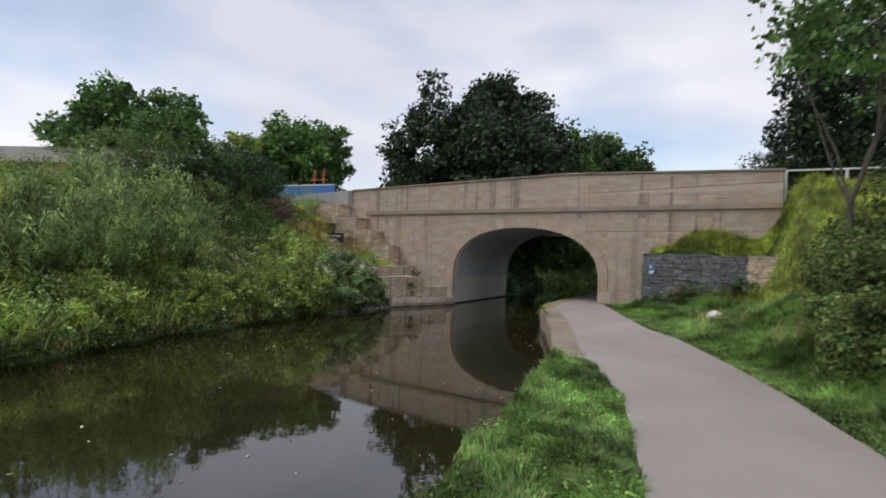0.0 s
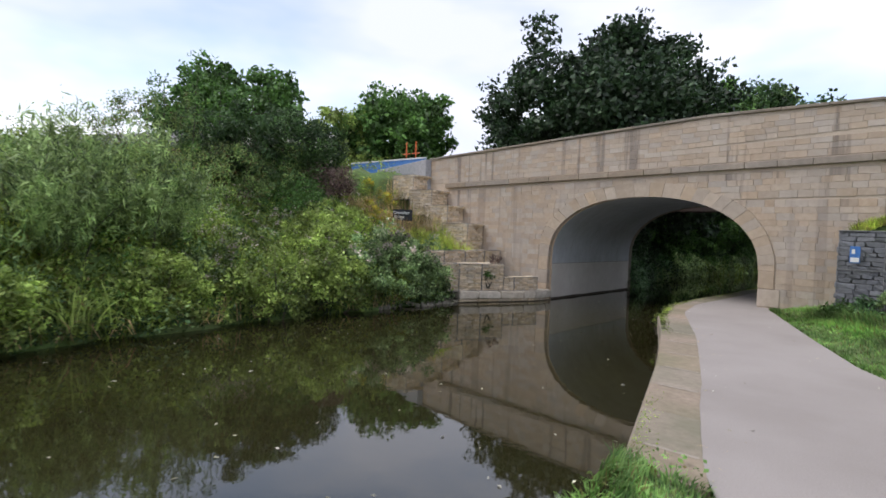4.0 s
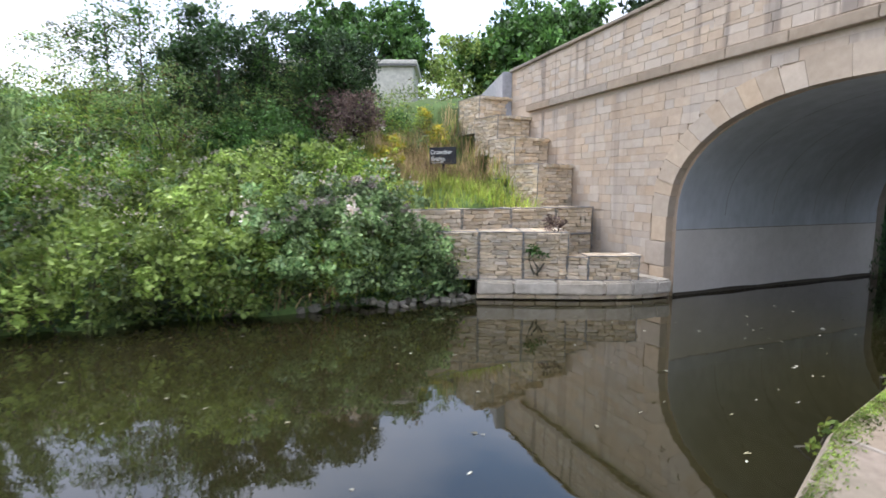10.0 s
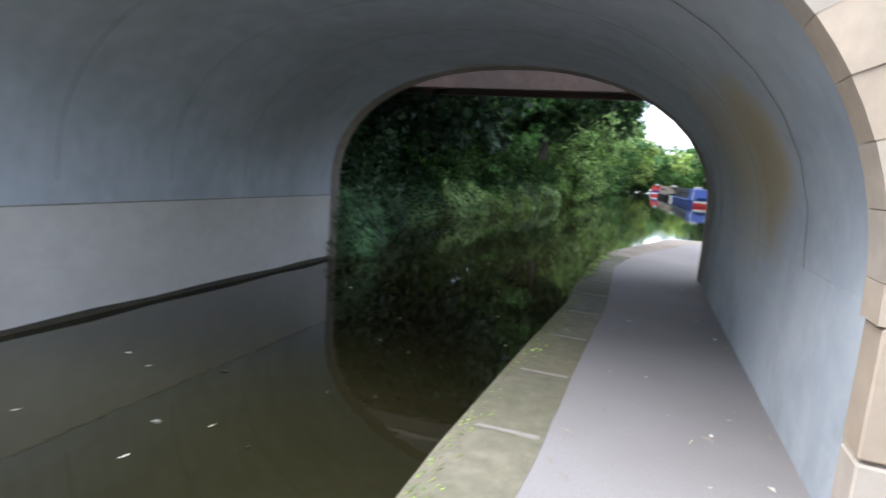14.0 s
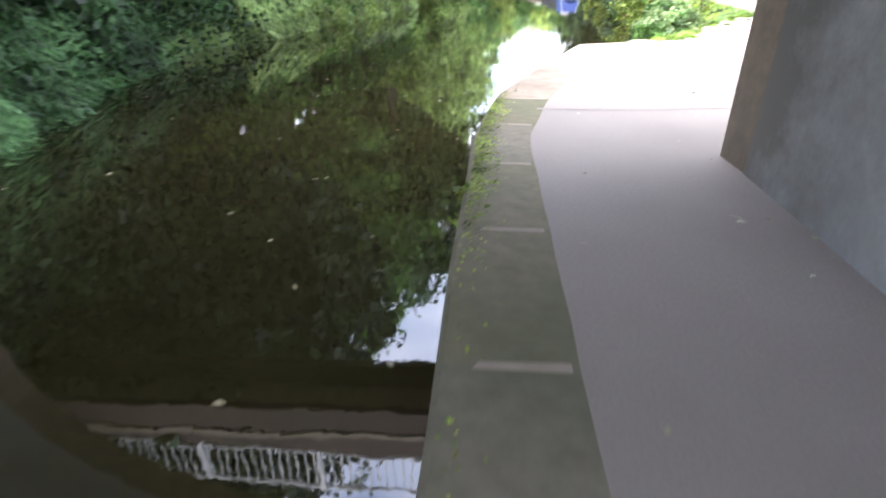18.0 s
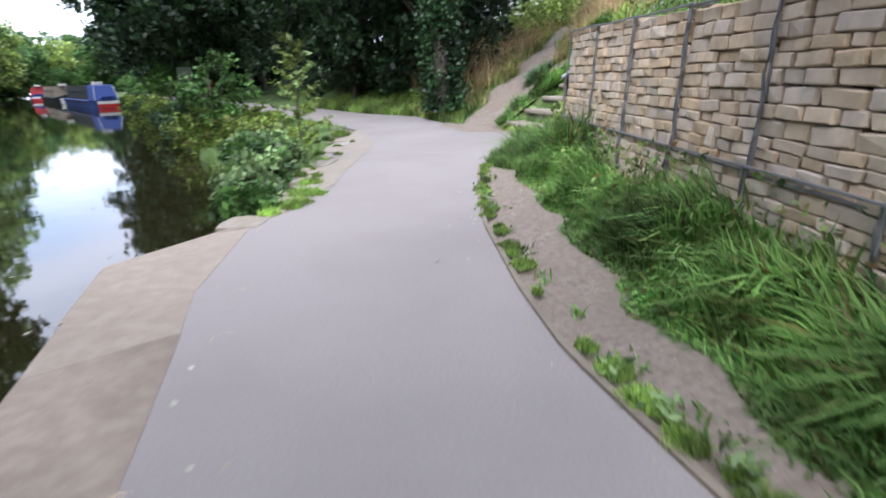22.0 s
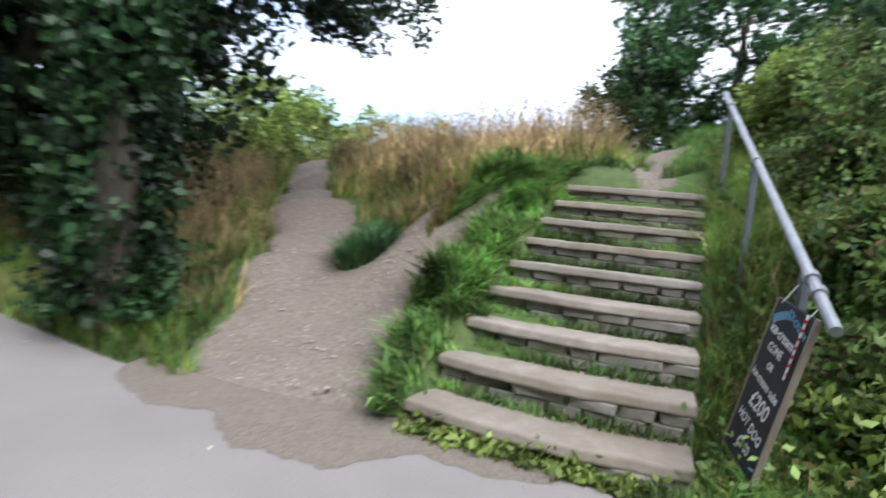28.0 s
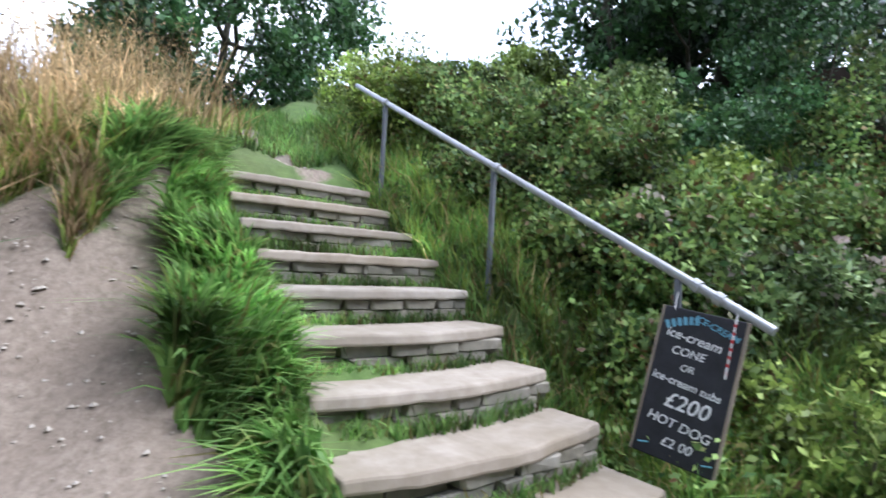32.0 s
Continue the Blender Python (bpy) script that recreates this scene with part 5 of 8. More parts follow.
part("gutter", tube_bm((-14.4, -0.42, 3.3), (4.4, -0.42, 3.3), 0.07), M_ROOF, house)
for x in (-11, -6.5, -2):
    win = part("window", box_bm((x - 0.7, -0.06, 1.1), (x + 0.7, 0.02, 2.4)), M_WHITE, house)
    part("pane", box_bm((x - 0.6, -0.07, 1.2), (x - 0.04, -0.062, 2.3)), M_GLASS, win)
    part("pane", box_bm((x + 0.04, -0.07, 1.2), (x + 0.6, -0.062, 2.3)), M_GLASS, win)


# ---- moored boats ----
def narrowboat(at, turn, length, hull, trim, cabin, label, canvas=None):
    t = thing("narrowboat", at, label, "boat", "moored narrowboats", turn)
    n = 12
    prof = []
    for i in range(n + 1):
        f = i / n
        w = 1.0 * min(1.0, 0.42 + f * 6 * 0.58) if f < 0.17 else 1.0
        prof.append((w, length * f, 0.25 * max(0, 1 - f * 7)))
    V = []
    for w, y, s in prof:
        V += [(-w * 0.82, y + s * 2, -0.3), (-w, y, 0.55 + s), (-w + 0.09, y, 0.6 + s), (w - 0.09, y, 0.6 + s), (w, y, 0.55 + s), (w * 0.82, y + s * 2, -0.3)]
    F = []
    for i in range(n):
        F += [(i * 6 + j, i * 6 + j + 1, i * 6 + 7 + j, i * 6 + 6 + j) for j in range(5)]
    F += [tuple(range(6)), tuple(n * 6 + j for j in range(5, -1, -1))]
    part_hull = mesh_object("hull", V, F, hull, t)
    part("bow_band", box_bm((-0.72, -0.03, 0.02), (0.72, 0.02, 0.3), 0.01), trim, t, "red painted bow band")
    part("bow_band", box_bm((-0.74, -0.035, 0.31), (0.74, 0.02, 0.52), 0.01), M_WHITE, t, "white bow band")
    part("rubbing_strake", box_bm((-1.03, 2, 0.44), (-0.98, length - 0.3, 0.52)), M_BLACK, t)
    b = bmesh.new()
    vs = [b.verts.new(p) for p in ((-0.86, 2.6, 0.6), (0.86, 2.6, 0.6), (0.72, 2.8, 1.65), (-0.72, 2.8, 1.65), (-0.86, length - 1.5, 0.6), (0.86, length - 1.5, 0.6), (0.72, length - 1.7, 1.65), (-0.72, length - 1.7, 1.65))]
    for f in ((0, 1, 2, 3), (5, 4, 7, 6), (3, 2, 6, 7), (1, 5, 6, 2), (4, 0, 3, 7)):
        b.faces.new([vs[i] for i in f])
    part("cabin", b, cabin, t)
    if canvas:
        b = bmesh.new()
        vs = [b.verts.new(p) for p in ((-0.84, 0.5, 0.58), (0.84, 0.5, 0.58), (0.66, 0.9, 1.62), (-0.66, 0.9, 1.62), (-0.87, 2.62, 0.6), (0.87, 2.62, 0.6), (0.73, 2.8, 1.68), (-0.73, 2.8, 1.68))]
        for f in ((0, 1, 2, 3), (3, 2, 6, 7), (1, 5, 6, 2), (4, 0, 3, 7)):
            b.faces.new([vs[i] for i in f])
        part("cratch_cover", b, canvas, t, "blue canvas bow cover")
        for x in (-0.6, 0.6):
            part("piping", tube_bm((x * 1.33, 0.49, 0.6), (x, 0.88, 1.62), 0.025, n=6), M_WHITE, t)
    for i in range(5):
        y = 4 + i * (length - 7) / 4
        part("porthole", tube_bm((-0.80, y, 1.2), (-0.84, y, 1.19), 0.16, n=14), M_GLASS, t)
    part("chimney", tube_bm((0.3, length * 0.35, 1.6), (0.3, length * 0.35, 2.05), 0.09), M_BLACK, t)
    part("roof_box", box_bm((-0.3, length * 0.3 - 2, 1.65), (0.3, length * 0.3 - 1, 1.9), 0.03), M_CREAM, t)
    return t


narrowboat((4.9, 79.0, WATER), 1, 15, M_NAVY, M_RED, M_BLACK, "moored narrowboat with a navy canvas bow, red and white bands", M_NAVY)
narrowboat((4.4, 97.0, WATER), 1, 14, M_BLACK, M_CREAM, M_TIMBER, "moored narrowboat with a grey weathered cabin")
narrowboat((3.2, 114.0, WATER), -6, 14, M_NAVY, M_RED, M_RED, "moored red narrowboat at the far bank")
nb = thing("notice_board", (8.6, 72.0, -0.1), "white notice board on posts at the mooring", "notice board", turn=-10)
part("panel", box_bm((-0.45, 0, 0.7), (0.45, 0.05, 2.2), 0.01), M_WHITE, nb)
for x in (-0.4, 0.4):
    part("post", tube_bm((x, 0.05, -0.2), (x, 0.05, 2.2), 0.04), M_POST, nb)
part("poster", box_bm((-0.35, -0.01, 0.9), (0.1, -0.002, 1.5)), M_POST, nb)
bin_ = thing("litter_bin", (10.2, 72.0, -0.05), "red litter bin beside the notice board", "bin")
part("body", tube_bm((0, 0, 0), (0, 0, 1.1), 0.28, 0.33, 14), M_RED, bin_)
part("lid", tube_bm((0, 0, 1.1), (0, 0, 1.25), 0.36, 0.2, 14), M_RED, bin_)

# ---- plants ----
rng = np.random.default_rng(11)


def unit_rand(n):
    v = rng.normal(size=(n, 3))
    return v / np.linalg.norm(v, axis=1, keepdims=True)


def leaf_quads(C, size, droop=0.0, aspect=0.5, flat=0.0):
    """One pointed leaf at each place."""
    n = len(C)
    d = unit_rand(n)
    d[:, 2] = d[:, 2] * (1 - flat) - droop
    d /= np.linalg.norm(d, axis=1, keepdims=True) + 1e-9
    s = np.cross(d, unit_rand(n))
    if flat:
        s[:, 2] *= (1 - flat)
    s /= np.linalg.norm(s, axis=1, keepdims=True) + 1e-9
    L = (np.asarray(size) * rng.uniform(0.6, 1.3, n))[:, None]
    fold = np.cross(s, d) * L * 0.10
    V = np.stack([C - d * L * 0.5, C + s * L * aspect * 0.5 + fold, C + d * L * 0.5, C - s * L * aspect * 0.5 + fold], 1)
    return V.reshape(-1, 3)


def clumps(centre, radii, count, r, leaves, fill=0.55):
    """Places of leaves: small clumps spread through an uneven ellipsoid."""
    u = unit_rand(count)
    k = rng.uniform(fill, 1.0, (count, 1)) ** 0.7
    lump = 1 + 0.22 * np.sin(u[:, :1] * 5.1 + u[:, 1:2] * 4.3 + centre[0]) * np.cos(u[:, 2:3] * 4.7 + centre[1])
    P = np.array(centre) + u * k * lump * np.array(radii)
    rr = r * rng.uniform(0.6, 1.35, count)
    C = P[:, None, :] + unit_rand(count * leaves).reshape(count, leaves, 3) * (rng.uniform(0.35, 1.0, (count, leaves, 1)) * rr[:, None, None]) * np.array((1, 1, 0.75))
    return C.reshape(-1, 3), P


def wander(p, q, bends, amount):
    p, q = np.array(p, float), np.array(q, float)
    out = []
    for i in range(bends + 1):
        f = i / bends
        out.append(tuple(p + (q - p) * f + (rng.normal(size=3) * amount * math.sin(math.pi * f) if 0 < i < bends else 0)))
    return out


def tree(at, height, crown, radii, mat, label, trunk_r=0.2, count=90, r=0.8, leaves=60, leaf=0.16, group="", name="tree", lean=(0, 0), limbs=6, fill=0.45, bark=M_BARK):
    """A tree: bent trunk, limbs into the crown, and a crown of many leaves."""
    t = thing(name, at, label, "tree", group)
    top = (lean[0], lean[1], crown[2] + radii[2] * 0.3)
    tb = wander((0, 0, -0.3), top, 5, 0.1 * radii[0] ** 0.5)
    part("trunk", limb_bm(bmesh.new(), tb, trunk_r, trunk_r * 0.35, 9), bark, t, smooth=True)
    C, P = clumps(crown, radii, count, r, leaves, fill)
    for i in range(limbs):
        s = Vector(tb[2 + i % 3])
        e = P[int(rng.integers(len(P)))]
        part("limb", limb_bm(bmesh.new(), wander(s, e, 4, 0.15), trunk_r * 0.42, trunk_r * 0.1, 6), bark, t, smooth=True)
    quads_object("crown", leaf_quads(C, leaf * 1.35, 0.15, 0.6), mat, t)
    return t


def bush(at, radii, mat, label, count=60, r=0.3, leaves=45, leaf=0.07, name="bush", group="", aspect=0.5, droop=0.1, stems=6, fill=0.4, flowers=None):
    z = float(ground_z(at[0], at[1])) if len(at) == 2 else at[2]
    t = thing(name, (at[0], at[1], z), label, "bush", group)
    c = (0, 0, radii[2] * 0.8)
    C, P = clumps(c, radii, count, r, leaves, fill)
    C = C[C[:, 2] > -0.35]
    for i in range(stems):
        e = P[int(rng.integers(len(P)))]
        part("stem", limb_bm(bmesh.new(), wander((e[0] * 0.3, e[1] * 0.3, -0.2), e, 4, 0.06), 0.022, 0.006, 5), M_BARK, t)
    quads_object("foliage", leaf_quads(C, leaf * 1.3, droop, aspect), mat, t)
    if flowers:
        fm, fn = flowers
        hi = P[P[:, 2] > np.quantile(P[:, 2], 0.55)]
        F = hi[rng.integers(len(hi), size=fn)] * np.array((1.05, 1.05, 1.08))
        F = np.repeat(F, 14, 0) + rng.normal(size=(fn * 14, 3)) * 0.05
        heads = quads_object("flower_head", leaf_quads(F, 0.06, 0, 0.9), fm, t)
        tagged(heads, kind="stuff")
    return t


def blades(X, Y, H, mat, name, label, width=0.007, bend=0.5, Z=None, flow=None, spread=0.7, segs=2):
    """Grass: bent tapering blades standing on the ground; flow: the way, in radians, that they lean."""
    n = len(X)
    Z = rumple(X, Y, ground_z(X, Y)) - 0.02 if Z is None else Z
    b = rng.uniform(0, 2 * math.pi, n) if flow is None else flow + rng.normal(0, spread, n)
    a = b + math.pi / 2 + rng.normal(0, 0.6, n)
    side = np.stack([np.cos(a), np.sin(a), np.zeros(n)], 1) * (width * rng.uniform(0.7, 1.4, n))[:, None]
    k = bend * rng.uniform(0.2, 1.2, n)
    lean = np.stack([np.cos(b), np.sin(b), np.zeros(n)], 1) * (H * k)[:, None]
    P = np.stack([X, Y, Z], 1)
    rings = []
    for i in range(segs + 1):
        f = i / segs
        q = P + lean * f ** 1.7
        q[:, 2] += H * (f - 0.42 * np.clip(k, 0, 1.3) * f ** 2.6)
        w = (1 - 0.12 * f - 0.78 * f ** 3)
        rings += [q - side * w, q + side * w]
    m = 2 * (segs + 1)
    V = np.stack(rings, 1).reshape(-1, 3)
    base = (np.arange(n) * m)[:, None, None]
    F = (base + np.array([[2 * i, 2 * i + 1, 2 * i + 3, 2 * i + 2] for i in range(segs)])[None]).reshape(-1)
    me = bpy.data.meshes.new(name)
    me.vertices.add(len(V))
    me.vertices.foreach_set("co", np.ascontiguousarray(V, dtype=np.float32).ravel())
    me.loops.add(len(F))
    me.loops.foreach_set("vertex_index", F.astype(np.int32))
    me.polygons.add(len(F) // 4)
    me.polygons.foreach_set("loop_start", np.arange(0, len(F), 4, dtype=np.int32))
    me.materials.append(mat)
    me.update(calc_edges=True)
    return tagged(new(name, me), label, "grass", kind="stuff")


def scatter(n, x0, x1, y0, y1, keep=None):
    X, Y = rng.uniform(x0, x1, n), rng.uniform(y0, y1, n)
    if keep is not None:
        k = keep(X, Y)
        X, Y = X[k], Y[k]
    return X, Y


def patchy(X, Y, f=1.0):
    return 0.5 + 0.5 * np.sin(X * 1.7 * f + Y * 0.9 * f) * np.cos(Y * 2.1 * f - X * 0.6 * f)


def dl(X, Y):
    return along(PATH_L, Y) - X


def dr(X, Y):
    return X - along(PATH_R, Y)


X, Y = scatter(60000, -1.5, 14, 31, 46, lambda X, Y: soil_at(X, Y, -0.08) & ((X < along(PATH_L, Y) - 0.08) | (X > along(PATH_R, Y) + 0.1)))
X, Y = X[:15000], Y[:15000]
k = (Y > 37.3) | (np.arange(len(X)) % 5 == 0)
X, Y = X[k], Y[k]
X, Y = X[::2], Y[::2]
C = np.stack([X, Y, rumple(X, Y, ground_z(X, Y)) - 0.006], 1)
R = 0.007 + 0.02 * rng.uniform(0, 1, (len(C), 1, 1)) ** 2.5
SIX = np.array([(1, 0, 0), (0.2, 0.9, 0.1), (-1, 0.1, 0), (-0.1, -0.8, 0), (0.1, 0, 0.62), (0, 0, -0.5)])
a = rng.uniform(0, 6.28, len(C))
TURN = np.stack([np.stack([np.cos(a), -np.sin(a), 0 * a], 1), np.stack([np.sin(a), np.cos(a), 0 * a], 1), np.stack([0 * a, 0 * a, 1 + 0 * a], 1)], 1)
V = C[:, None] + R * np.einsum("nij,nkj->nki", TURN, SIX[None] * rng.uniform(0.7, 1.3, (len(C), 6, 1)))
TRI = np.array([(0, 1, 4), (1, 2, 4), (2, 3, 4), (3, 0, 4)])
V = V[:, TRI].reshape(-1, 3)
pebbles = quads_object("pebbles", V, M_PEBBLE, k=3)
tagged(pebbles, "small pale stones and chips on the earth", "gravel", kind="stuff")

# -- towpath verges before the bridge
X, Y = scatter(56000, -2.2, 0.9, 1.5, 11.6, lambda X, Y: (dl(X, Y) > 0.0) & (X > along(KERB_OUT, Y) - 0.05))
lump = patchy(X, Y, 3.3) * (0.4 + 0.6 * patchy(X, Y, 1.1))
blades(X, Y, (0.04 + 0.13 * lump) * rng.uniform(0.6, 1.4, len(X)) + 0.09 * rng.uniform(0, 1, len(X)) * (X < along(KERB_OUT, Y) + 0.25), M_GRASS, "grass_strip", "bright green grass strip between path and canal", 0.0075, 0.95, flow=2.5 * np.sin(X * 4.1 + Y * 2.9))
k = (lump > 0.3) & (rng.uniform(size=len(X)) < 0.14)
C = np.stack([X[k], Y[k], 0.02 + (0.03 + 0.10 * lump[k]) * rng.uniform(0.5, 1.1, k.sum())], 1)
tagged(quads_object("strip_clover", leaf_quads(C, 0.04, -0.1, 0.75, 0.5), M_GRASS), "clover and small weeds in the grass strip", "weeds", kind="stuff")
X, Y = scatter(150000, -2.8, 5.5, 4.0, 24.0, lambda X, Y: (dr(X, Y) > 0.02) & (dr(X, Y) < 3.4) & ~((Y > 21.9) & (X > -1.0)))
D = dr(X, Y)
tall = np.interp(Y, [4, 11, 14, 20, 21.3, 24], [0.62, 0.5, 0.24, 0.13, 0.3, 0.3])
blades(X, Y, (0.06 + tall * smooth01((D - 0.3) / 0.9) * (0.35 + 0.75 * patchy(X, Y, 1.1))) * rng.uniform(0.6, 1.3, len(X)), M_GRASS, "verge_grass", "green verge grass drooping towards the towpath", 0.009, 1.0, flow=math.pi + 1.2 * np.sin(X * 2.3 + Y * 1.7))
X, Y = scatter(7000, -0.2, 5.5, 6.0, 17.5, lambda X, Y: (dr(X, Y) > 1.2) & (patchy(X, Y, 0.6) > 0.45))
blades(X, Y, 0.45 * rng.uniform(0.6, 1.4, len(X)), M_GRASS_DRY, "long_dry_grass", "long bleached grass leaning over the verge", 0.005, 0.9)
X, Y = scatter(80000, -0.7, 10.5, 14.0, 27.0, lambda X, Y: (((Y > 22.5) & (X > -0.7)) | (dr(X, Y) > 3.4)) & ((Y < face_y(X) - 0.05) | (X > 3.6)))
blades(X, Y, (0.16 + 0.22 * patchy(X, Y)) * rng.uniform(0.6, 1.4, len(X)), M_GRASS_YELLOW, "slope_grass", "yellow-green grass on the slope beside the bridge", 0.011, 0.7)
X, Y = scatter(900, 0.5, 7.5, 15.5, 24.5, lambda X, Y: (((Y > 22.5) & (X > 1.0)) | (dr(X, Y) > 3.0)) & (Y < face_y(X) - 0.2) & (patchy(X, Y, 1.4) > 0.62))
blades(X, Y, rng.uniform(0.4, 0.75, len(X)), M_PURPLE, "dock_stems", "brown dock stems standing in the slope grass", 0.012, 0.25)

X, Y = scatter(16000, -0.75, 3.6, 22.3, 24.0, lambda X, Y: (Y < face_y(X) - 0.04))
blades(X, Y, rng.uniform(0.08, 0.24, len(X)), M_GRASS_YELLOW, "basket_top_grass", "yellow-green grass behind the grey baskets", 0.009, 0.8)
for i in range(9):
    bush((-0.75 + 0.4 * i, 21.62 - 0.05 * (i % 3)), (0.3, 0.2, 0.2 + 0.06 * (i * 5 % 4)), (M_LEAF, M_IVY_LIT, M_BALSAM)[i % 3], "leafy weeds along the foot of the grey baskets", 26, 0.14, 34, 0.06, "weed_clump", "weeds below the grey baskets")
for x, y, r, m in ((0.35, 21.55, (0.55, 0.3, 0.42), M_PURPLE), (0.75, 21.45, (0.5, 0.3, 0.5), M_LEAF), (1.6, 21.4, (0.6, 0.3, 0.3), M_WEED)):
    bush((x, y), r, m, "dry weeds in front of the grey baskets", 34, 0.16, 30, 0.05, "weed_clump", "weeds below the grey baskets")

# -- pale flags set in the sandy edge
for i, cy in enumerate((36.35, 36.75, 37.2, 37.72, 38.25, 38.8, 39.35, 39.9, 40.5, 41.1)):
    cx = float(along(PATH_L, cy)) - (0.22, 0.30, 0.34, 0.42, 0.50, 0.56, 0.60, 0.64, 0.62, 0.56)[i]
    l, w = 0.20 + 0.04 * (i % 3), 0.15 + 0.03 * ((i + 1) % 3)
    b = bmesh.new()
    top = [b.verts.new((x * l * float(rng.uniform(0.86, 1.08)), y * w * float(rng.uniform(0.86, 1.08)), 0.0)) for x, y in ((-1, -1), (0.1, -1.08), (1, -0.9), (1.04, 0.2), (0.9, 1), (-0.2, 1.05), (-1, 0.9))]
    low = [b.verts.new((v.co.x * 1.04, v.co.y * 1.04, -0.07)) for v in top]
    b.faces.new(top)
    for k in range(7):
        b.faces.new((top[k], low[k], low[(k + 1) % 7], top[(k + 1) % 7]))
    flag = part("flagstone", b, M_FLAG)
    flag.matrix_world = pose(cx, cy, 0.006 + 0.003 * (i % 3), float(rng.uniform(-2, 2)), float(rng.uniform(-3, 1)), 50 + float(rng.uniform(-9, 9)))
    tagged(flag, "worn pale flagstone sunk in the sandy path edge", "flagstone", "flagstones along the water side")

# -- verges past the bridge
X, Y = scatter(110000, -2.0, 6.0, 30.9, 38.4, lambda X, Y: (dr(X, Y) > 0.02) & ~soil_at(X, Y) & (seg_dist(X, Y, GABION_A, GABION_B)[1] < 0.3) & (dr(X, Y) > 0.2))
D = dr(X, Y)
low = -soil_depth(X, Y)
blades(X, Y, (0.05 + 0.40 * smooth01((low - 0.05) / 0.6) * (0.55 + 0.75 * patchy(X, Y, 2.2)) * smooth01((D - 0.05) / 0.6)) * rng.uniform(0.5, 1.3, len(X)), M_GRASS, "wall_foot_grass", "long lush grass at the foot of the stone baskets", 0.010, 1.05, flow=math.radians(150) + 1.3 * np.sin(X * 3.1 + Y * 2.3), segs=3)
k = (low > 0.25) & (patchy(X, Y, 1.3) > 0.55) & (rng.uniform(size=len(X)) < 0.2)
C = np.stack([X[k], Y[k], ground_z(X[k], Y[k]) + (0.06 + 0.40 * smooth01((D[k] - 0.6) / 0.9)) * rng.uniform(0.5, 1.1, k.sum())], 1)
tagged(quads_object("wall_foot_weeds", leaf_quads(C, 0.062, 0.05, 0.5), M_BRAMBLE), "nettles and broad weeds at the foot of the stone baskets", "weeds", kind="stuff")
X, Y = scatter(80000, 3.0, 10.5, 33.5, 38.1, lambda X, Y: (dr(X, Y) > 0.05) & (Y < 38.02 - 0.256 * (X - 5.6)) & (seg_dist(X, Y, GABION_B, (5.3, 37.75))[1] > -0.2) & ((X > 5.3) | (Y > 35.4)))
k = rng.uniform(size=len(X))
blades(X[k < 0.55], Y[k < 0.55], 0.34 * rng.uniform(0.4, 1.4, (k < 0.55).sum()), M_GRASS, "bank_grass", "long grass on the bank beside the handrail", 0.007, 0.9)
k2 = (k >= 0.55) & (k < 0.93)
blades(X[k2], Y[k2], 0.36 * rng.uniform(0.4, 1.4, k2.sum()), M_WEED, "bank_olive_grass", "olive grass on the bank beside the handrail", 0.007, 0.9)
blades(X[k >= 0.93], Y[k >= 0.93], 0.42 * rng.uniform(0.4, 1.3, (k >= 0.93).sum()), M_GRASS_DRY, "bank_dry_grass", "dry bent stems on the bank beside the handrail", 0.006, 0.9)
k3 = (k > 0.9) & (patchy(X, Y, 1.7) > 0.45)
C = np.stack([X[k3], Y[k3], ground_z(X[k3], Y[k3]) + 0.12 + 0.22 * k[k3] ** 2 * rng.uniform(0.2, 1.2, k3.sum())], 1)
C = np.repeat(C, 2, 0) + rng.normal(size=(2 * len(C), 3)) * 0.05
tagged(quads_object("bank_weed_leaves", leaf_quads(C, 0.065, 0.1, 0.6), M_BRAMBLE), "broad weed leaves among the grass beside the handrail", "weeds", kind="stuff")
X, Y = scatter(24000, -2.0, 4.0, 30.7, 36.4, lambda X, Y: (dr(X, Y) > 0.04) & (dr(X, Y) < np.where(Y < 32.2, 1.1, 0.3)) & (~soil_at(X, Y, -0.05) | (patchy(X, Y, 4.0) > 0.8)) & (seg_dist(X, Y, GABION_A, GABION_B)[1] < 0))
blades(X, Y, (0.04 + 0.12 * patchy(X, Y, 3.0)) * rng.uniform(0.5, 1.3, len(X)), M_GRASS, "path_edge_grass", "short grass along the path edge past the bridge", 0.007, 1.0)
# strip between the steps and the trodden way
X, Y = scatter(64000, 5.6, 10.5, 38.0, 41.2, lambda X, Y: ~soil_at(X, Y, -0.06) & (Y > 39.74 - 0.315 * (X - 6.0) + 0.06 * np.sin(X * 15)) & (Y < 41.3 - 0.2 * (X - 5.8)) & (dr(X, Y) > 0))
k = Y - 39.76 + 0.315 * (X - 6.0) < 0.95
e = Y - 39.76 + 0.315 * (X - 6.0)
H = (0.12 + 0.28 * patchy(X, Y, 3.0)) * rng.uniform(0.4, 1.4, len(X)) * (0.5 + 0.5 * smooth01(e / 0.3))
blades(X[k], Y[k], H[k], M_GRASS, "step_side_grass", "lush grass tumbling over the step ends", 0.013, 1.15, flow=2.6 + 1.6 * np.sin(X[k] * 4.3 + Y[k] * 3.7), segs=3)
q = ~k & (rng.uniform(size=len(X)) < 0.6)
blades(X[q], Y[q], H[q], M_WEED, "mound_grass", "olive-green grass on the mound beside the steps", 0.008, 0.8)
q = ~k & ~q
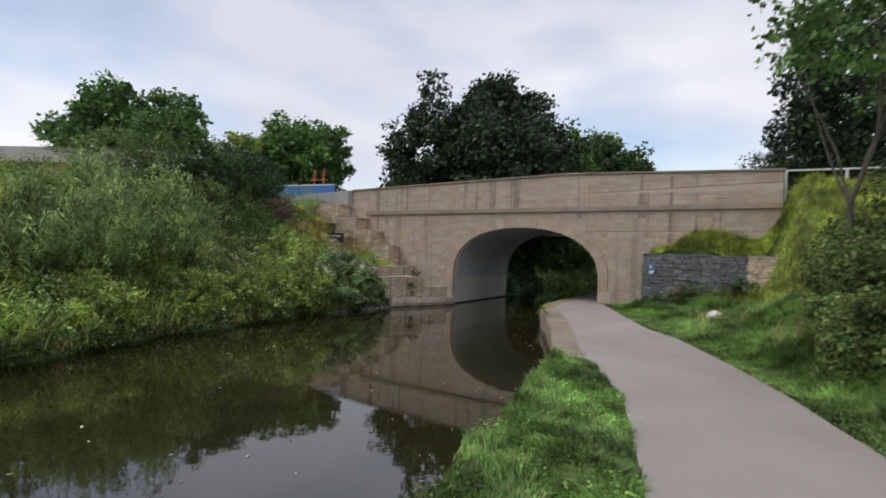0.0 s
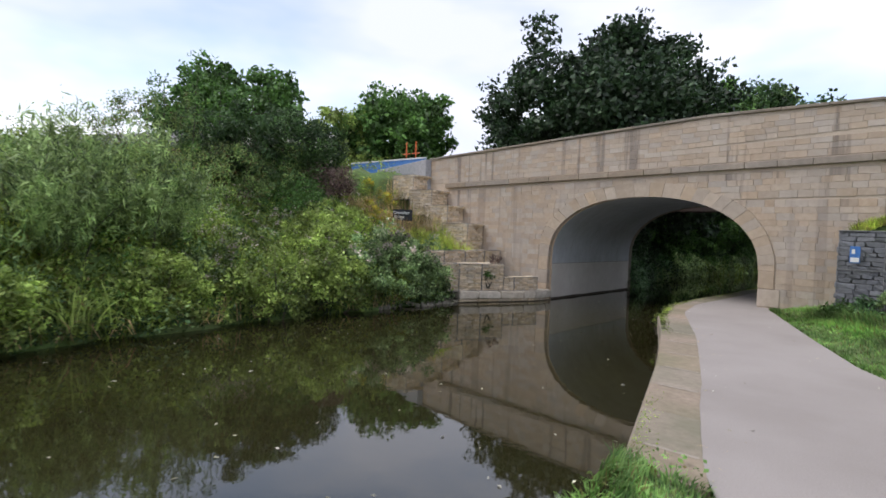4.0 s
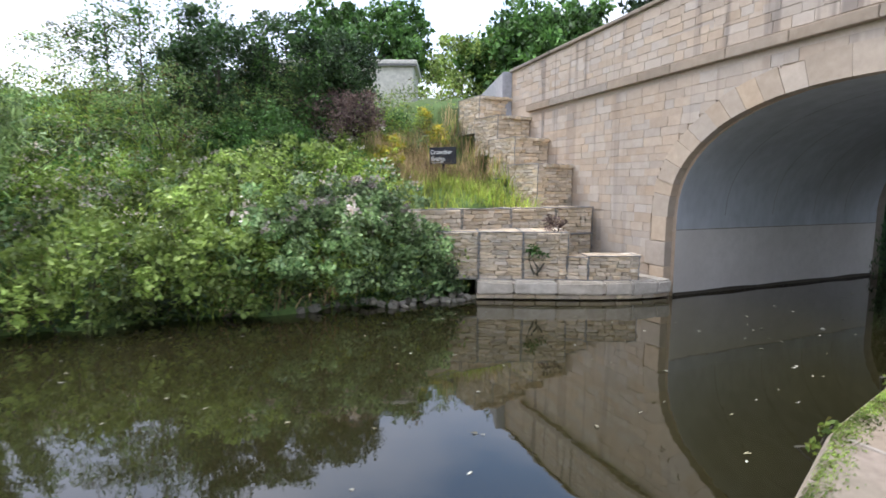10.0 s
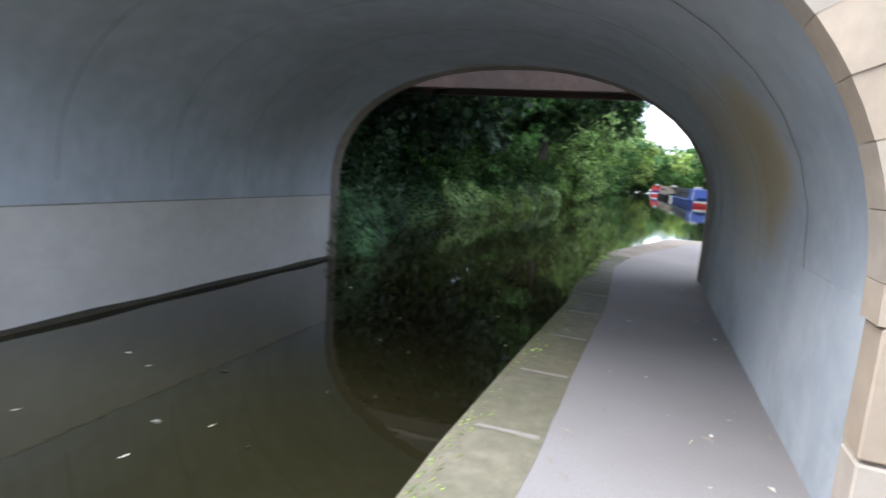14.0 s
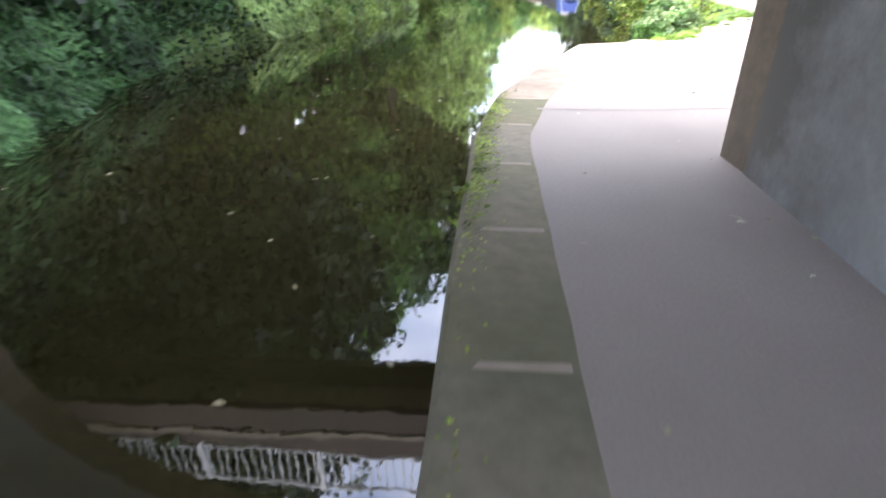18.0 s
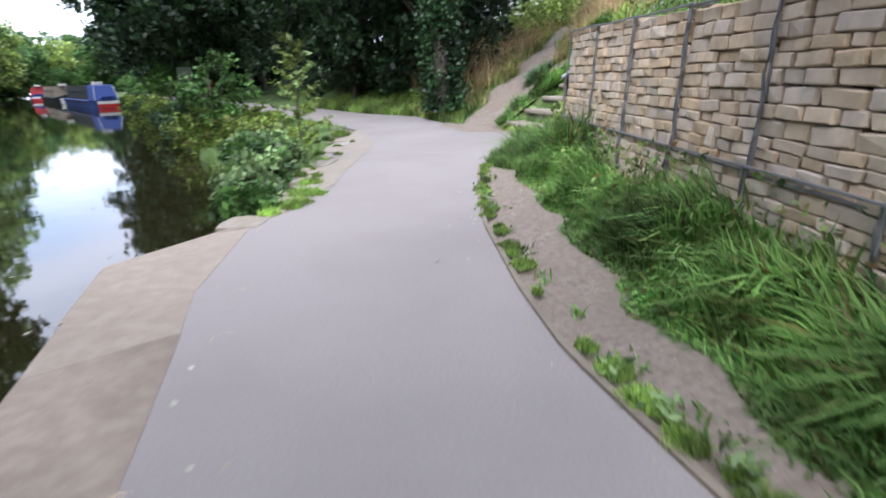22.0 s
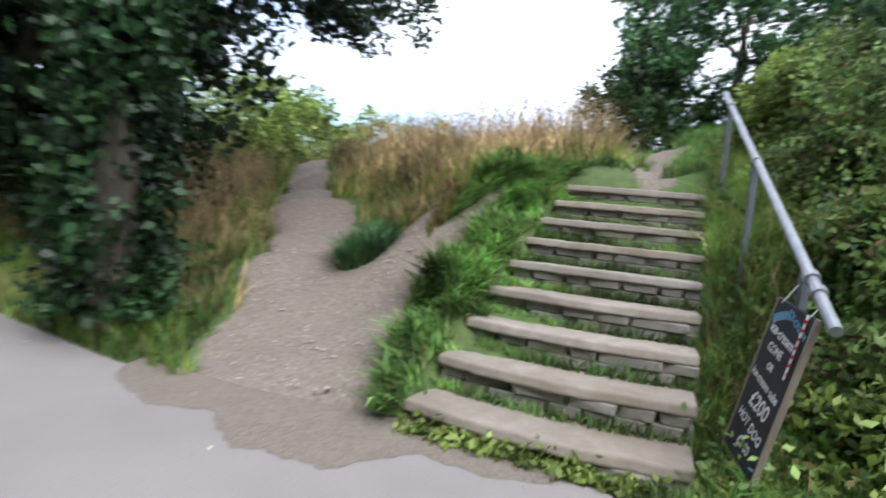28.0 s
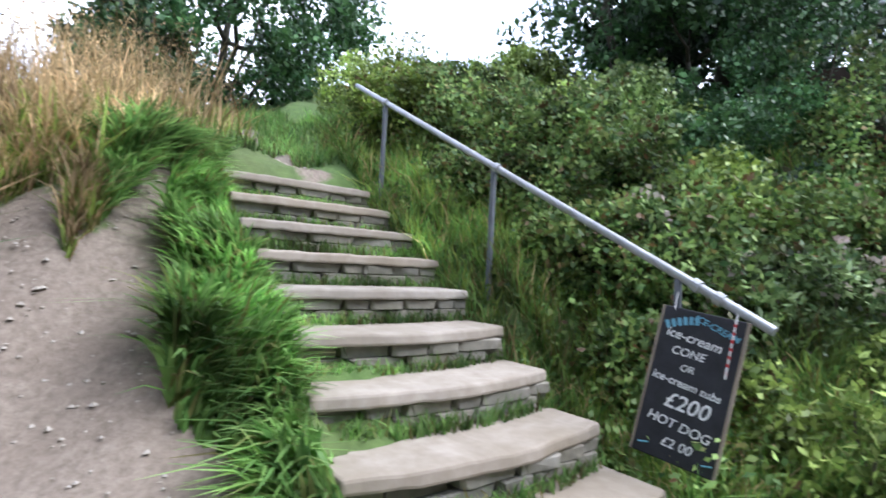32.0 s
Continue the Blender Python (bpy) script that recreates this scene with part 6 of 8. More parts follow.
blades(X[q], Y[q], 1.5 * H[q], M_GRASS_DRY, "mound_straw", "dry straw-coloured grass on the mound beside the steps", 0.007, 0.7)
# tufts on the risers
X, Y, Z, Hh = [], [], [], []
for n in range(9):
    L = np.array((6.0 + 0.406 * n, 39.76 - 0.128 * n))
    R = np.array((5.6 + 0.425 * n, 38.06 - 0.109 * n))
    for i in range(480):
        f = rng.uniform() ** (1.6 if n % 2 else 1.2)
        p = L + (R - L) * f
        X.append(p[0] - 0.015 - 0.09 * math.sin(math.pi * f) * (1.3 if n < 4 else 0.5) + rng.uniform(-0.05, 0.03)); Y.append(p[1] + rng.uniform(-0.02, 0.02)); Z.append(0.17 + 0.236 * n - 0.235); Hh.append(rng.uniform(0.04, 0.16) * (1.15 if n in (2, 6) else 0.85))
blades(np.array(X), np.array(Y), np.array(Hh), M_GRASS, "riser_grass", "grass growing out of the risers", 0.006, 0.8, np.array(Z))
# leafy weeds along the foot of the lowest step
f = rng.uniform(0, 1, 900)
C = np.stack([6.0 - 0.4 * f - 0.10 - np.abs(rng.normal(0, 0.06, 900)), 39.76 - 1.7 * f, np.abs(rng.normal(0, 0.05, 900)) + 0.01], 1)
weeds = quads_object("step_foot_weeds", leaf_quads(C, 0.06, 0, 0.6), M_LEAF_BRIGHT)
tagged(weeds, "small leafy weeds along the foot of the steps", "weeds", kind="stuff")
# meadow
X, Y = scatter(95000, 7.9, 24, 37.2, 56, lambda X, Y: ~soil_at(X, Y, 0.05) & (dr(X, Y) > 1.8) & (Y > 37.6) & ((Y < 47) | (X > 10.5)) & ~((X < 9.9) & (Y < 39.5)))
k = rng.uniform(size=len(X)) < 0.6
blades(X[k], Y[k], 0.55 * rng.uniform(0.4, 1.3, k.sum()), M_WEED, "meadow_grass", "green under-grass of the rough meadow", 0.010, 0.7)
blades(X[~k], Y[~k], (0.34 + 0.63 * smooth01(-soil_depth(X[~k], Y[~k]) / 0.9) + 0.3 * patchy(X[~k], Y[~k], 0.5)) * rng.uniform(0.7, 1.25, (~k).sum()), M_GRASS_DRY, "dry_meadow_grass", "tall reddish dry grass with seed heads", 0.008, 0.6)
S = np.stack([X[~k], Y[~k], ground_z(X[~k], Y[~k]) + 0.3 + 0.85 * smooth01(-soil_depth(X[~k], Y[~k]) / 0.9)], 1)[:12000]
S = np.repeat(S, 3, 0) + rng.normal(size=(len(S) * 3, 3)) * (0.06, 0.06, 0.16)
seed = quads_object("seed_heads", leaf_quads(S, 0.05, -0.6, 0.35), M_GRASS_DRY)
tagged(seed, "feathery seed heads over the meadow", "grass", kind="stuff")
X, Y = scatter(30000, 5.9, 11, 41.3, 52, lambda X, Y: ~soil_at(X, Y) & (dr(X, Y) > 0.02) & (dr(X, Y) < 3))
k = rng.uniform(size=len(X)) < 0.45
blades(X[k], Y[k], 0.26 * rng.uniform(0.4, 1.5, k.sum()), M_GRASS, "shaded_grass", "short grass under the trees", 0.009, 0.7)
d = (X < 7.0) | (Y > 45) | (rng.uniform(size=len(X)) < 0.6)
blades(X[~k & d], Y[~k & d], 0.30 * rng.uniform(0.4, 1.5, (~k & d).sum()), M_WEED, "olive_grass", "olive-green grass mixed under the trees", 0.009, 0.7)
blades(X[~k & ~d], Y[~k & ~d], 0.42 * rng.uniform(0.5, 1.4, (~k & ~d).sum()), M_GRASS_DRY, "straw_grass", "dry straw-coloured stems beside the trodden way", 0.007, 0.7)
# a tuft between the two trodden ways
a = rng.uniform(0, 6.28, 1500)
q = rng.uniform(0, 1, 1500) ** 0.5 * 0.32
blades(8.32 + 0.85 * q * np.cos(a), 40.88 + 0.85 * q * np.sin(a), 0.36 * rng.uniform(0.5, 1.3, 1500), M_IVY_LIT, "grass_tuft", "grass tuft between the trodden ways", 0.008, 0.9)
# tufts on the sandy edge, and moss and weeds along the kerb
def tufts(spots, mat, name, label, high=0.12, width=0.006, dense=2600, z=None):
    """Round tufts of grass: (x, y, radius) each."""
    X, Y, H = [], [], []
    for x, y, r in spots:
        m = int(dense * r * (0.5 + r))
        a, q = rng.uniform(0, 6.28, m), rng.uniform(0, 1, m) ** 0.6 * r
        X.append(x + q * np.cos(a) * rng.uniform(0.8, 1.3)); Y.append(y + q * np.sin(a)); H.append(rng.uniform(0.45, 1.1, m) * high * (1.15 - 0.5 * q / r) * (0.6 + 3.0 * r))
    X, Y = np.concatenate(X), np.concatenate(Y)
    return blades(X, Y, np.concatenate(H), mat, name, label, width, 0.8, np.full(len(X), z) if z is not None else None)


tufts([(-0.36, 36.56, 0.15), (-0.22, 36.62, 0.12), (-0.02, 36.97, 0.17), (0.12, 36.9, 0.1), (0.35, 37.5, 0.14), (0.24, 37.44, 0.1), (0.60, 37.84, 0.08), (0.50, 38.1, 0.07), (0.85, 38.72, 0.07), (0.80, 38.35, 0.05), (1.30, 39.0, 0.08), (1.75, 39.35, 0.06),
       (1.55, 39.6, 0.10), (2.2, 40.2, 0.09), (2.75, 40.6, 0.05), (3.25, 41.9, 0.22), (3.35, 42.2, 0.16), (2.6, 41.2, 0.12), (-0.62, 36.42, 0.09)], M_TUFT, "sand_tufts", "bright grass tufts on the sandy edge", 0.13, 0.006, 3000, -0.01)
spots = [(float(along(PATH_R, y)) + float(rng.uniform(0.05, 0.13)), y, float(rng.uniform(0.035, 0.10))) for y in (31.35, 31.5, 31.72, 31.9, 32.1, 32.22, 32.4, 32.5, 32.62, 32.8, 33.0, 33.55, 33.9, 34.1, 34.22, 34.5, 34.62, 34.95, 35.1, 35.25, 35.4, 35.6, 35.75, 35.9, 36.05, 36.2, 36.35, 36.5, 36.62, 36.75, 36.9, 37.05)]
tufts(spots, M_TUFT, "edging_tufts", "low grass tufts along the timber edging", 0.085, 0.004, 6500, 0.0)
C = np.concatenate([np.stack([x + rng.normal(0, r * 0.8, 26), y + rng.normal(0, r * 0.8, 26), 0.02 + np.abs(rng.normal(0, 0.03, 26))], 1) for x, y, r in spots[3:10:2] + spots[18:26:2]])
tagged(quads_object("edging_weeds", leaf_quads(C, 0.055, -0.1, 0.45, 0.5), M_BALSAM), "broad-leaved weeds along the timber edging", "weeds", kind="stuff")
Y = np.concatenate([rng.normal(c, s, n) for c, s, n in ((20.0, 0.7, 2600), (22.3, 0.6, 900), (18.3, 0.5, 700), (26.2, 0.8, 300), (30.0, 0.7, 1500), (31.2, 0.4, 500), (24.0, 1.5, 200), (12.0, 0.6, 300))])
X = along(KERB_OUT, Y) + np.abs(rng.normal(0, 0.07, len(Y))) - 0.02
C = np.stack([X, Y, 0.014 - 0.12 * np.clip(along(KERB_OUT, Y) - X, 0, 1)], 1)
C[:, 0] += 0.02
moss = quads_object("kerb_moss", leaf_quads(C, 0.022, -0.2, 0.6, 0.75), M_WEED)
tagged(moss, "moss and small weeds along the kerb edge", "moss", kind="stuff")
for cy in (19.4, 20.9, 21.4, 22.2, 11.4, 29.3):
    bush((float(along(KERB_OUT, cy)) - 0.03, cy, -0.22), (0.10, 0.14, 0.15), M_WEED, "small leafy weed rooted in the canal edge", 9, 0.06, 12, 0.045, "weed", "weeds along the kerb", stems=3)

# ---- left bank before the bridge ----
def herb_clumps(n, x0, x1, y0, y1, keep, mat, name, label, leaf=0.075, size=(0.22, 0.5), leaves=190, aspect=0.45, sink=0.35):
    """Domed clumps of herbs with gaps between them, standing on the bank."""
    X, Y = scatter(n, x0, x1, y0, y1, keep)
    m = len(X)
    r = rng.uniform(*size, m)
    u = unit_rand(m * leaves).reshape(m, leaves, 3)
    u[:, :, 2] = np.abs(u[:, :, 2]) * 1.25 - 0.15
    k = rng.uniform(0.55, 1.05, (m, leaves, 1))
    C = np.stack([X, Y, ground_z(X, Y) + r * sink], 1)[:, None, :] + u * k * r[:, None, None]
    C = C.reshape(-1, 3)
    C = C[C[:, 2] > WATER + 0.06]
    return tagged(quads_object(name, leaf_quads(C, leaf * 1.3, 0.1, aspect), mat), label, "weeds", kind="stuff")


def left_bank_weeds():
    bank = lambda X, Y: (X < along(LEFT_BANK, Y) + 0.05) & ~((Y > 19.9) & (X > -15.2)) & ~((Y > 22.9) & (X > -16.3))
    X, Y = scatter(26000, -22, -9.2, -4, 24.2, lambda X, Y: bank(X, Y) & (rng.uniform(size=len(X)) < np.clip(1.25 - (along(LEFT_BANK, Y) - X) / 14, 0.25, 1)))
    C = np.stack([X, Y, ground_z(X, Y) + (0.45 + 0.55 * patchy(X, Y, 0.8)) * rng.uniform(0.05, 0.9, len(X))], 1)
    C = np.repeat(C, 3, 0) + rng.normal(size=(len(C) * 3, 3)) * 0.07
    tagged(quads_object("bank_weeds", leaf_quads(C, 0.10, 0.1, 0.42), M_WEED), "dense green weeds and brambles covering the bank", "weeds", kind="stuff")
    for n, mat, name, label, leaf, size in ((420, M_WEED, "olive_herbs", "olive-green herbs in clumps on the bank", 0.075, (0.25, 0.55)), (300, M_LEAF_BRIGHT, "bright_herbs", "bright green herbs in clumps on the bank", 0.07, (0.22, 0.5)),
                                            (240, M_BALSAM, "tall_herbs", "bluish-green tall herbs in clumps on the bank", 0.085, (0.25, 0.6)), (170, M_LEAF, "dark_herbs", "dark green herbs in clumps on the bank", 0.07, (0.3, 0.6))):
        herb_clumps(n, -19, -9.6, 0, 22, lambda X, Y: bank(X, Y) & (X < along(LEFT_BANK, Y) - 0.1), mat, name, label, leaf, size)
    X, Y = scatter(340, -16, -11.2, 13, 21, bank)
    C = np.repeat(np.stack([X, Y, ground_z(X, Y) + rng.uniform(0.45, 0.85, len(X))], 1), 12, 0) + rng.normal(size=(len(X) * 12, 3)) * (0.06, 0.06, 0.035)
    tagged(quads_object("pale_flower_heads", leaf_quads(C, 0.045, 0, 0.8), M_PINK), "pale pinkish flower heads among the bank herbs", "flowers", kind="stuff")
    X, Y = scatter(22000, -11.6, -8.8, -6, 20.6, lambda X, Y: (np.abs(X - along(LEFT_BANK, Y) + 0.15) < 0.4) & (patchy(X, Y, 1.9) > 0.3))
    C = np.stack([X, Y, rng.uniform(-0.36, 0.35, len(X)) + 0.3 * np.clip(along(LEFT_BANK, Y) - X, 0, 1)], 1)
    X, Y = scatter(30000, -11.8, -8.8, -6, 20.6, lambda X, Y: np.abs(X - along(LEFT_BANK, Y) + 0.25) < 0.45)
    D = np.stack([X, Y, -0.5 + rng.uniform(0, 0.42, len(X)) + 0.45 * np.clip(along(LEFT_BANK, Y) - X, 0, 1)], 1)
    # Darker leaf green paints in the shade under the overhanging weeds.
    tagged(quads_object("low_edge_weeds", leaf_quads(D, 0.085, 0.3, 0.5), M_LEAF_MID), "low weeds along the water's edge, shade put into the darker green", "weeds", kind="stuff")
    tagged(quads_object("edge_weeds", leaf_quads(C, 0.09, 0.35, 0.45), M_WEED), "weeds hanging over the water's edge", "weeds", kind="stuff")
    X, Y = scatter(11000, -16, -9.2, -4, 19.8, lambda X, Y: (X < along(LEFT_BANK, Y) - 0.1) & (patchy(X, Y, 0.9) > 0.45))
    blades(X, Y, rng.uniform(0.4, 1.05, len(X)), M_WEED, "bank_reeds", "long arching grass and reeds on the bank", 0.013, 0.9, segs=3)
    X, Y = scatter(5000, -15.5, -11.4, 19.6, 23.6, lambda X, Y: ground_z(X, Y) > 0.5)
    blades(X, Y, rng.uniform(0.2, 0.5, len(X)), M_GRASS_YELLOW, "yellow_bank_grass", "yellowing grass and ragwort round the name board", 0.008, 0.6)
    X, Y = scatter(2600, -15.9, -13.0, 20.4, 23.2, lambda X, Y: ground_z(X, Y) > 0.5)
    blades(X, Y, rng.uniform(0.4, 0.85, len(X)), M_GRASS_DRY, "russet_stems", "tall russet dead stems beside the stepped baskets", 0.006, 0.4)


left_bank_weeds()
def willow(x, y, shoots, height, spread):
    """Upright willow scrub: many arching shoots set with narrow leaves."""
    t = thing("willow_bush", (x, y, float(ground_z(x, y))), "pale bluish willow scrub with upright leafy shoots on the far bank", "bush", "willow scrub")
    a, q = rng.uniform(0, 6.283, shoots), rng.uniform(0, 1, shoots) ** 0.6
    base = np.stack([np.cos(a) * q * spread * 0.55, np.sin(a) * q * spread * 0.55, np.full(shoots, -0.1)], 1)
    h = height * (1.05 - 0.45 * q) * rng.uniform(0.7, 1.1, shoots)
    out = np.stack([np.cos(a), np.sin(a)], 1) * (spread * q * rng.uniform(0.3, 0.8, shoots))[:, None]
    n = 46
    f = rng.uniform(0.15, 1.0, (shoots, n)) ** 0.8
    P = np.zeros((shoots, n, 3))
    P[:, :, :2] = base[:, None, :2] + out[:, None, :] * (f ** 1.6)[:, :, None]
    P[:, :, 2] = h[:, None] * f
    P += rng.normal(size=P.shape) * 0.05
    quads_object("foliage", leaf_quads(P.reshape(-1, 3), 0.20, -0.9, 0.16), M_WILLOW, t)
    for i in range(8):
        part("stem", limb_bm(bmesh.new(), [tuple(base[i]), (base[i][0] + out[i][0] * 0.25, base[i][1] + out[i][1] * 0.25, h[i] * 0.5), (base[i][0] + out[i][0], base[i][1] + out[i][1], h[i])], 0.02, 0.005, 5), M_BARK, t)


for x, y, k, h, sp in ((-12.7, 10.4, 170, 3.0, 1.5), (-13.3, 12.6, 170, 3.1, 1.5), (-12.4, 8.6, 130, 2.4, 1.2), (-14.6, 11.4, 110, 2.8, 1.3)):
    willow(x, y, k, h, sp)
X, Y = scatter(9000, -16.5, -12.2, 3.0, 10.5, lambda X, Y: patchy(X, Y, 0.7) > 0.3)
blades(X, Y, rng.uniform(0.6, 1.5, len(X)), M_GRASS_YELLOW, "golden_bank_grass", "tall yellow-green grass on the far bank", 0.014, 0.4)
X, Y = scatter(3600, -11.8, -9.0, 0, 20, lambda X, Y: (np.abs(X - along(LEFT_BANK, Y) + 0.1) < 0.3) & (patchy(X, Y, 1.5) > 0.5))
blades(X, Y, rng.uniform(0.25, 0.75, len(X)), M_GRASS_DRY, "dead_reeds", "bleached dead reeds along the far waterline", 0.010, 1.1, np.full(len(X), -0.42))
X, Y = scatter(6500, -12.2, -9.0, 0, 19, lambda X, Y: (np.abs(along(LEFT_BANK, Y) - X - 0.35) < 0.45) & (patchy(X, Y, 1.3) > 0.6))
blades(X, Y, rng.uniform(0.5, 1.1, len(X)), M_LEAF_BRIGHT, "green_reeds", "bright arching reeds at the far waterline", 0.016, 0.9, np.full(len(X), -0.3), segs=3)
GREEN = "bright green leafy bush at the water's edge"
for x, y, r in ((-11.0, 14.6, (0.9, 1.2, 0.9)), (-11.2, 12.2, (0.8, 1.0, 0.75)), (-11.0, 16.3, (0.8, 1.0, 0.8)), (-10.9, 9.2, (0.8, 1.1, 0.7)), (-12.4, 16.6, (1.2, 1.2, 0.9)), (-13.5, 18.2, (1.3, 1.3, 0.9))):
    bush((x, y), r, M_LEAF_BRIGHT, GREEN, 60, 0.26, 50, 0.085, "leafy_bush", "waterside bushes")
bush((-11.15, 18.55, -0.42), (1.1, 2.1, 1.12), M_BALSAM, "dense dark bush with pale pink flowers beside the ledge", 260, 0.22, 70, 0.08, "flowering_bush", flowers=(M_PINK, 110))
for x, y, r in ((-10.85, 20.15, (0.55, 0.6, 0.62)), (-10.65, 19.5, (0.4, 0.6, 0.5))):
    bush((x, y, -0.36), r, M_BALSAM, "leafy weeds hanging over the stones beside the ledge", 70, 0.2, 55, 0.075, "bank_weed", "weeds beside the ledge")
bush((-10.0, 22.15, 0.62), (0.2, 0.24, 0.2), M_PURPLE, "dry purple-brown plant growing from the baskets", 18, 0.1, 30, 0.04, "dry_plant", stems=3)
bush((-9.9, 21.68, 0.1), (0.1, 0.2, 0.22), M_LEAF, "green weed growing from the baskets", 10, 0.1, 20, 0.05, "weed", "weeds along the kerb", stems=3)
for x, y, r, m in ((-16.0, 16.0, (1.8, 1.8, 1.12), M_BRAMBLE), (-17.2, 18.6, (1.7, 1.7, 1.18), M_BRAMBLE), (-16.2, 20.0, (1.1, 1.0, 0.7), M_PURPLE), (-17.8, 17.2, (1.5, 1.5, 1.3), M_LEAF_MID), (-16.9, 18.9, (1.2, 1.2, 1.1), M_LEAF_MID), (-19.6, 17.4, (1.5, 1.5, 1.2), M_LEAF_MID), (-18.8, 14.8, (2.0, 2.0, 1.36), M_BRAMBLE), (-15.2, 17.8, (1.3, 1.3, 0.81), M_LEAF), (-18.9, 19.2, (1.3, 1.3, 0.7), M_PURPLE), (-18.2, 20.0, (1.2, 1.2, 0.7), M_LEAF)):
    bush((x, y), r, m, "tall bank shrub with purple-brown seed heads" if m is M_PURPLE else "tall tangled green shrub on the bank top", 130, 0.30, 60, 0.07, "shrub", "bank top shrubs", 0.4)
for x, y, r in ((-16.3, 17.0, (1.2, 1.1, 1.35)), (-16.9, 18.7, (1.2, 1.1, 1.5)), (-17.0, 20.3, (1.0, 0.9, 1.0))):
    tree((x, y, float(ground_z(x, y))), 4, (0, 0, 0.75 + r[2] * 0.85), r, M_LEAF_MID, "tall dark leafy shrub on the bank top", 0.05, 110, 0.32, 60, 0.075, "bank top shrubs", name="shrub", limbs=5)
for x, y, h in ((-16.4, 17.0, 3.4), (-16.0, 18.0, 3.0), (-17.0, 16.2, 3.6), (-17.4, 14.6, 3.2), (-16.9, 15.4, 3.9), (-15.8, 19.2, 2.6)):
    z = float(ground_z(x, y))
    t = thing("sapling", (x, y, z), "slender leafy sapling standing above the shrubs", "sapling", "bank saplings")
    part("stem", limb_bm(bmesh.new(), wander((0, 0, -0.1), (0.1, 0.05, h), 4, 0.06), 0.03, 0.008, 6), M_BARK, t)
    C = np.repeat(np.stack([rng.normal(0, 0.16, 60), rng.normal(0, 0.16, 60), rng.uniform(h * 0.35, h * 1.02, 60)], 1), 9, 0) + rng.normal(size=(540, 3)) * 0.09
    quads_object("leaves", leaf_quads(C, 0.11, 0.1, 0.5), M_LEAF, t)
for x, y in ((-15.6, 22.4), (-15.1, 22.3), (-16.8, 22.6), (-13.6, 20.3), (-14.6, 20.8)):
    bush((x, y), (0.35, 0.35, 0.5), M_GRASS_YELLOW, "ragwort clump with yellow flower heads", 26, 0.12, 24, 0.05, "ragwort", "ragwort clumps", flowers=(M_YELLOW, 16))

# ---- right bank before the bridge ----
for x, y, r in ((3.15, 12.3, (0.75, 0.9, 1.0)), (2.75, 11.0, (0.5, 0.7, 0.6)), (3.3, 14.0, (0.8, 0.9, 0.85)), (3.5, 11.8, (0.95, 1.1, 0.85)), (4.4, 13.2, (1.3, 1.4, 1.0)), (3.6, 9.6, (0.9, 1.1, 0.8)), (5.0, 11.0, (1.4, 1.6, 1.2)), (4.2, 6.2, (1.1, 1.5, 0.9))):
    bush((x, y), r, M_BRAMBLE, "dark bramble thicket on the grassy slope", 130, 0.28, 60, 0.065, "bramble_bush", "slope brambles")
tree((2.75, 12.0, float(ground_z(2.75, 12.0))), 5, (0.5, 0.2, 5.3), (2.0, 1.9, 1.4), M_LEAF, "young leaning tree with a thin trunk and airy crown", 0.06, 100, 0.42, 40, 0.11, name="young_tree", lean=(0.5, 0.1), limbs=7, fill=0.3)

# ---- trees behind the bridge and beyond ----
BACK = "leafy trees behind the bridge"
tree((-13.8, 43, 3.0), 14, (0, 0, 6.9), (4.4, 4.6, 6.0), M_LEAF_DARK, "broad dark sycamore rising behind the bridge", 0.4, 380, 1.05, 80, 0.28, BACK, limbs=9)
tree((-7.2, 50, 2.5), 12, (0.3, 0, 5.2), (4.6, 4.0, 4.6), M_LEAF_MID, "rounded green tree on the far bank behind the bridge", 0.3, 210, 1.0, 70, 0.26, BACK)
tree((-36.0, 27, 4), 8, (0, 0, 4.6), (6.2, 4, 4.2), M_LEAF, "spreading tree behind the far bank building", 0.25, 300, 0.8, 80, 0.28, BACK)
tree((-29.5, 31, 4), 6, (0, 0, 3.2), (3.0, 2.4, 3.0), M_LEAF_BRIGHT, "bright green tree beside the hut", 0.15, 110, 0.6, 60, 0.18, BACK)
tree((-27.2, 34.5, 4), 9, (0, 0, 4.0), (4.4, 3.5, 3.6), M_LEAF, "dark conical tree behind the blue hoarding", 0.22, 300, 0.8, 80, 0.26, BACK)
tree((6.6, 31.8, 3.4), 8, (0.2, -0.6, 4.0), (3.0, 2.2, 3.8), M_LEAF_DARK, "dark tree standing on the bank above the brambles", 0.16, 230, 0.55, 80, 0.14, BACK)
tree((6.6, 28.4, 3.6), 9, (0, 0, 5.2), (2.8, 2.8, 4.0), M_LEAF_DARK, "tall dark tree on the road bank", 0.22, 170, 0.75, 70, 0.17, BACK)
tree((2.0, 46, 0.0), 4, (0, 0, 1.0), (0.9, 0.9, 0.9), M_LEAF, "low green bush at the canal edge", 0.05, 40, 0.3, 40, 0.1, limbs=2)

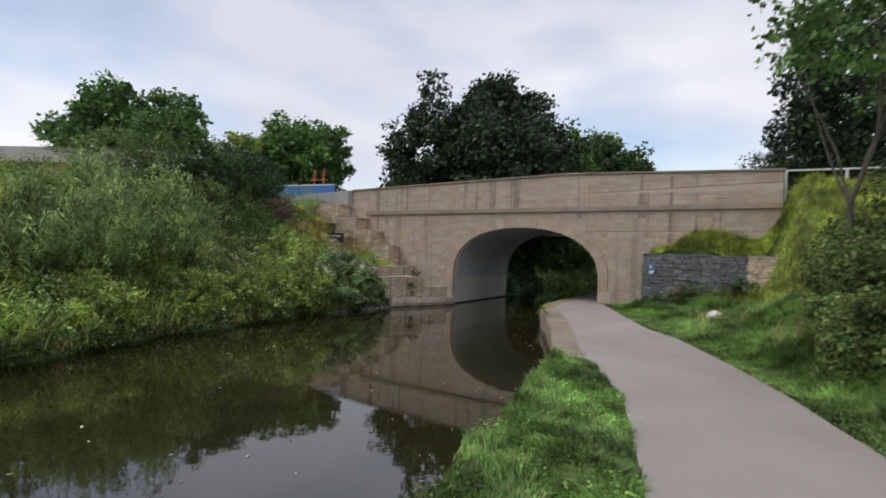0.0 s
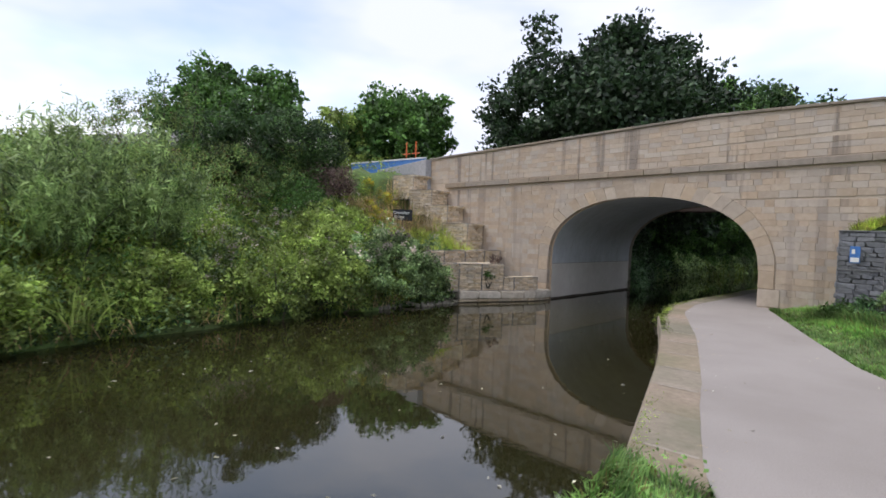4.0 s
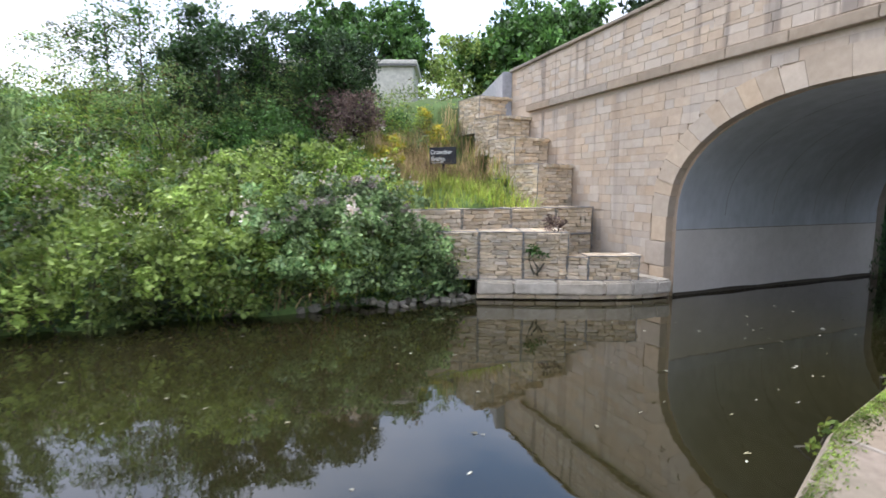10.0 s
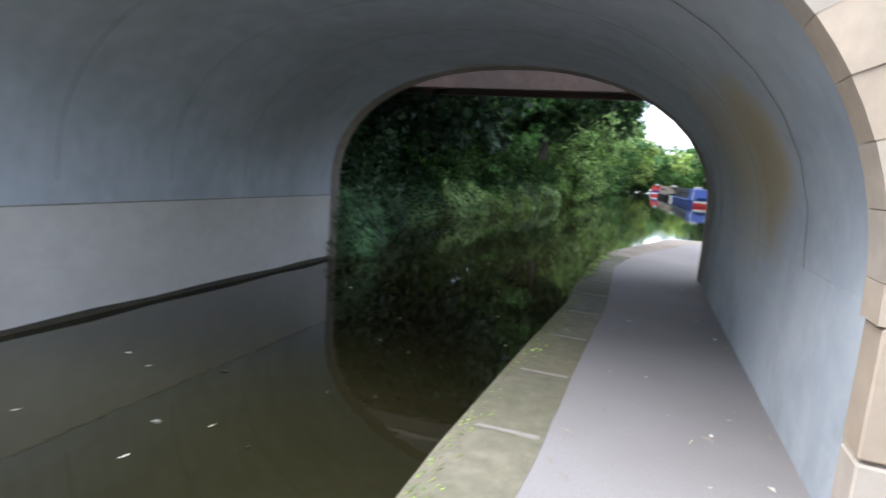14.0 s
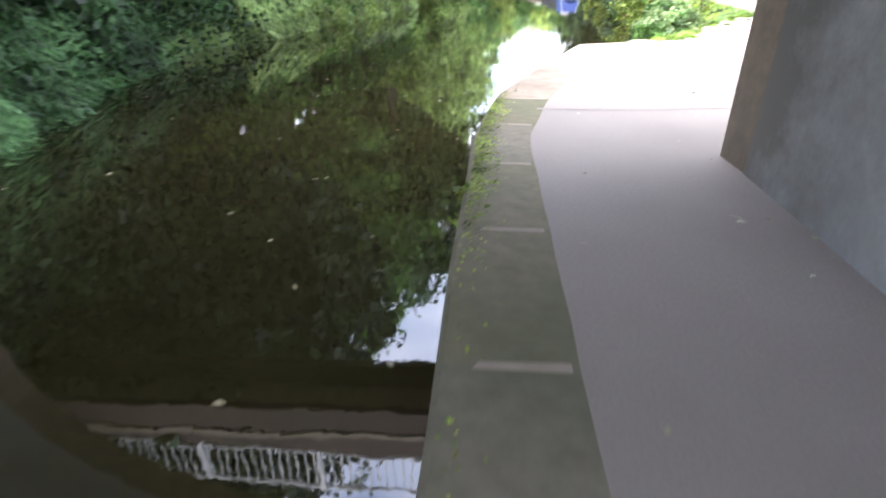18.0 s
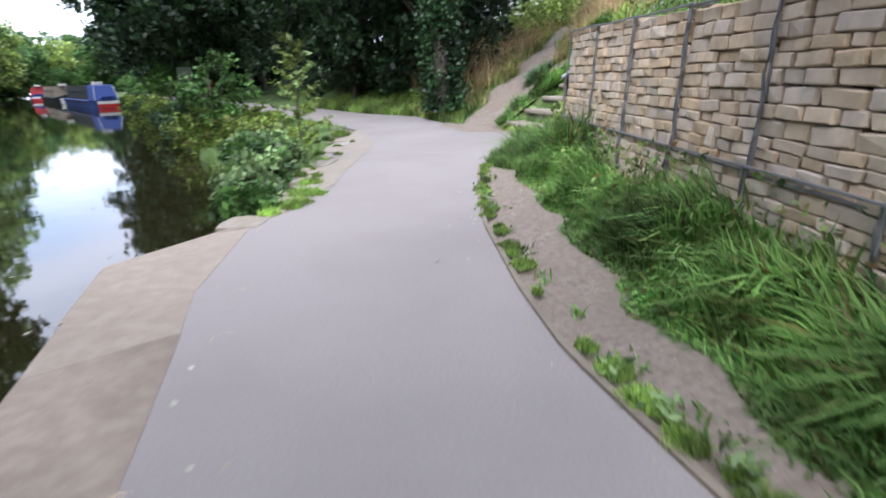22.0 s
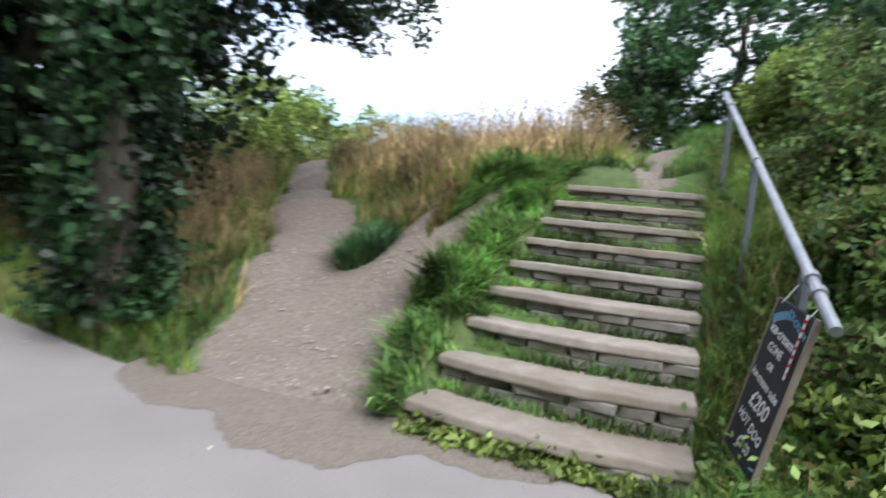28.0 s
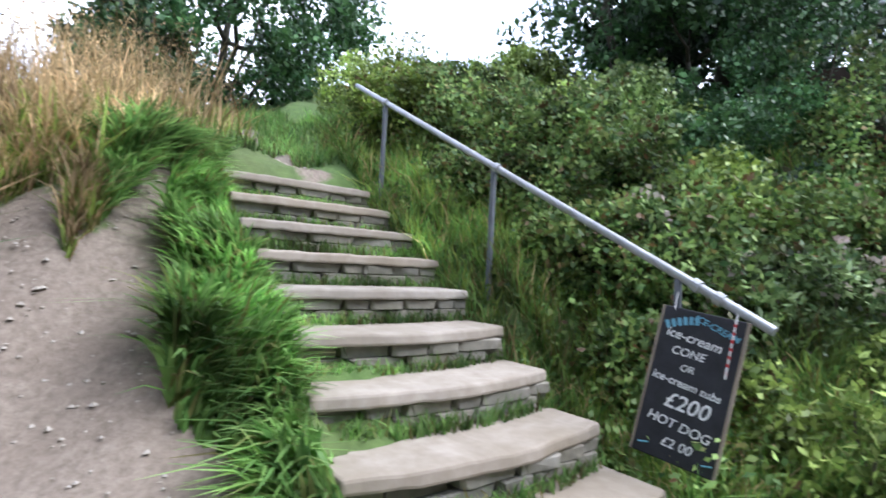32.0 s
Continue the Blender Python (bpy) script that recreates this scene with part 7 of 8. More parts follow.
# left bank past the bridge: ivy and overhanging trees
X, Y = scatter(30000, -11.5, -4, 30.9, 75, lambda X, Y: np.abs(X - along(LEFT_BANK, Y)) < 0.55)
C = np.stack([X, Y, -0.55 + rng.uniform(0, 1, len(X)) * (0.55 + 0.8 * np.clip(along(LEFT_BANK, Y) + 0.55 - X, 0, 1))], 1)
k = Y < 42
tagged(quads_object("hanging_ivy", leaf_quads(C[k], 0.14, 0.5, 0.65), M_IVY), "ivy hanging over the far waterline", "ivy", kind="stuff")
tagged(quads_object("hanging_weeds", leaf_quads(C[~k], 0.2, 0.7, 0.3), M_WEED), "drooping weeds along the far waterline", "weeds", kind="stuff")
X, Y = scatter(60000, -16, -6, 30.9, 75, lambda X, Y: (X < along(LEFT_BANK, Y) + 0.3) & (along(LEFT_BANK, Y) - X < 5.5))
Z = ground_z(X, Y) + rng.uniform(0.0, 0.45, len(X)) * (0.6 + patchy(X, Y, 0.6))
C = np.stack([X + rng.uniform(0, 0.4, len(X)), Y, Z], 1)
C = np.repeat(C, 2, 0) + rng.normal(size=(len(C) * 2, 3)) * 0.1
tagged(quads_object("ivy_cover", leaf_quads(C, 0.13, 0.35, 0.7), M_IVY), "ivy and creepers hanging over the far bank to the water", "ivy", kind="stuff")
X, Y = scatter(7000, -12, -4, 43, 80, lambda X, Y: (X < along(LEFT_BANK, Y) + 0.7) & (along(LEFT_BANK, Y) - X < 0.9))
blades(X, Y, rng.uniform(0.5, 1.5, len(X)), M_WEED, "water_reeds", "pale green reeds along the far waterline", 0.018, 0.7, np.full(len(X), -0.6))
def drooping_mounds(spots, mat, name, label, leaf=0.17, leaves=520):
    """Rounded mounds of long leaves that hang over the bank to the water: (y, radius) each."""
    C, D = [], []
    for y, r in spots:
        n = int(leaves * r / 0.7)
        u = unit_rand(n)
        u[:, 2] = np.abs(u[:, 2]) * 1.3 - 0.25
        u[:, 0] = np.where(rng.uniform(size=n) < 0.75, np.abs(u[:, 0]), u[:, 0])
        C.append(np.array((float(along(LEFT_BANK, y)) - 0.25, y, -0.35)) + u * rng.uniform(0.7, 1.05, (n, 1)) * np.array((r * 0.95, r, r * 1.25)))
        D.append(u)
    C, D = np.concatenate(C), np.concatenate(D)
    n = len(C)
    way = D * np.array((0.7, 0.7, 0.2)) + rng.normal(size=(n, 3)) * 0.18 + np.array((0.1, 0, -0.75))
    way /= np.linalg.norm(way, axis=1, keepdims=True)
    side = np.cross(way, D + rng.normal(size=(n, 3)) * 0.3)
    side /= np.linalg.norm(side, axis=1, keepdims=True) + 1e-9
    L = (leaf * rng.uniform(0.6, 1.4, n))[:, None]
    V = np.stack([C - way * L * 0.4, C + side * L * 0.10, C + way * L * 0.6, C - side * L * 0.10], 1).reshape(-1, 3)
    V[:, 2] = np.maximum(V[:, 2], WATER + 0.015)
    return tagged(quads_object(name, V, mat), label, "weeds", kind="stuff")


drooping_mounds([(y, float(rng.uniform(0.55, 1.0))) for y in np.arange(42.0, 74, 0.75)], M_WILLOW, "drooping_mounds", "pale green mounds of long leaves drooping to the water", 0.24, 700)
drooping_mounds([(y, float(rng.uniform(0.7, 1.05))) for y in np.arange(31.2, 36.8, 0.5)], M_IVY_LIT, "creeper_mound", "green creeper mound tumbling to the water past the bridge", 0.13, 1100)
# Trees at x -15 and -17 are added behind to block sky light.
OVER = "trees overhanging the canal"
# Dark, plain and sunlit leaf greens along the bank paint in canopy shade and sun.
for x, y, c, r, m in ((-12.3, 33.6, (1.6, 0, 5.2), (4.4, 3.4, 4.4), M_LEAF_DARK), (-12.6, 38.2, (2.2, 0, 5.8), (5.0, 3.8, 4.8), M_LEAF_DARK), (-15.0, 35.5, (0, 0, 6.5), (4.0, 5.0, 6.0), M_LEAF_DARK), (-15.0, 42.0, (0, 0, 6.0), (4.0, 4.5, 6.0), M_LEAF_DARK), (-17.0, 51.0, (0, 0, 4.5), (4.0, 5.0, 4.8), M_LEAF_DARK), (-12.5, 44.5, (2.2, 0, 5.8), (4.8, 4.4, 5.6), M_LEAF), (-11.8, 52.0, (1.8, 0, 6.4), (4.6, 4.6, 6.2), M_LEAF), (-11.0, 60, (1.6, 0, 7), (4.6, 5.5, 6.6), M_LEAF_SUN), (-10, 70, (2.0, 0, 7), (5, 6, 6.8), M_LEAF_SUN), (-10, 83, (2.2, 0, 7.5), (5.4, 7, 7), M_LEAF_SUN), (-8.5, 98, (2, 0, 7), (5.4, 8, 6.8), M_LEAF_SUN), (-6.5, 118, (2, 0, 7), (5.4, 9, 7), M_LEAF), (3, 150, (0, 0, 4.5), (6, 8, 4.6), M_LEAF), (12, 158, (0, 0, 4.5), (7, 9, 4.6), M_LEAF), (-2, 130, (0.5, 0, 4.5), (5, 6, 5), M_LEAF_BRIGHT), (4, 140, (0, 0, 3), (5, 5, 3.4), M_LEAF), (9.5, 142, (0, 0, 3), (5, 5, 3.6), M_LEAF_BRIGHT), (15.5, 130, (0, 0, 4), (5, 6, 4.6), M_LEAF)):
    tree((x, y, 1.0), 9, c, r, m, "overhanging ivy-hung tree on the far bank, back row added to screen sky", 0.22, 350 if y < 60 else 170, 0.85 if y < 60 else 1.2, 64, 0.23 if y < 60 else 0.38, OVER, name="bank_tree", limbs=6, fill=0.35)
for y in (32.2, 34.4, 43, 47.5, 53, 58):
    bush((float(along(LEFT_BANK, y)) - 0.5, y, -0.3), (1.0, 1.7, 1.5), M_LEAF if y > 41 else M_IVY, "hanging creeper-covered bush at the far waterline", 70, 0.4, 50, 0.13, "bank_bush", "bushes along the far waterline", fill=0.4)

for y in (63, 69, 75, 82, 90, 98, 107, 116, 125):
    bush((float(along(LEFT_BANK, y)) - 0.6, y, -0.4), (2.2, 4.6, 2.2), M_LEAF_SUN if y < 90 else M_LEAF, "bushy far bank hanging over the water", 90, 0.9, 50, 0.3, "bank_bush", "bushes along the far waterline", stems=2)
for x, y in ((-3, 134), (2, 136), (7, 137), (12, 136), (17, 134)):
    bush((x, y, -0.4), (3.6, 3.0, 2.6), M_LEAF, "dense bushes closing the view along the canal", 110, 1.0, 50, 0.36, "far_bush", "bushes at the canal bend", stems=2)
for y in (84, 100, 112, 124):
    bush((float(along(RIGHT_BANK, y)) + 4.5, y, -0.2), (2.2, 5.0, 1.6), M_LEAF, "hedge along the moorings", 80, 0.9, 50, 0.3, "mooring_hedge", "hedge along the moorings", stems=2)

# right side past the steps: the dark trees along the path
SIDE = "dark trees beside the path"
t = tree((6.85, 42.75, 0.15), 9, (1.2, 1.4, 7.6), (4.4, 4.2, 2.6), M_LEAF_DARK, "tall ivy-clad tree with a pale leaning trunk", 0.2, 230, 0.7, 70, 0.14, SIDE, lean=(-0.25, 0.1), limbs=9)
Z = 0.1 + 5.2 * rng.uniform(0, 1, 12000) ** 1.2
C = np.stack([rng.normal(0, 0.25, 12000) - 0.06 * Z, rng.normal(0, 0.25, 12000) - 0.01 * Z, Z], 1)
quads_object("ivy", leaf_quads(C, 0.11, 0.3, 0.7), M_IVY, t)
C, P = clumps((2.6, -0.85, 4.32), (2.3, 1.3, 0.75), 84, 0.32, 55, 0.2)
quads_object("crown", leaf_quads(C, 0.115, 0.2, 0.55), M_LEAF_DARK, t)
part("limb", limb_bm(bmesh.new(), wander((0, 0.1, 3.6), (3.4, -0.9, 4.5), 5, 0.12), 0.06, 0.015, 6), M_BARK, t, smooth=True)
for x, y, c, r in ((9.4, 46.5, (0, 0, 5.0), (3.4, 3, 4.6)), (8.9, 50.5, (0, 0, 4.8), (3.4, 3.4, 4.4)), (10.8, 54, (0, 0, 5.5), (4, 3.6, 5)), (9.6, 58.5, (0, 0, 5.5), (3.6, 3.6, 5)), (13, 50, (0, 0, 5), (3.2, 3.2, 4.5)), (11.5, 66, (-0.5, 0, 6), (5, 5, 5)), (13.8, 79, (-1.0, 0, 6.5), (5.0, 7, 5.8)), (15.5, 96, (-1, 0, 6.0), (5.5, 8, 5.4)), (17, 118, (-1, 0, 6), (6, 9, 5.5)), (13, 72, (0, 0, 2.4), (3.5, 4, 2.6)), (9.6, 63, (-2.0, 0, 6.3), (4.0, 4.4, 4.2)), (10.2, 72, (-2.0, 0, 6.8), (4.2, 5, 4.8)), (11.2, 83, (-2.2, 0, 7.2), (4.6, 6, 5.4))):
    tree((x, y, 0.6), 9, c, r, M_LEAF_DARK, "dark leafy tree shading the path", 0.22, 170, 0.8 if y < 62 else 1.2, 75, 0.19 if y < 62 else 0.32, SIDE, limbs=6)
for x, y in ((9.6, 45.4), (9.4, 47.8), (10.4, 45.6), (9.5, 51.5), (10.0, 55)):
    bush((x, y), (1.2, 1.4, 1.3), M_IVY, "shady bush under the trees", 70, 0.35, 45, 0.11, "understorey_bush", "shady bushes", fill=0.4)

for y in np.arange(46.5, 74, 2.6):
    bush((float(along(RIGHT_BANK, y)) + 0.25, float(y), -0.45), (0.6, 1.5, 0.55), M_LEAF_MID if int(y) % 2 else M_WEED, "dark bank weeds overhanging the canal beside the path", 50, 0.3, 40, 0.11, "canal_bush", "weeds along the path bank", stems=2)
# reeds and sapling at the corner by the water
for x, y, r, m in ((-0.62, 36.95, (0.25, 0.35, 0.30), M_LEAF), (-0.35, 37.6, (0.36, 0.5, 0.42), M_BALSAM), (-0.05, 38.2, (0.36, 0.5, 0.46), M_LEAF), (0.25, 38.75, (0.42, 0.5, 0.48), M_BALSAM), (0.62, 39.45, (0.42, 0.6, 0.44), M_LEAF), (0.95, 40.2, (0.5, 0.7, 0.46), M_WEED),
                   (1.45, 41.3, (0.5, 0.9, 0.45), M_WEED), (2.0, 43.3, (0.6, 1.1, 0.4), M_WEED), (2.9, 45.5, (0.8, 1.3, 0.5), M_WEED), (0.75, 38.95, (0.28, 0.3, 0.36), M_BALSAM)):
    bush((x, y, -0.35), r, m, "leafy waterside weeds at the path edge", 80, 0.16, 44, 0.075, "waterside_bush", "weeds by the water", 0.6, fill=0.2)
t = thing("ash_sapling", (0.98, 39.0, -0.15), "young ash sapling with pale feathery leaves", "sapling")
part("stem", limb_bm(bmesh.new(), wander((0, 0, 0), (0.05, 0, 1.75), 4, 0.04), 0.018, 0.006, 6), M_BARK, t)
for i in range(26):
    z = 0.35 + 0.056 * i
    a = i * 2.4
    l = 0.44 * (1.1 - i / 36)
    tip = (math.cos(a) * l, math.sin(a) * l, z + 0.14)
    part("leaf_stalk", tube_bm((0.03, 0, z), tip, 0.004, n=4), M_BARK, t)
    C = np.array([[0.03 + (tip[0] - 0.03) * f, tip[1] * f, z + 0.14 * f] for f in np.linspace(0.25, 1, 9)])
    C = np.repeat(C, 2, 0) + rng.normal(size=(18, 3)) * 0.022
    tagged(quads_object("leaflet", leaf_quads(C, 0.125, 0.1, 0.5, 0.4), M_LEAF_BRIGHT if i % 3 else M_WILLOW, t), kind="stuff")
X, Y = scatter(9000, 0.0, 6.0, 37.5, 62, lambda X, Y: (X > along(RIGHT_BANK, Y) - 0.2) & (dl(X, Y) > np.where(Y < 44, 1.15, 0.5)))
blades(X, Y, rng.uniform(0.15, 0.4, len(X)), M_WEED, "edge_grass", "rough grass between path and canal", 0.010, 0.7)

X, Y = scatter(26000, -2, 6, 29.6, 36.5, lambda X, Y: (seg_dist(X, Y, GABION_A, GABION_B)[1] > 0) & (seg_dist(X, Y, GABION_A, GABION_B)[0] > 0.75) & (seg_dist(X, Y, GABION_A, GABION_B)[0] < 3.5) & (Y > 30.6 - 0.1 * X))
blades(X, Y, rng.uniform(0.12, 0.45, len(X)), M_GRASS, "wall_top_grass", "rough grass above the stone baskets", 0.010, 0.8)
# straws, twigs and fallen leaves on the path
Y = rng.uniform(1, 44, 420)
side = rng.uniform(size=420) < 0.5
X = np.where(side, along(PATH_R, Y) - np.abs(rng.normal(0, 0.28, 420)) - 0.03, along(PATH_L, Y) + np.abs(rng.normal(0, 0.25, 420)) + 0.03)
C = np.stack([X, Y, np.full(420, 0.006)], 1)
straw = quads_object("path_straws", leaf_quads(C[:240], 0.11, 0, 0.05, 0.97), M_GRASS_DRY)
tagged(straw, "pale straws and twigs lying on the tarmac", "litter", kind="stuff")
fallen = quads_object("fallen_leaves", leaf_quads(C[240:], 0.04, 0, 0.55, 0.95), M_DEBRIS)
tagged(fallen, "fallen leaves along the path edges", "leaves", kind="stuff")
# brambles above the handrail
BR = "bramble thickets beside the handrail"
# Brighter leaf greens among these paint in the light on the bramble tops.
for x, y, r, m in ((6.1, 36.2, (0.9, 0.8, 0.75), M_BRAMBLE), (7.2, 35.9, (1.0, 0.9, 0.9), M_BRAMBLE), (8.3, 35.7, (1.1, 0.9, 0.62), M_BRAMBLE), (9.6, 35.4, (1.2, 0.9, 0.5), M_BRAMBLE), (6.4, 34.8, (1.1, 0.9, 0.9), M_IVY_LIT), (7.8, 34.4, (1.3, 1.0, 0.6), M_LEAF_BRIGHT), (7.0, 35.2, (0.5, 0.4, 1.0), M_WILLOW), (8.9, 34.7, (0.9, 0.7, 0.6), M_LEAF_BRIGHT), (5.9, 35.7, (0.45, 0.4, 0.8), M_LEAF_BRIGHT), (5.2, 35.2, (0.8, 0.8, 0.7), M_BRAMBLE),
                (4.6, 33.6, (1.2, 1.1, 1.0), M_BRAMBLE), (3.4, 32.2, (1.2, 1.1, 0.9), M_LEAF), (9.8, 36.1, (0.6, 0.5, 0.5), M_WEED), (11.2, 35.0, (1.3, 1.0, 0.5), M_LEAF_BRIGHT), (8.0, 36.5, (0.6, 0.4, 0.4), M_BRAMBLE), (5.6, 33.2, (1.2, 1.1, 1.5), M_IVY_LIT), (6.9, 36.65, (0.5, 0.35, 0.4), M_BRAMBLE), (5.9, 37.0, (0.5, 0.35, 0.35), M_BRAMBLE)):
    bush((x, y), r, m, "bramble thicket with glossy leaves above the handrail", 130, 0.24, 70, 0.055, "bramble_bush", BR, 0.6)
for x, y in ((4.3, 36.9), (4.9, 37.2), (4.6, 36.2), (5.4, 37.15)):
    bush((x, y), (0.4, 0.4, 0.32), M_LEAF_BRIGHT, "nettles and weeds at the bank foot", 30, 0.16, 34, 0.06, "nettle_clump", "nettles at the bank foot")
for x, y in ((5.5, 36.4), (6.35, 36.35), (5.0, 35.9)):
    bush((x, y), (0.42, 0.38, 0.55), M_BALSAM, "tall balsam with pink flowers among the brambles", 46, 0.18, 36, 0.075, "balsam_clump", "balsam among the brambles", 0.35, flowers=(M_PINK, 9))
X, Y = scatter(30000, 2.2, 5.75, 35.8, 38.3, lambda X, Y: (dr(X, Y) > 0.03) & ~soil_at(X, Y))
blades(X, Y, rng.uniform(0.06, 0.24, len(X)), M_GRASS, "bank_foot_grass", "grass at the bank foot before the steps", 0.008, 0.8)
# top of the steps and the meadow edge
X, Y = scatter(42000, 9.0, 19, 33.2, 39.7, lambda X, Y: ~soil_at(X, Y, -0.04) & (Y > 38.0 - 0.256 * (X - 5.6) - 0.6 * (X > 10)) & ((X > 9.75) | (Y > 38.75)))
blades(X, Y, (0.10 + 0.25 * patchy(X, Y, 2.0)) * rng.uniform(0.5, 1.4, len(X)), M_GRASS, "step_top_grass", "grass round the head of the steps", 0.008, 0.8)
X, Y = scatter(16000, 0.3, 6.0, 39.6, 60, lambda X, Y: (dl(X, Y) > np.where(Y < 43, 1.05, 0.03)) & (dl(X, Y) < 1.4))
blades(X, Y, rng.uniform(0.05, 0.2, len(X)), M_GRASS, "canal_side_grass", "short grass along the canal side of the path", 0.008, 0.8)
# The lit creeper green lightens these crowns: bright haze put into their colour.
tree((7.9, 33.7, float(ground_z(7.9, 33.7))), 5, (0, 0, 2.7), (1.5, 1.2, 1.9), M_IVY_LIT, "slim leafy tree rising above the bramble bank", 0.08, 130, 0.36, 60, 0.09, "meadow trees", limbs=6)
tree((6.9, 33.2, float(ground_z(6.9, 33.2))), 4, (0, 0, 1.3), (1.5, 1.2, 1.6), M_IVY_LIT, "leafy young tree rising out of the brambles", 0.07, 90, 0.34, 60, 0.09, "meadow trees", limbs=5)
tree((18.6, 33.9, 2.6), 8, (0, 0, 4.6), (4.4, 3.8, 3.7), M_IVY_LIT, "rounded dark tree at the top of the steps", 0.2, 310, 0.62, 105, 0.135, "meadow trees", limbs=8)
tree((17.0, 36.6, 2.4), 6, (0, 0, 2.2), (1.8, 1.6, 1.8), M_LEAF_MID, "low leafy tree at the top of the steps", 0.1, 110, 0.5, 60, 0.13, "meadow trees")
for x, y, r in ((17, 46, (2.5, 2, 1.5)), (20, 49, (3, 2.5, 2.0)), (16, 51, (2.5, 2.5, 2.2)), (24, 45, (3, 3, 1.6)), (27, 52, (4, 4, 3))):
    bush((x, y), r, M_LEAF_BRIGHT, "bright scrub at the meadow edge", 120, 0.5, 60, 0.14, "scrub_bush", "meadow scrub", fill=0.5)

# distance: wooded skyline all round
n = 160
a = rng.uniform(0, 2 * math.pi, n)
R = rng.uniform(75, 150, n)
P = np.stack([R * np.cos(a), 35 + R * np.sin(a), np.full(n, 3.5)], 1)
P = P[(np.abs(P[:, 0] + 4) > 16) | (P[:, 1] < 0)]
C = np.repeat(P, 330, 0)
u = unit_rand(len(C)) * (rng.uniform(0.5, 1, (len(C), 1)) ** 0.5)
C = C + u * np.array((9, 9, 4.5))
far = quads_object("far_woods", leaf_quads(C[::2], 1.4, 0, 0.7), M_LEAF)
tagged(far, "distant woods along the skyline", "woods", kind="stuff")

# leaves and scum afloat
X, Y = scatter(480, -10, -1, 2, 45, lambda X, Y: (X > along(LEFT_BANK, Y) + 0.5) & (X < along(RIGHT_BANK, Y) - 0.08))
C = np.stack([X, Y, np.full(len(X), WATER + 0.004)], 1)
tagged(quads_object("floating_leaves", leaf_quads(C, 0.06, 0, 0.4, 0.97) , M_DEBRIS), "small leaves and seeds afloat on the canal", "leaves", kind="stuff")

# ---- kerb stones and bridge stones ----
def kerb_stones():
    run = thing("kerb", (0, 0, 0), "row of worn stone kerb blocks along the canal edge", "kerb")
    tagged(run, kind="structure")
    y = 11.25
    first = 0.51
    while y < 34.9:
        l = min(first or 0.945, 35.0 - y)
        first = 0.0
        ya, yb = y + 0.001, y + l - 0.001
        V, F = [], []
        n = 4
        for i in range(n + 1):
            yy = ya + (yb - ya) * i / n
            xo, xi = along(KERB_OUT, yy) - 0.03, along(KERB_IN, yy) + 0.026 + 0.003 * math.sin(yy * 9.0)
            e = 0.004 if i in (0, n) else 0.0
            V += [(xo, yy, -0.32), (xo, yy, -0.025), (xo + 0.025, yy, 0.012 - e), (xi, yy, 0.003), (xi, yy, -0.1)]
        for i in range(n):
            F += [(i * 5 + j, i * 5 + j + 1, i * 5 + 6 + j, i * 5 + 5 + j) for j in range(4)]
        F += [(4, 3, 2, 1, 0), tuple(n * 5 + j for j in range(5))]
        mesh_object("kerb_stone", V, [f[::-1] for f in F], M_KERB if y < 22.5 else (M_KERB_MOSS_SHADE if y < 31 else (M_KERB_MID if y < 33.9 else M_KERB_PALE)), run)
        yj = y + l
        xo, xi = along(KERB_OUT, yj) - 0.02, along(KERB_IN, yj)
        if yj < 32.8 and rnd.random() < 0.9:
            mesh_object("mortar_joint", [(xo + 0.1, yj - 0.018, 0.0125), (xi, yj - 0.02, 0.006), (xi, yj + 0.024, 0.006), (xo + 0.12, yj + 0.014, 0.0125)], [(0, 1, 2, 3)], M_KERB_JOINT, run)
        y += l
    for ring in ([(-2.36, 35.0), (-1.66, 35.0), (-0.92, 36.11), (-1.2, 36.17), (-2.02, 35.87)], [(-1.19, 36.175), (-0.96, 36.15), (-0.42, 36.42)]):
        k = len(ring)
        mesh_object("kerb_stone", [(x, y, 0.0035) for x, y in ring] + [(x, y, -0.9) for x, y in ring], [tuple(range(k))] + [(i, k + i, k + (i + 1) % k, (i + 1) % k) for i in range(k)], M_KERB_PALE, run)


kerb_stones()


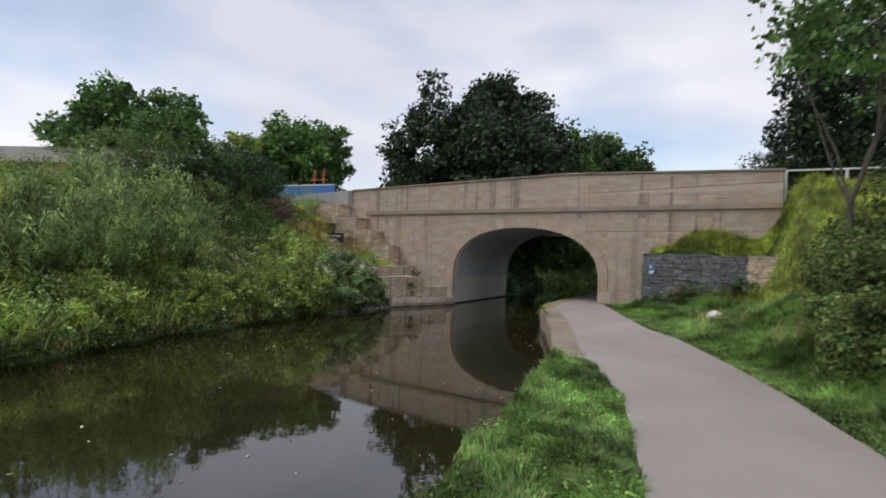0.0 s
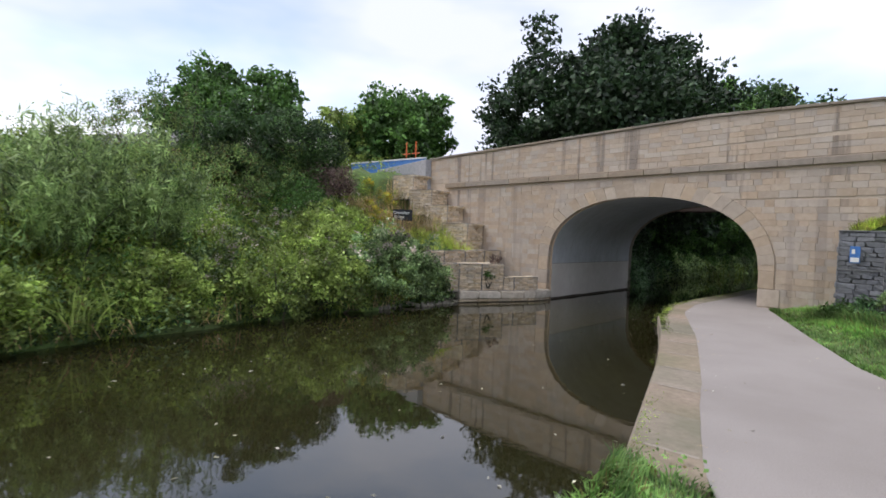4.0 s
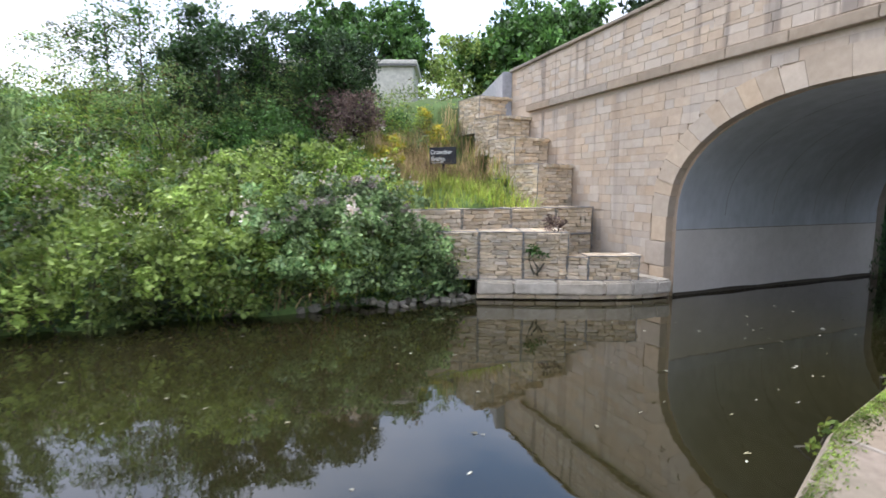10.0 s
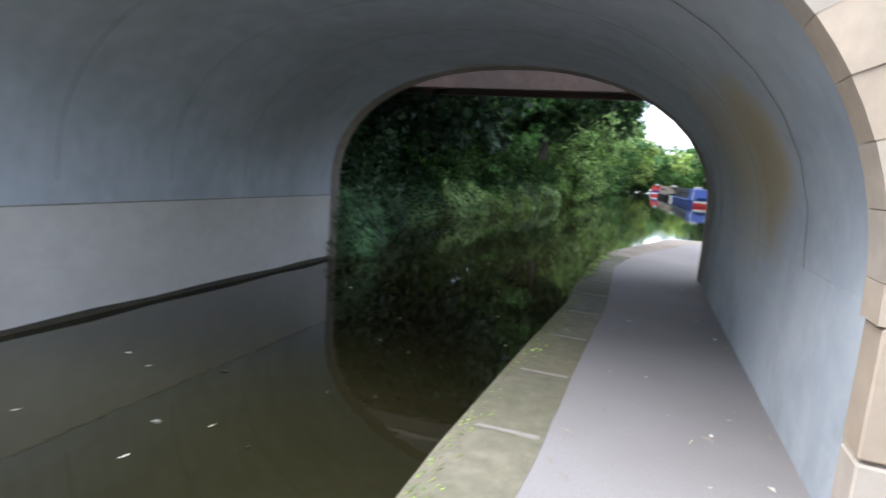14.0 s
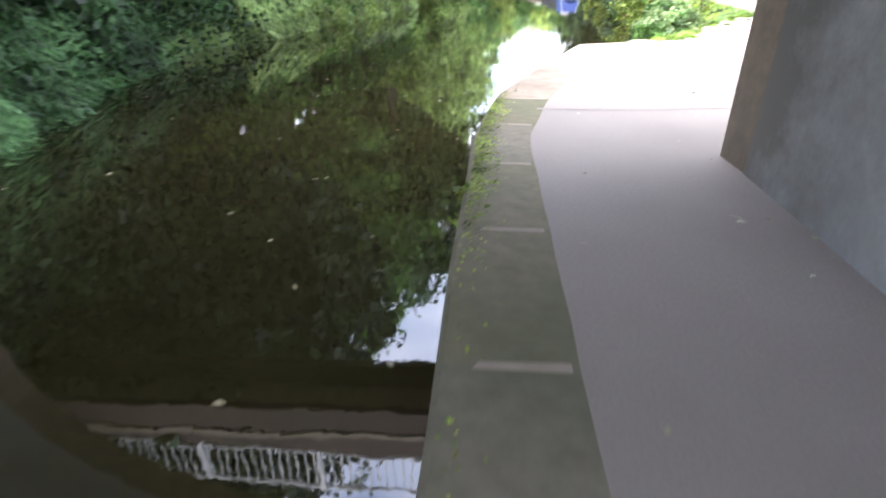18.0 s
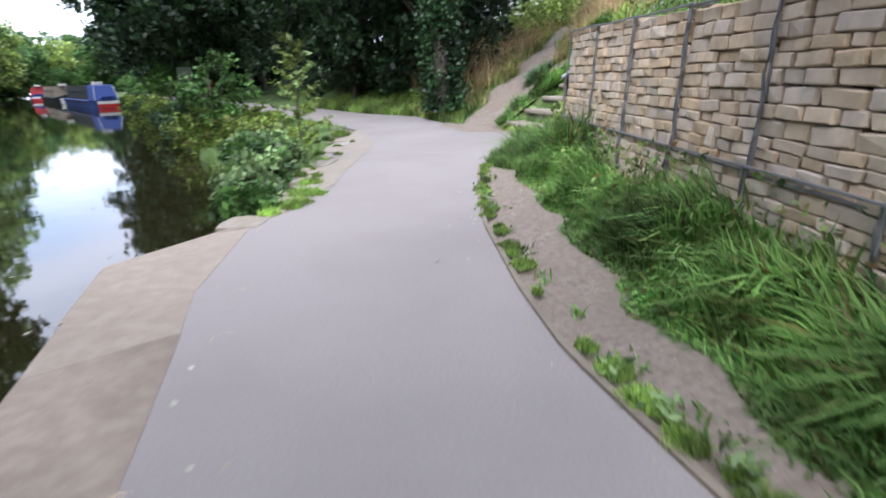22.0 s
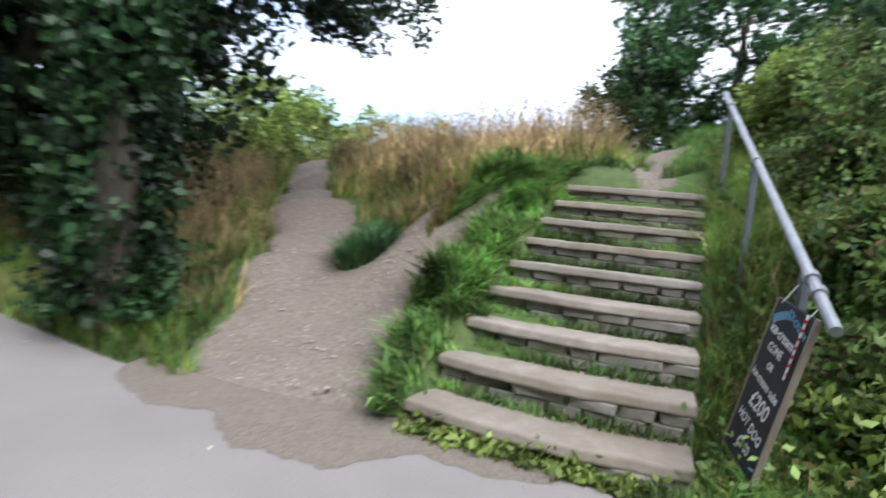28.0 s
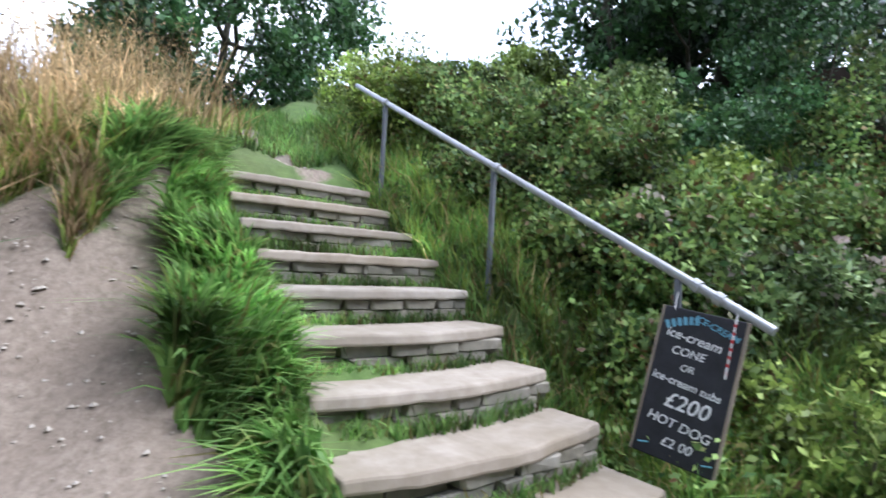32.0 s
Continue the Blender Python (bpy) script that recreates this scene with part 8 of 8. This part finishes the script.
def face_stones():
    """Coursed stones over the bridge face; those round the arch are parts, the rest is one mesh."""
    unit = [stone_mesh("stone", M_STONE, 40 + i, 0.009, 0.02) for i in range(4)]
    rest_V, rest_F = [], []
    cx, hw, sp, rise = ARCH_FRONT
    count = 0
    z = -0.5
    rows_ = []
    while z < 5.2:
        h = rnd.uniform(0.13, 0.19)
        rows_.append((z, h))
        z += h
    for z, h in rows_:
        zm = z + h / 2
        spans = []
        if zm < sp:
            spans = [(-15.0, cx - hw - 0.4), (cx + hw + 0.4, 3.4)]
        elif zm < sp + rise + 0.36:
            u = ((zm - sp) / (rise + 0.36))
            half = (hw + 0.36) * max(0.0, 1 - u ** (2 / 0.9)) ** (0.9 / 2) + 0.03
            spans = [(-15.0, cx - half), (cx + half, 3.4)]
        else:
            spans = [(-15.0, 3.4)]
        for a, b in spans:
            x = a
            while x < b - 0.05:
                l = min(rnd.uniform(0.2, 0.5), b - x)
                if b - x - l < 0.12:
                    l = b - x
                xm = x + l / 2
                slope = 0.0150 if zm < 4.2 else 0.043
                zz = zm + slope * (xm + 5) * (1 if zm > 2.8 else 0)
                st, top = string_z(xm), parapet_z(xm) - 0.04
                ok = zz + h / 2 < st + 0.03 or (zz - h / 2 > st + 0.15 and zz + h / 2 < top + 0.03)
                if ok and not (xm < -11.0 and zm < 1.0) and not (xm > 0 and zm < 1.5):
                    y0 = FACE - rnd.uniform(0.0, 0.007)
                    if -12.5 < xm < -0.8 and 0.0 < zm < 3.4 and count < 300:
                        piece("stone", unit, wall_south, (xm, y0 + 0.05, zz), (l - 0.004, 0.11, h - 0.004))
                        count += 1
                    else:
                        k = len(rest_V)
                        p, q, r, s = x + 0.002, x + l - 0.002, zz - h / 2 + 0.002, zz + h / 2 - 0.002
                        e = 0.005
                        rest_V += [(p, y0 + e, r), (q, y0 + e, r), (q, y0 + e, s), (p, y0 + e, s), (p + e, y0, r + e), (q - e, y0, r + e), (q - e, y0, s - e), (p + e, y0, s - e)]
                        rest_F += [(k + 4, k + 5, k + 6, k + 7), (k, k + 1, k + 5, k + 4), (k + 1, k + 2, k + 6, k + 5), (k + 2, k + 3, k + 7, k + 6), (k + 3, k, k + 4, k + 7)]
                x += l
    ob = mesh_object("stonework", rest_V, rest_F, M_STONE_REST, wall_south)
    tagged(ob, "", "", "", "stuff")


face_stones()

# the face stands a little askew to the canal
wall_south.matrix_world = Matrix.Translation((-9, FACE, 0)) @ pose(0, 0, 0, 0, 0, -5.0) @ Matrix.Translation((9, -FACE, 0))
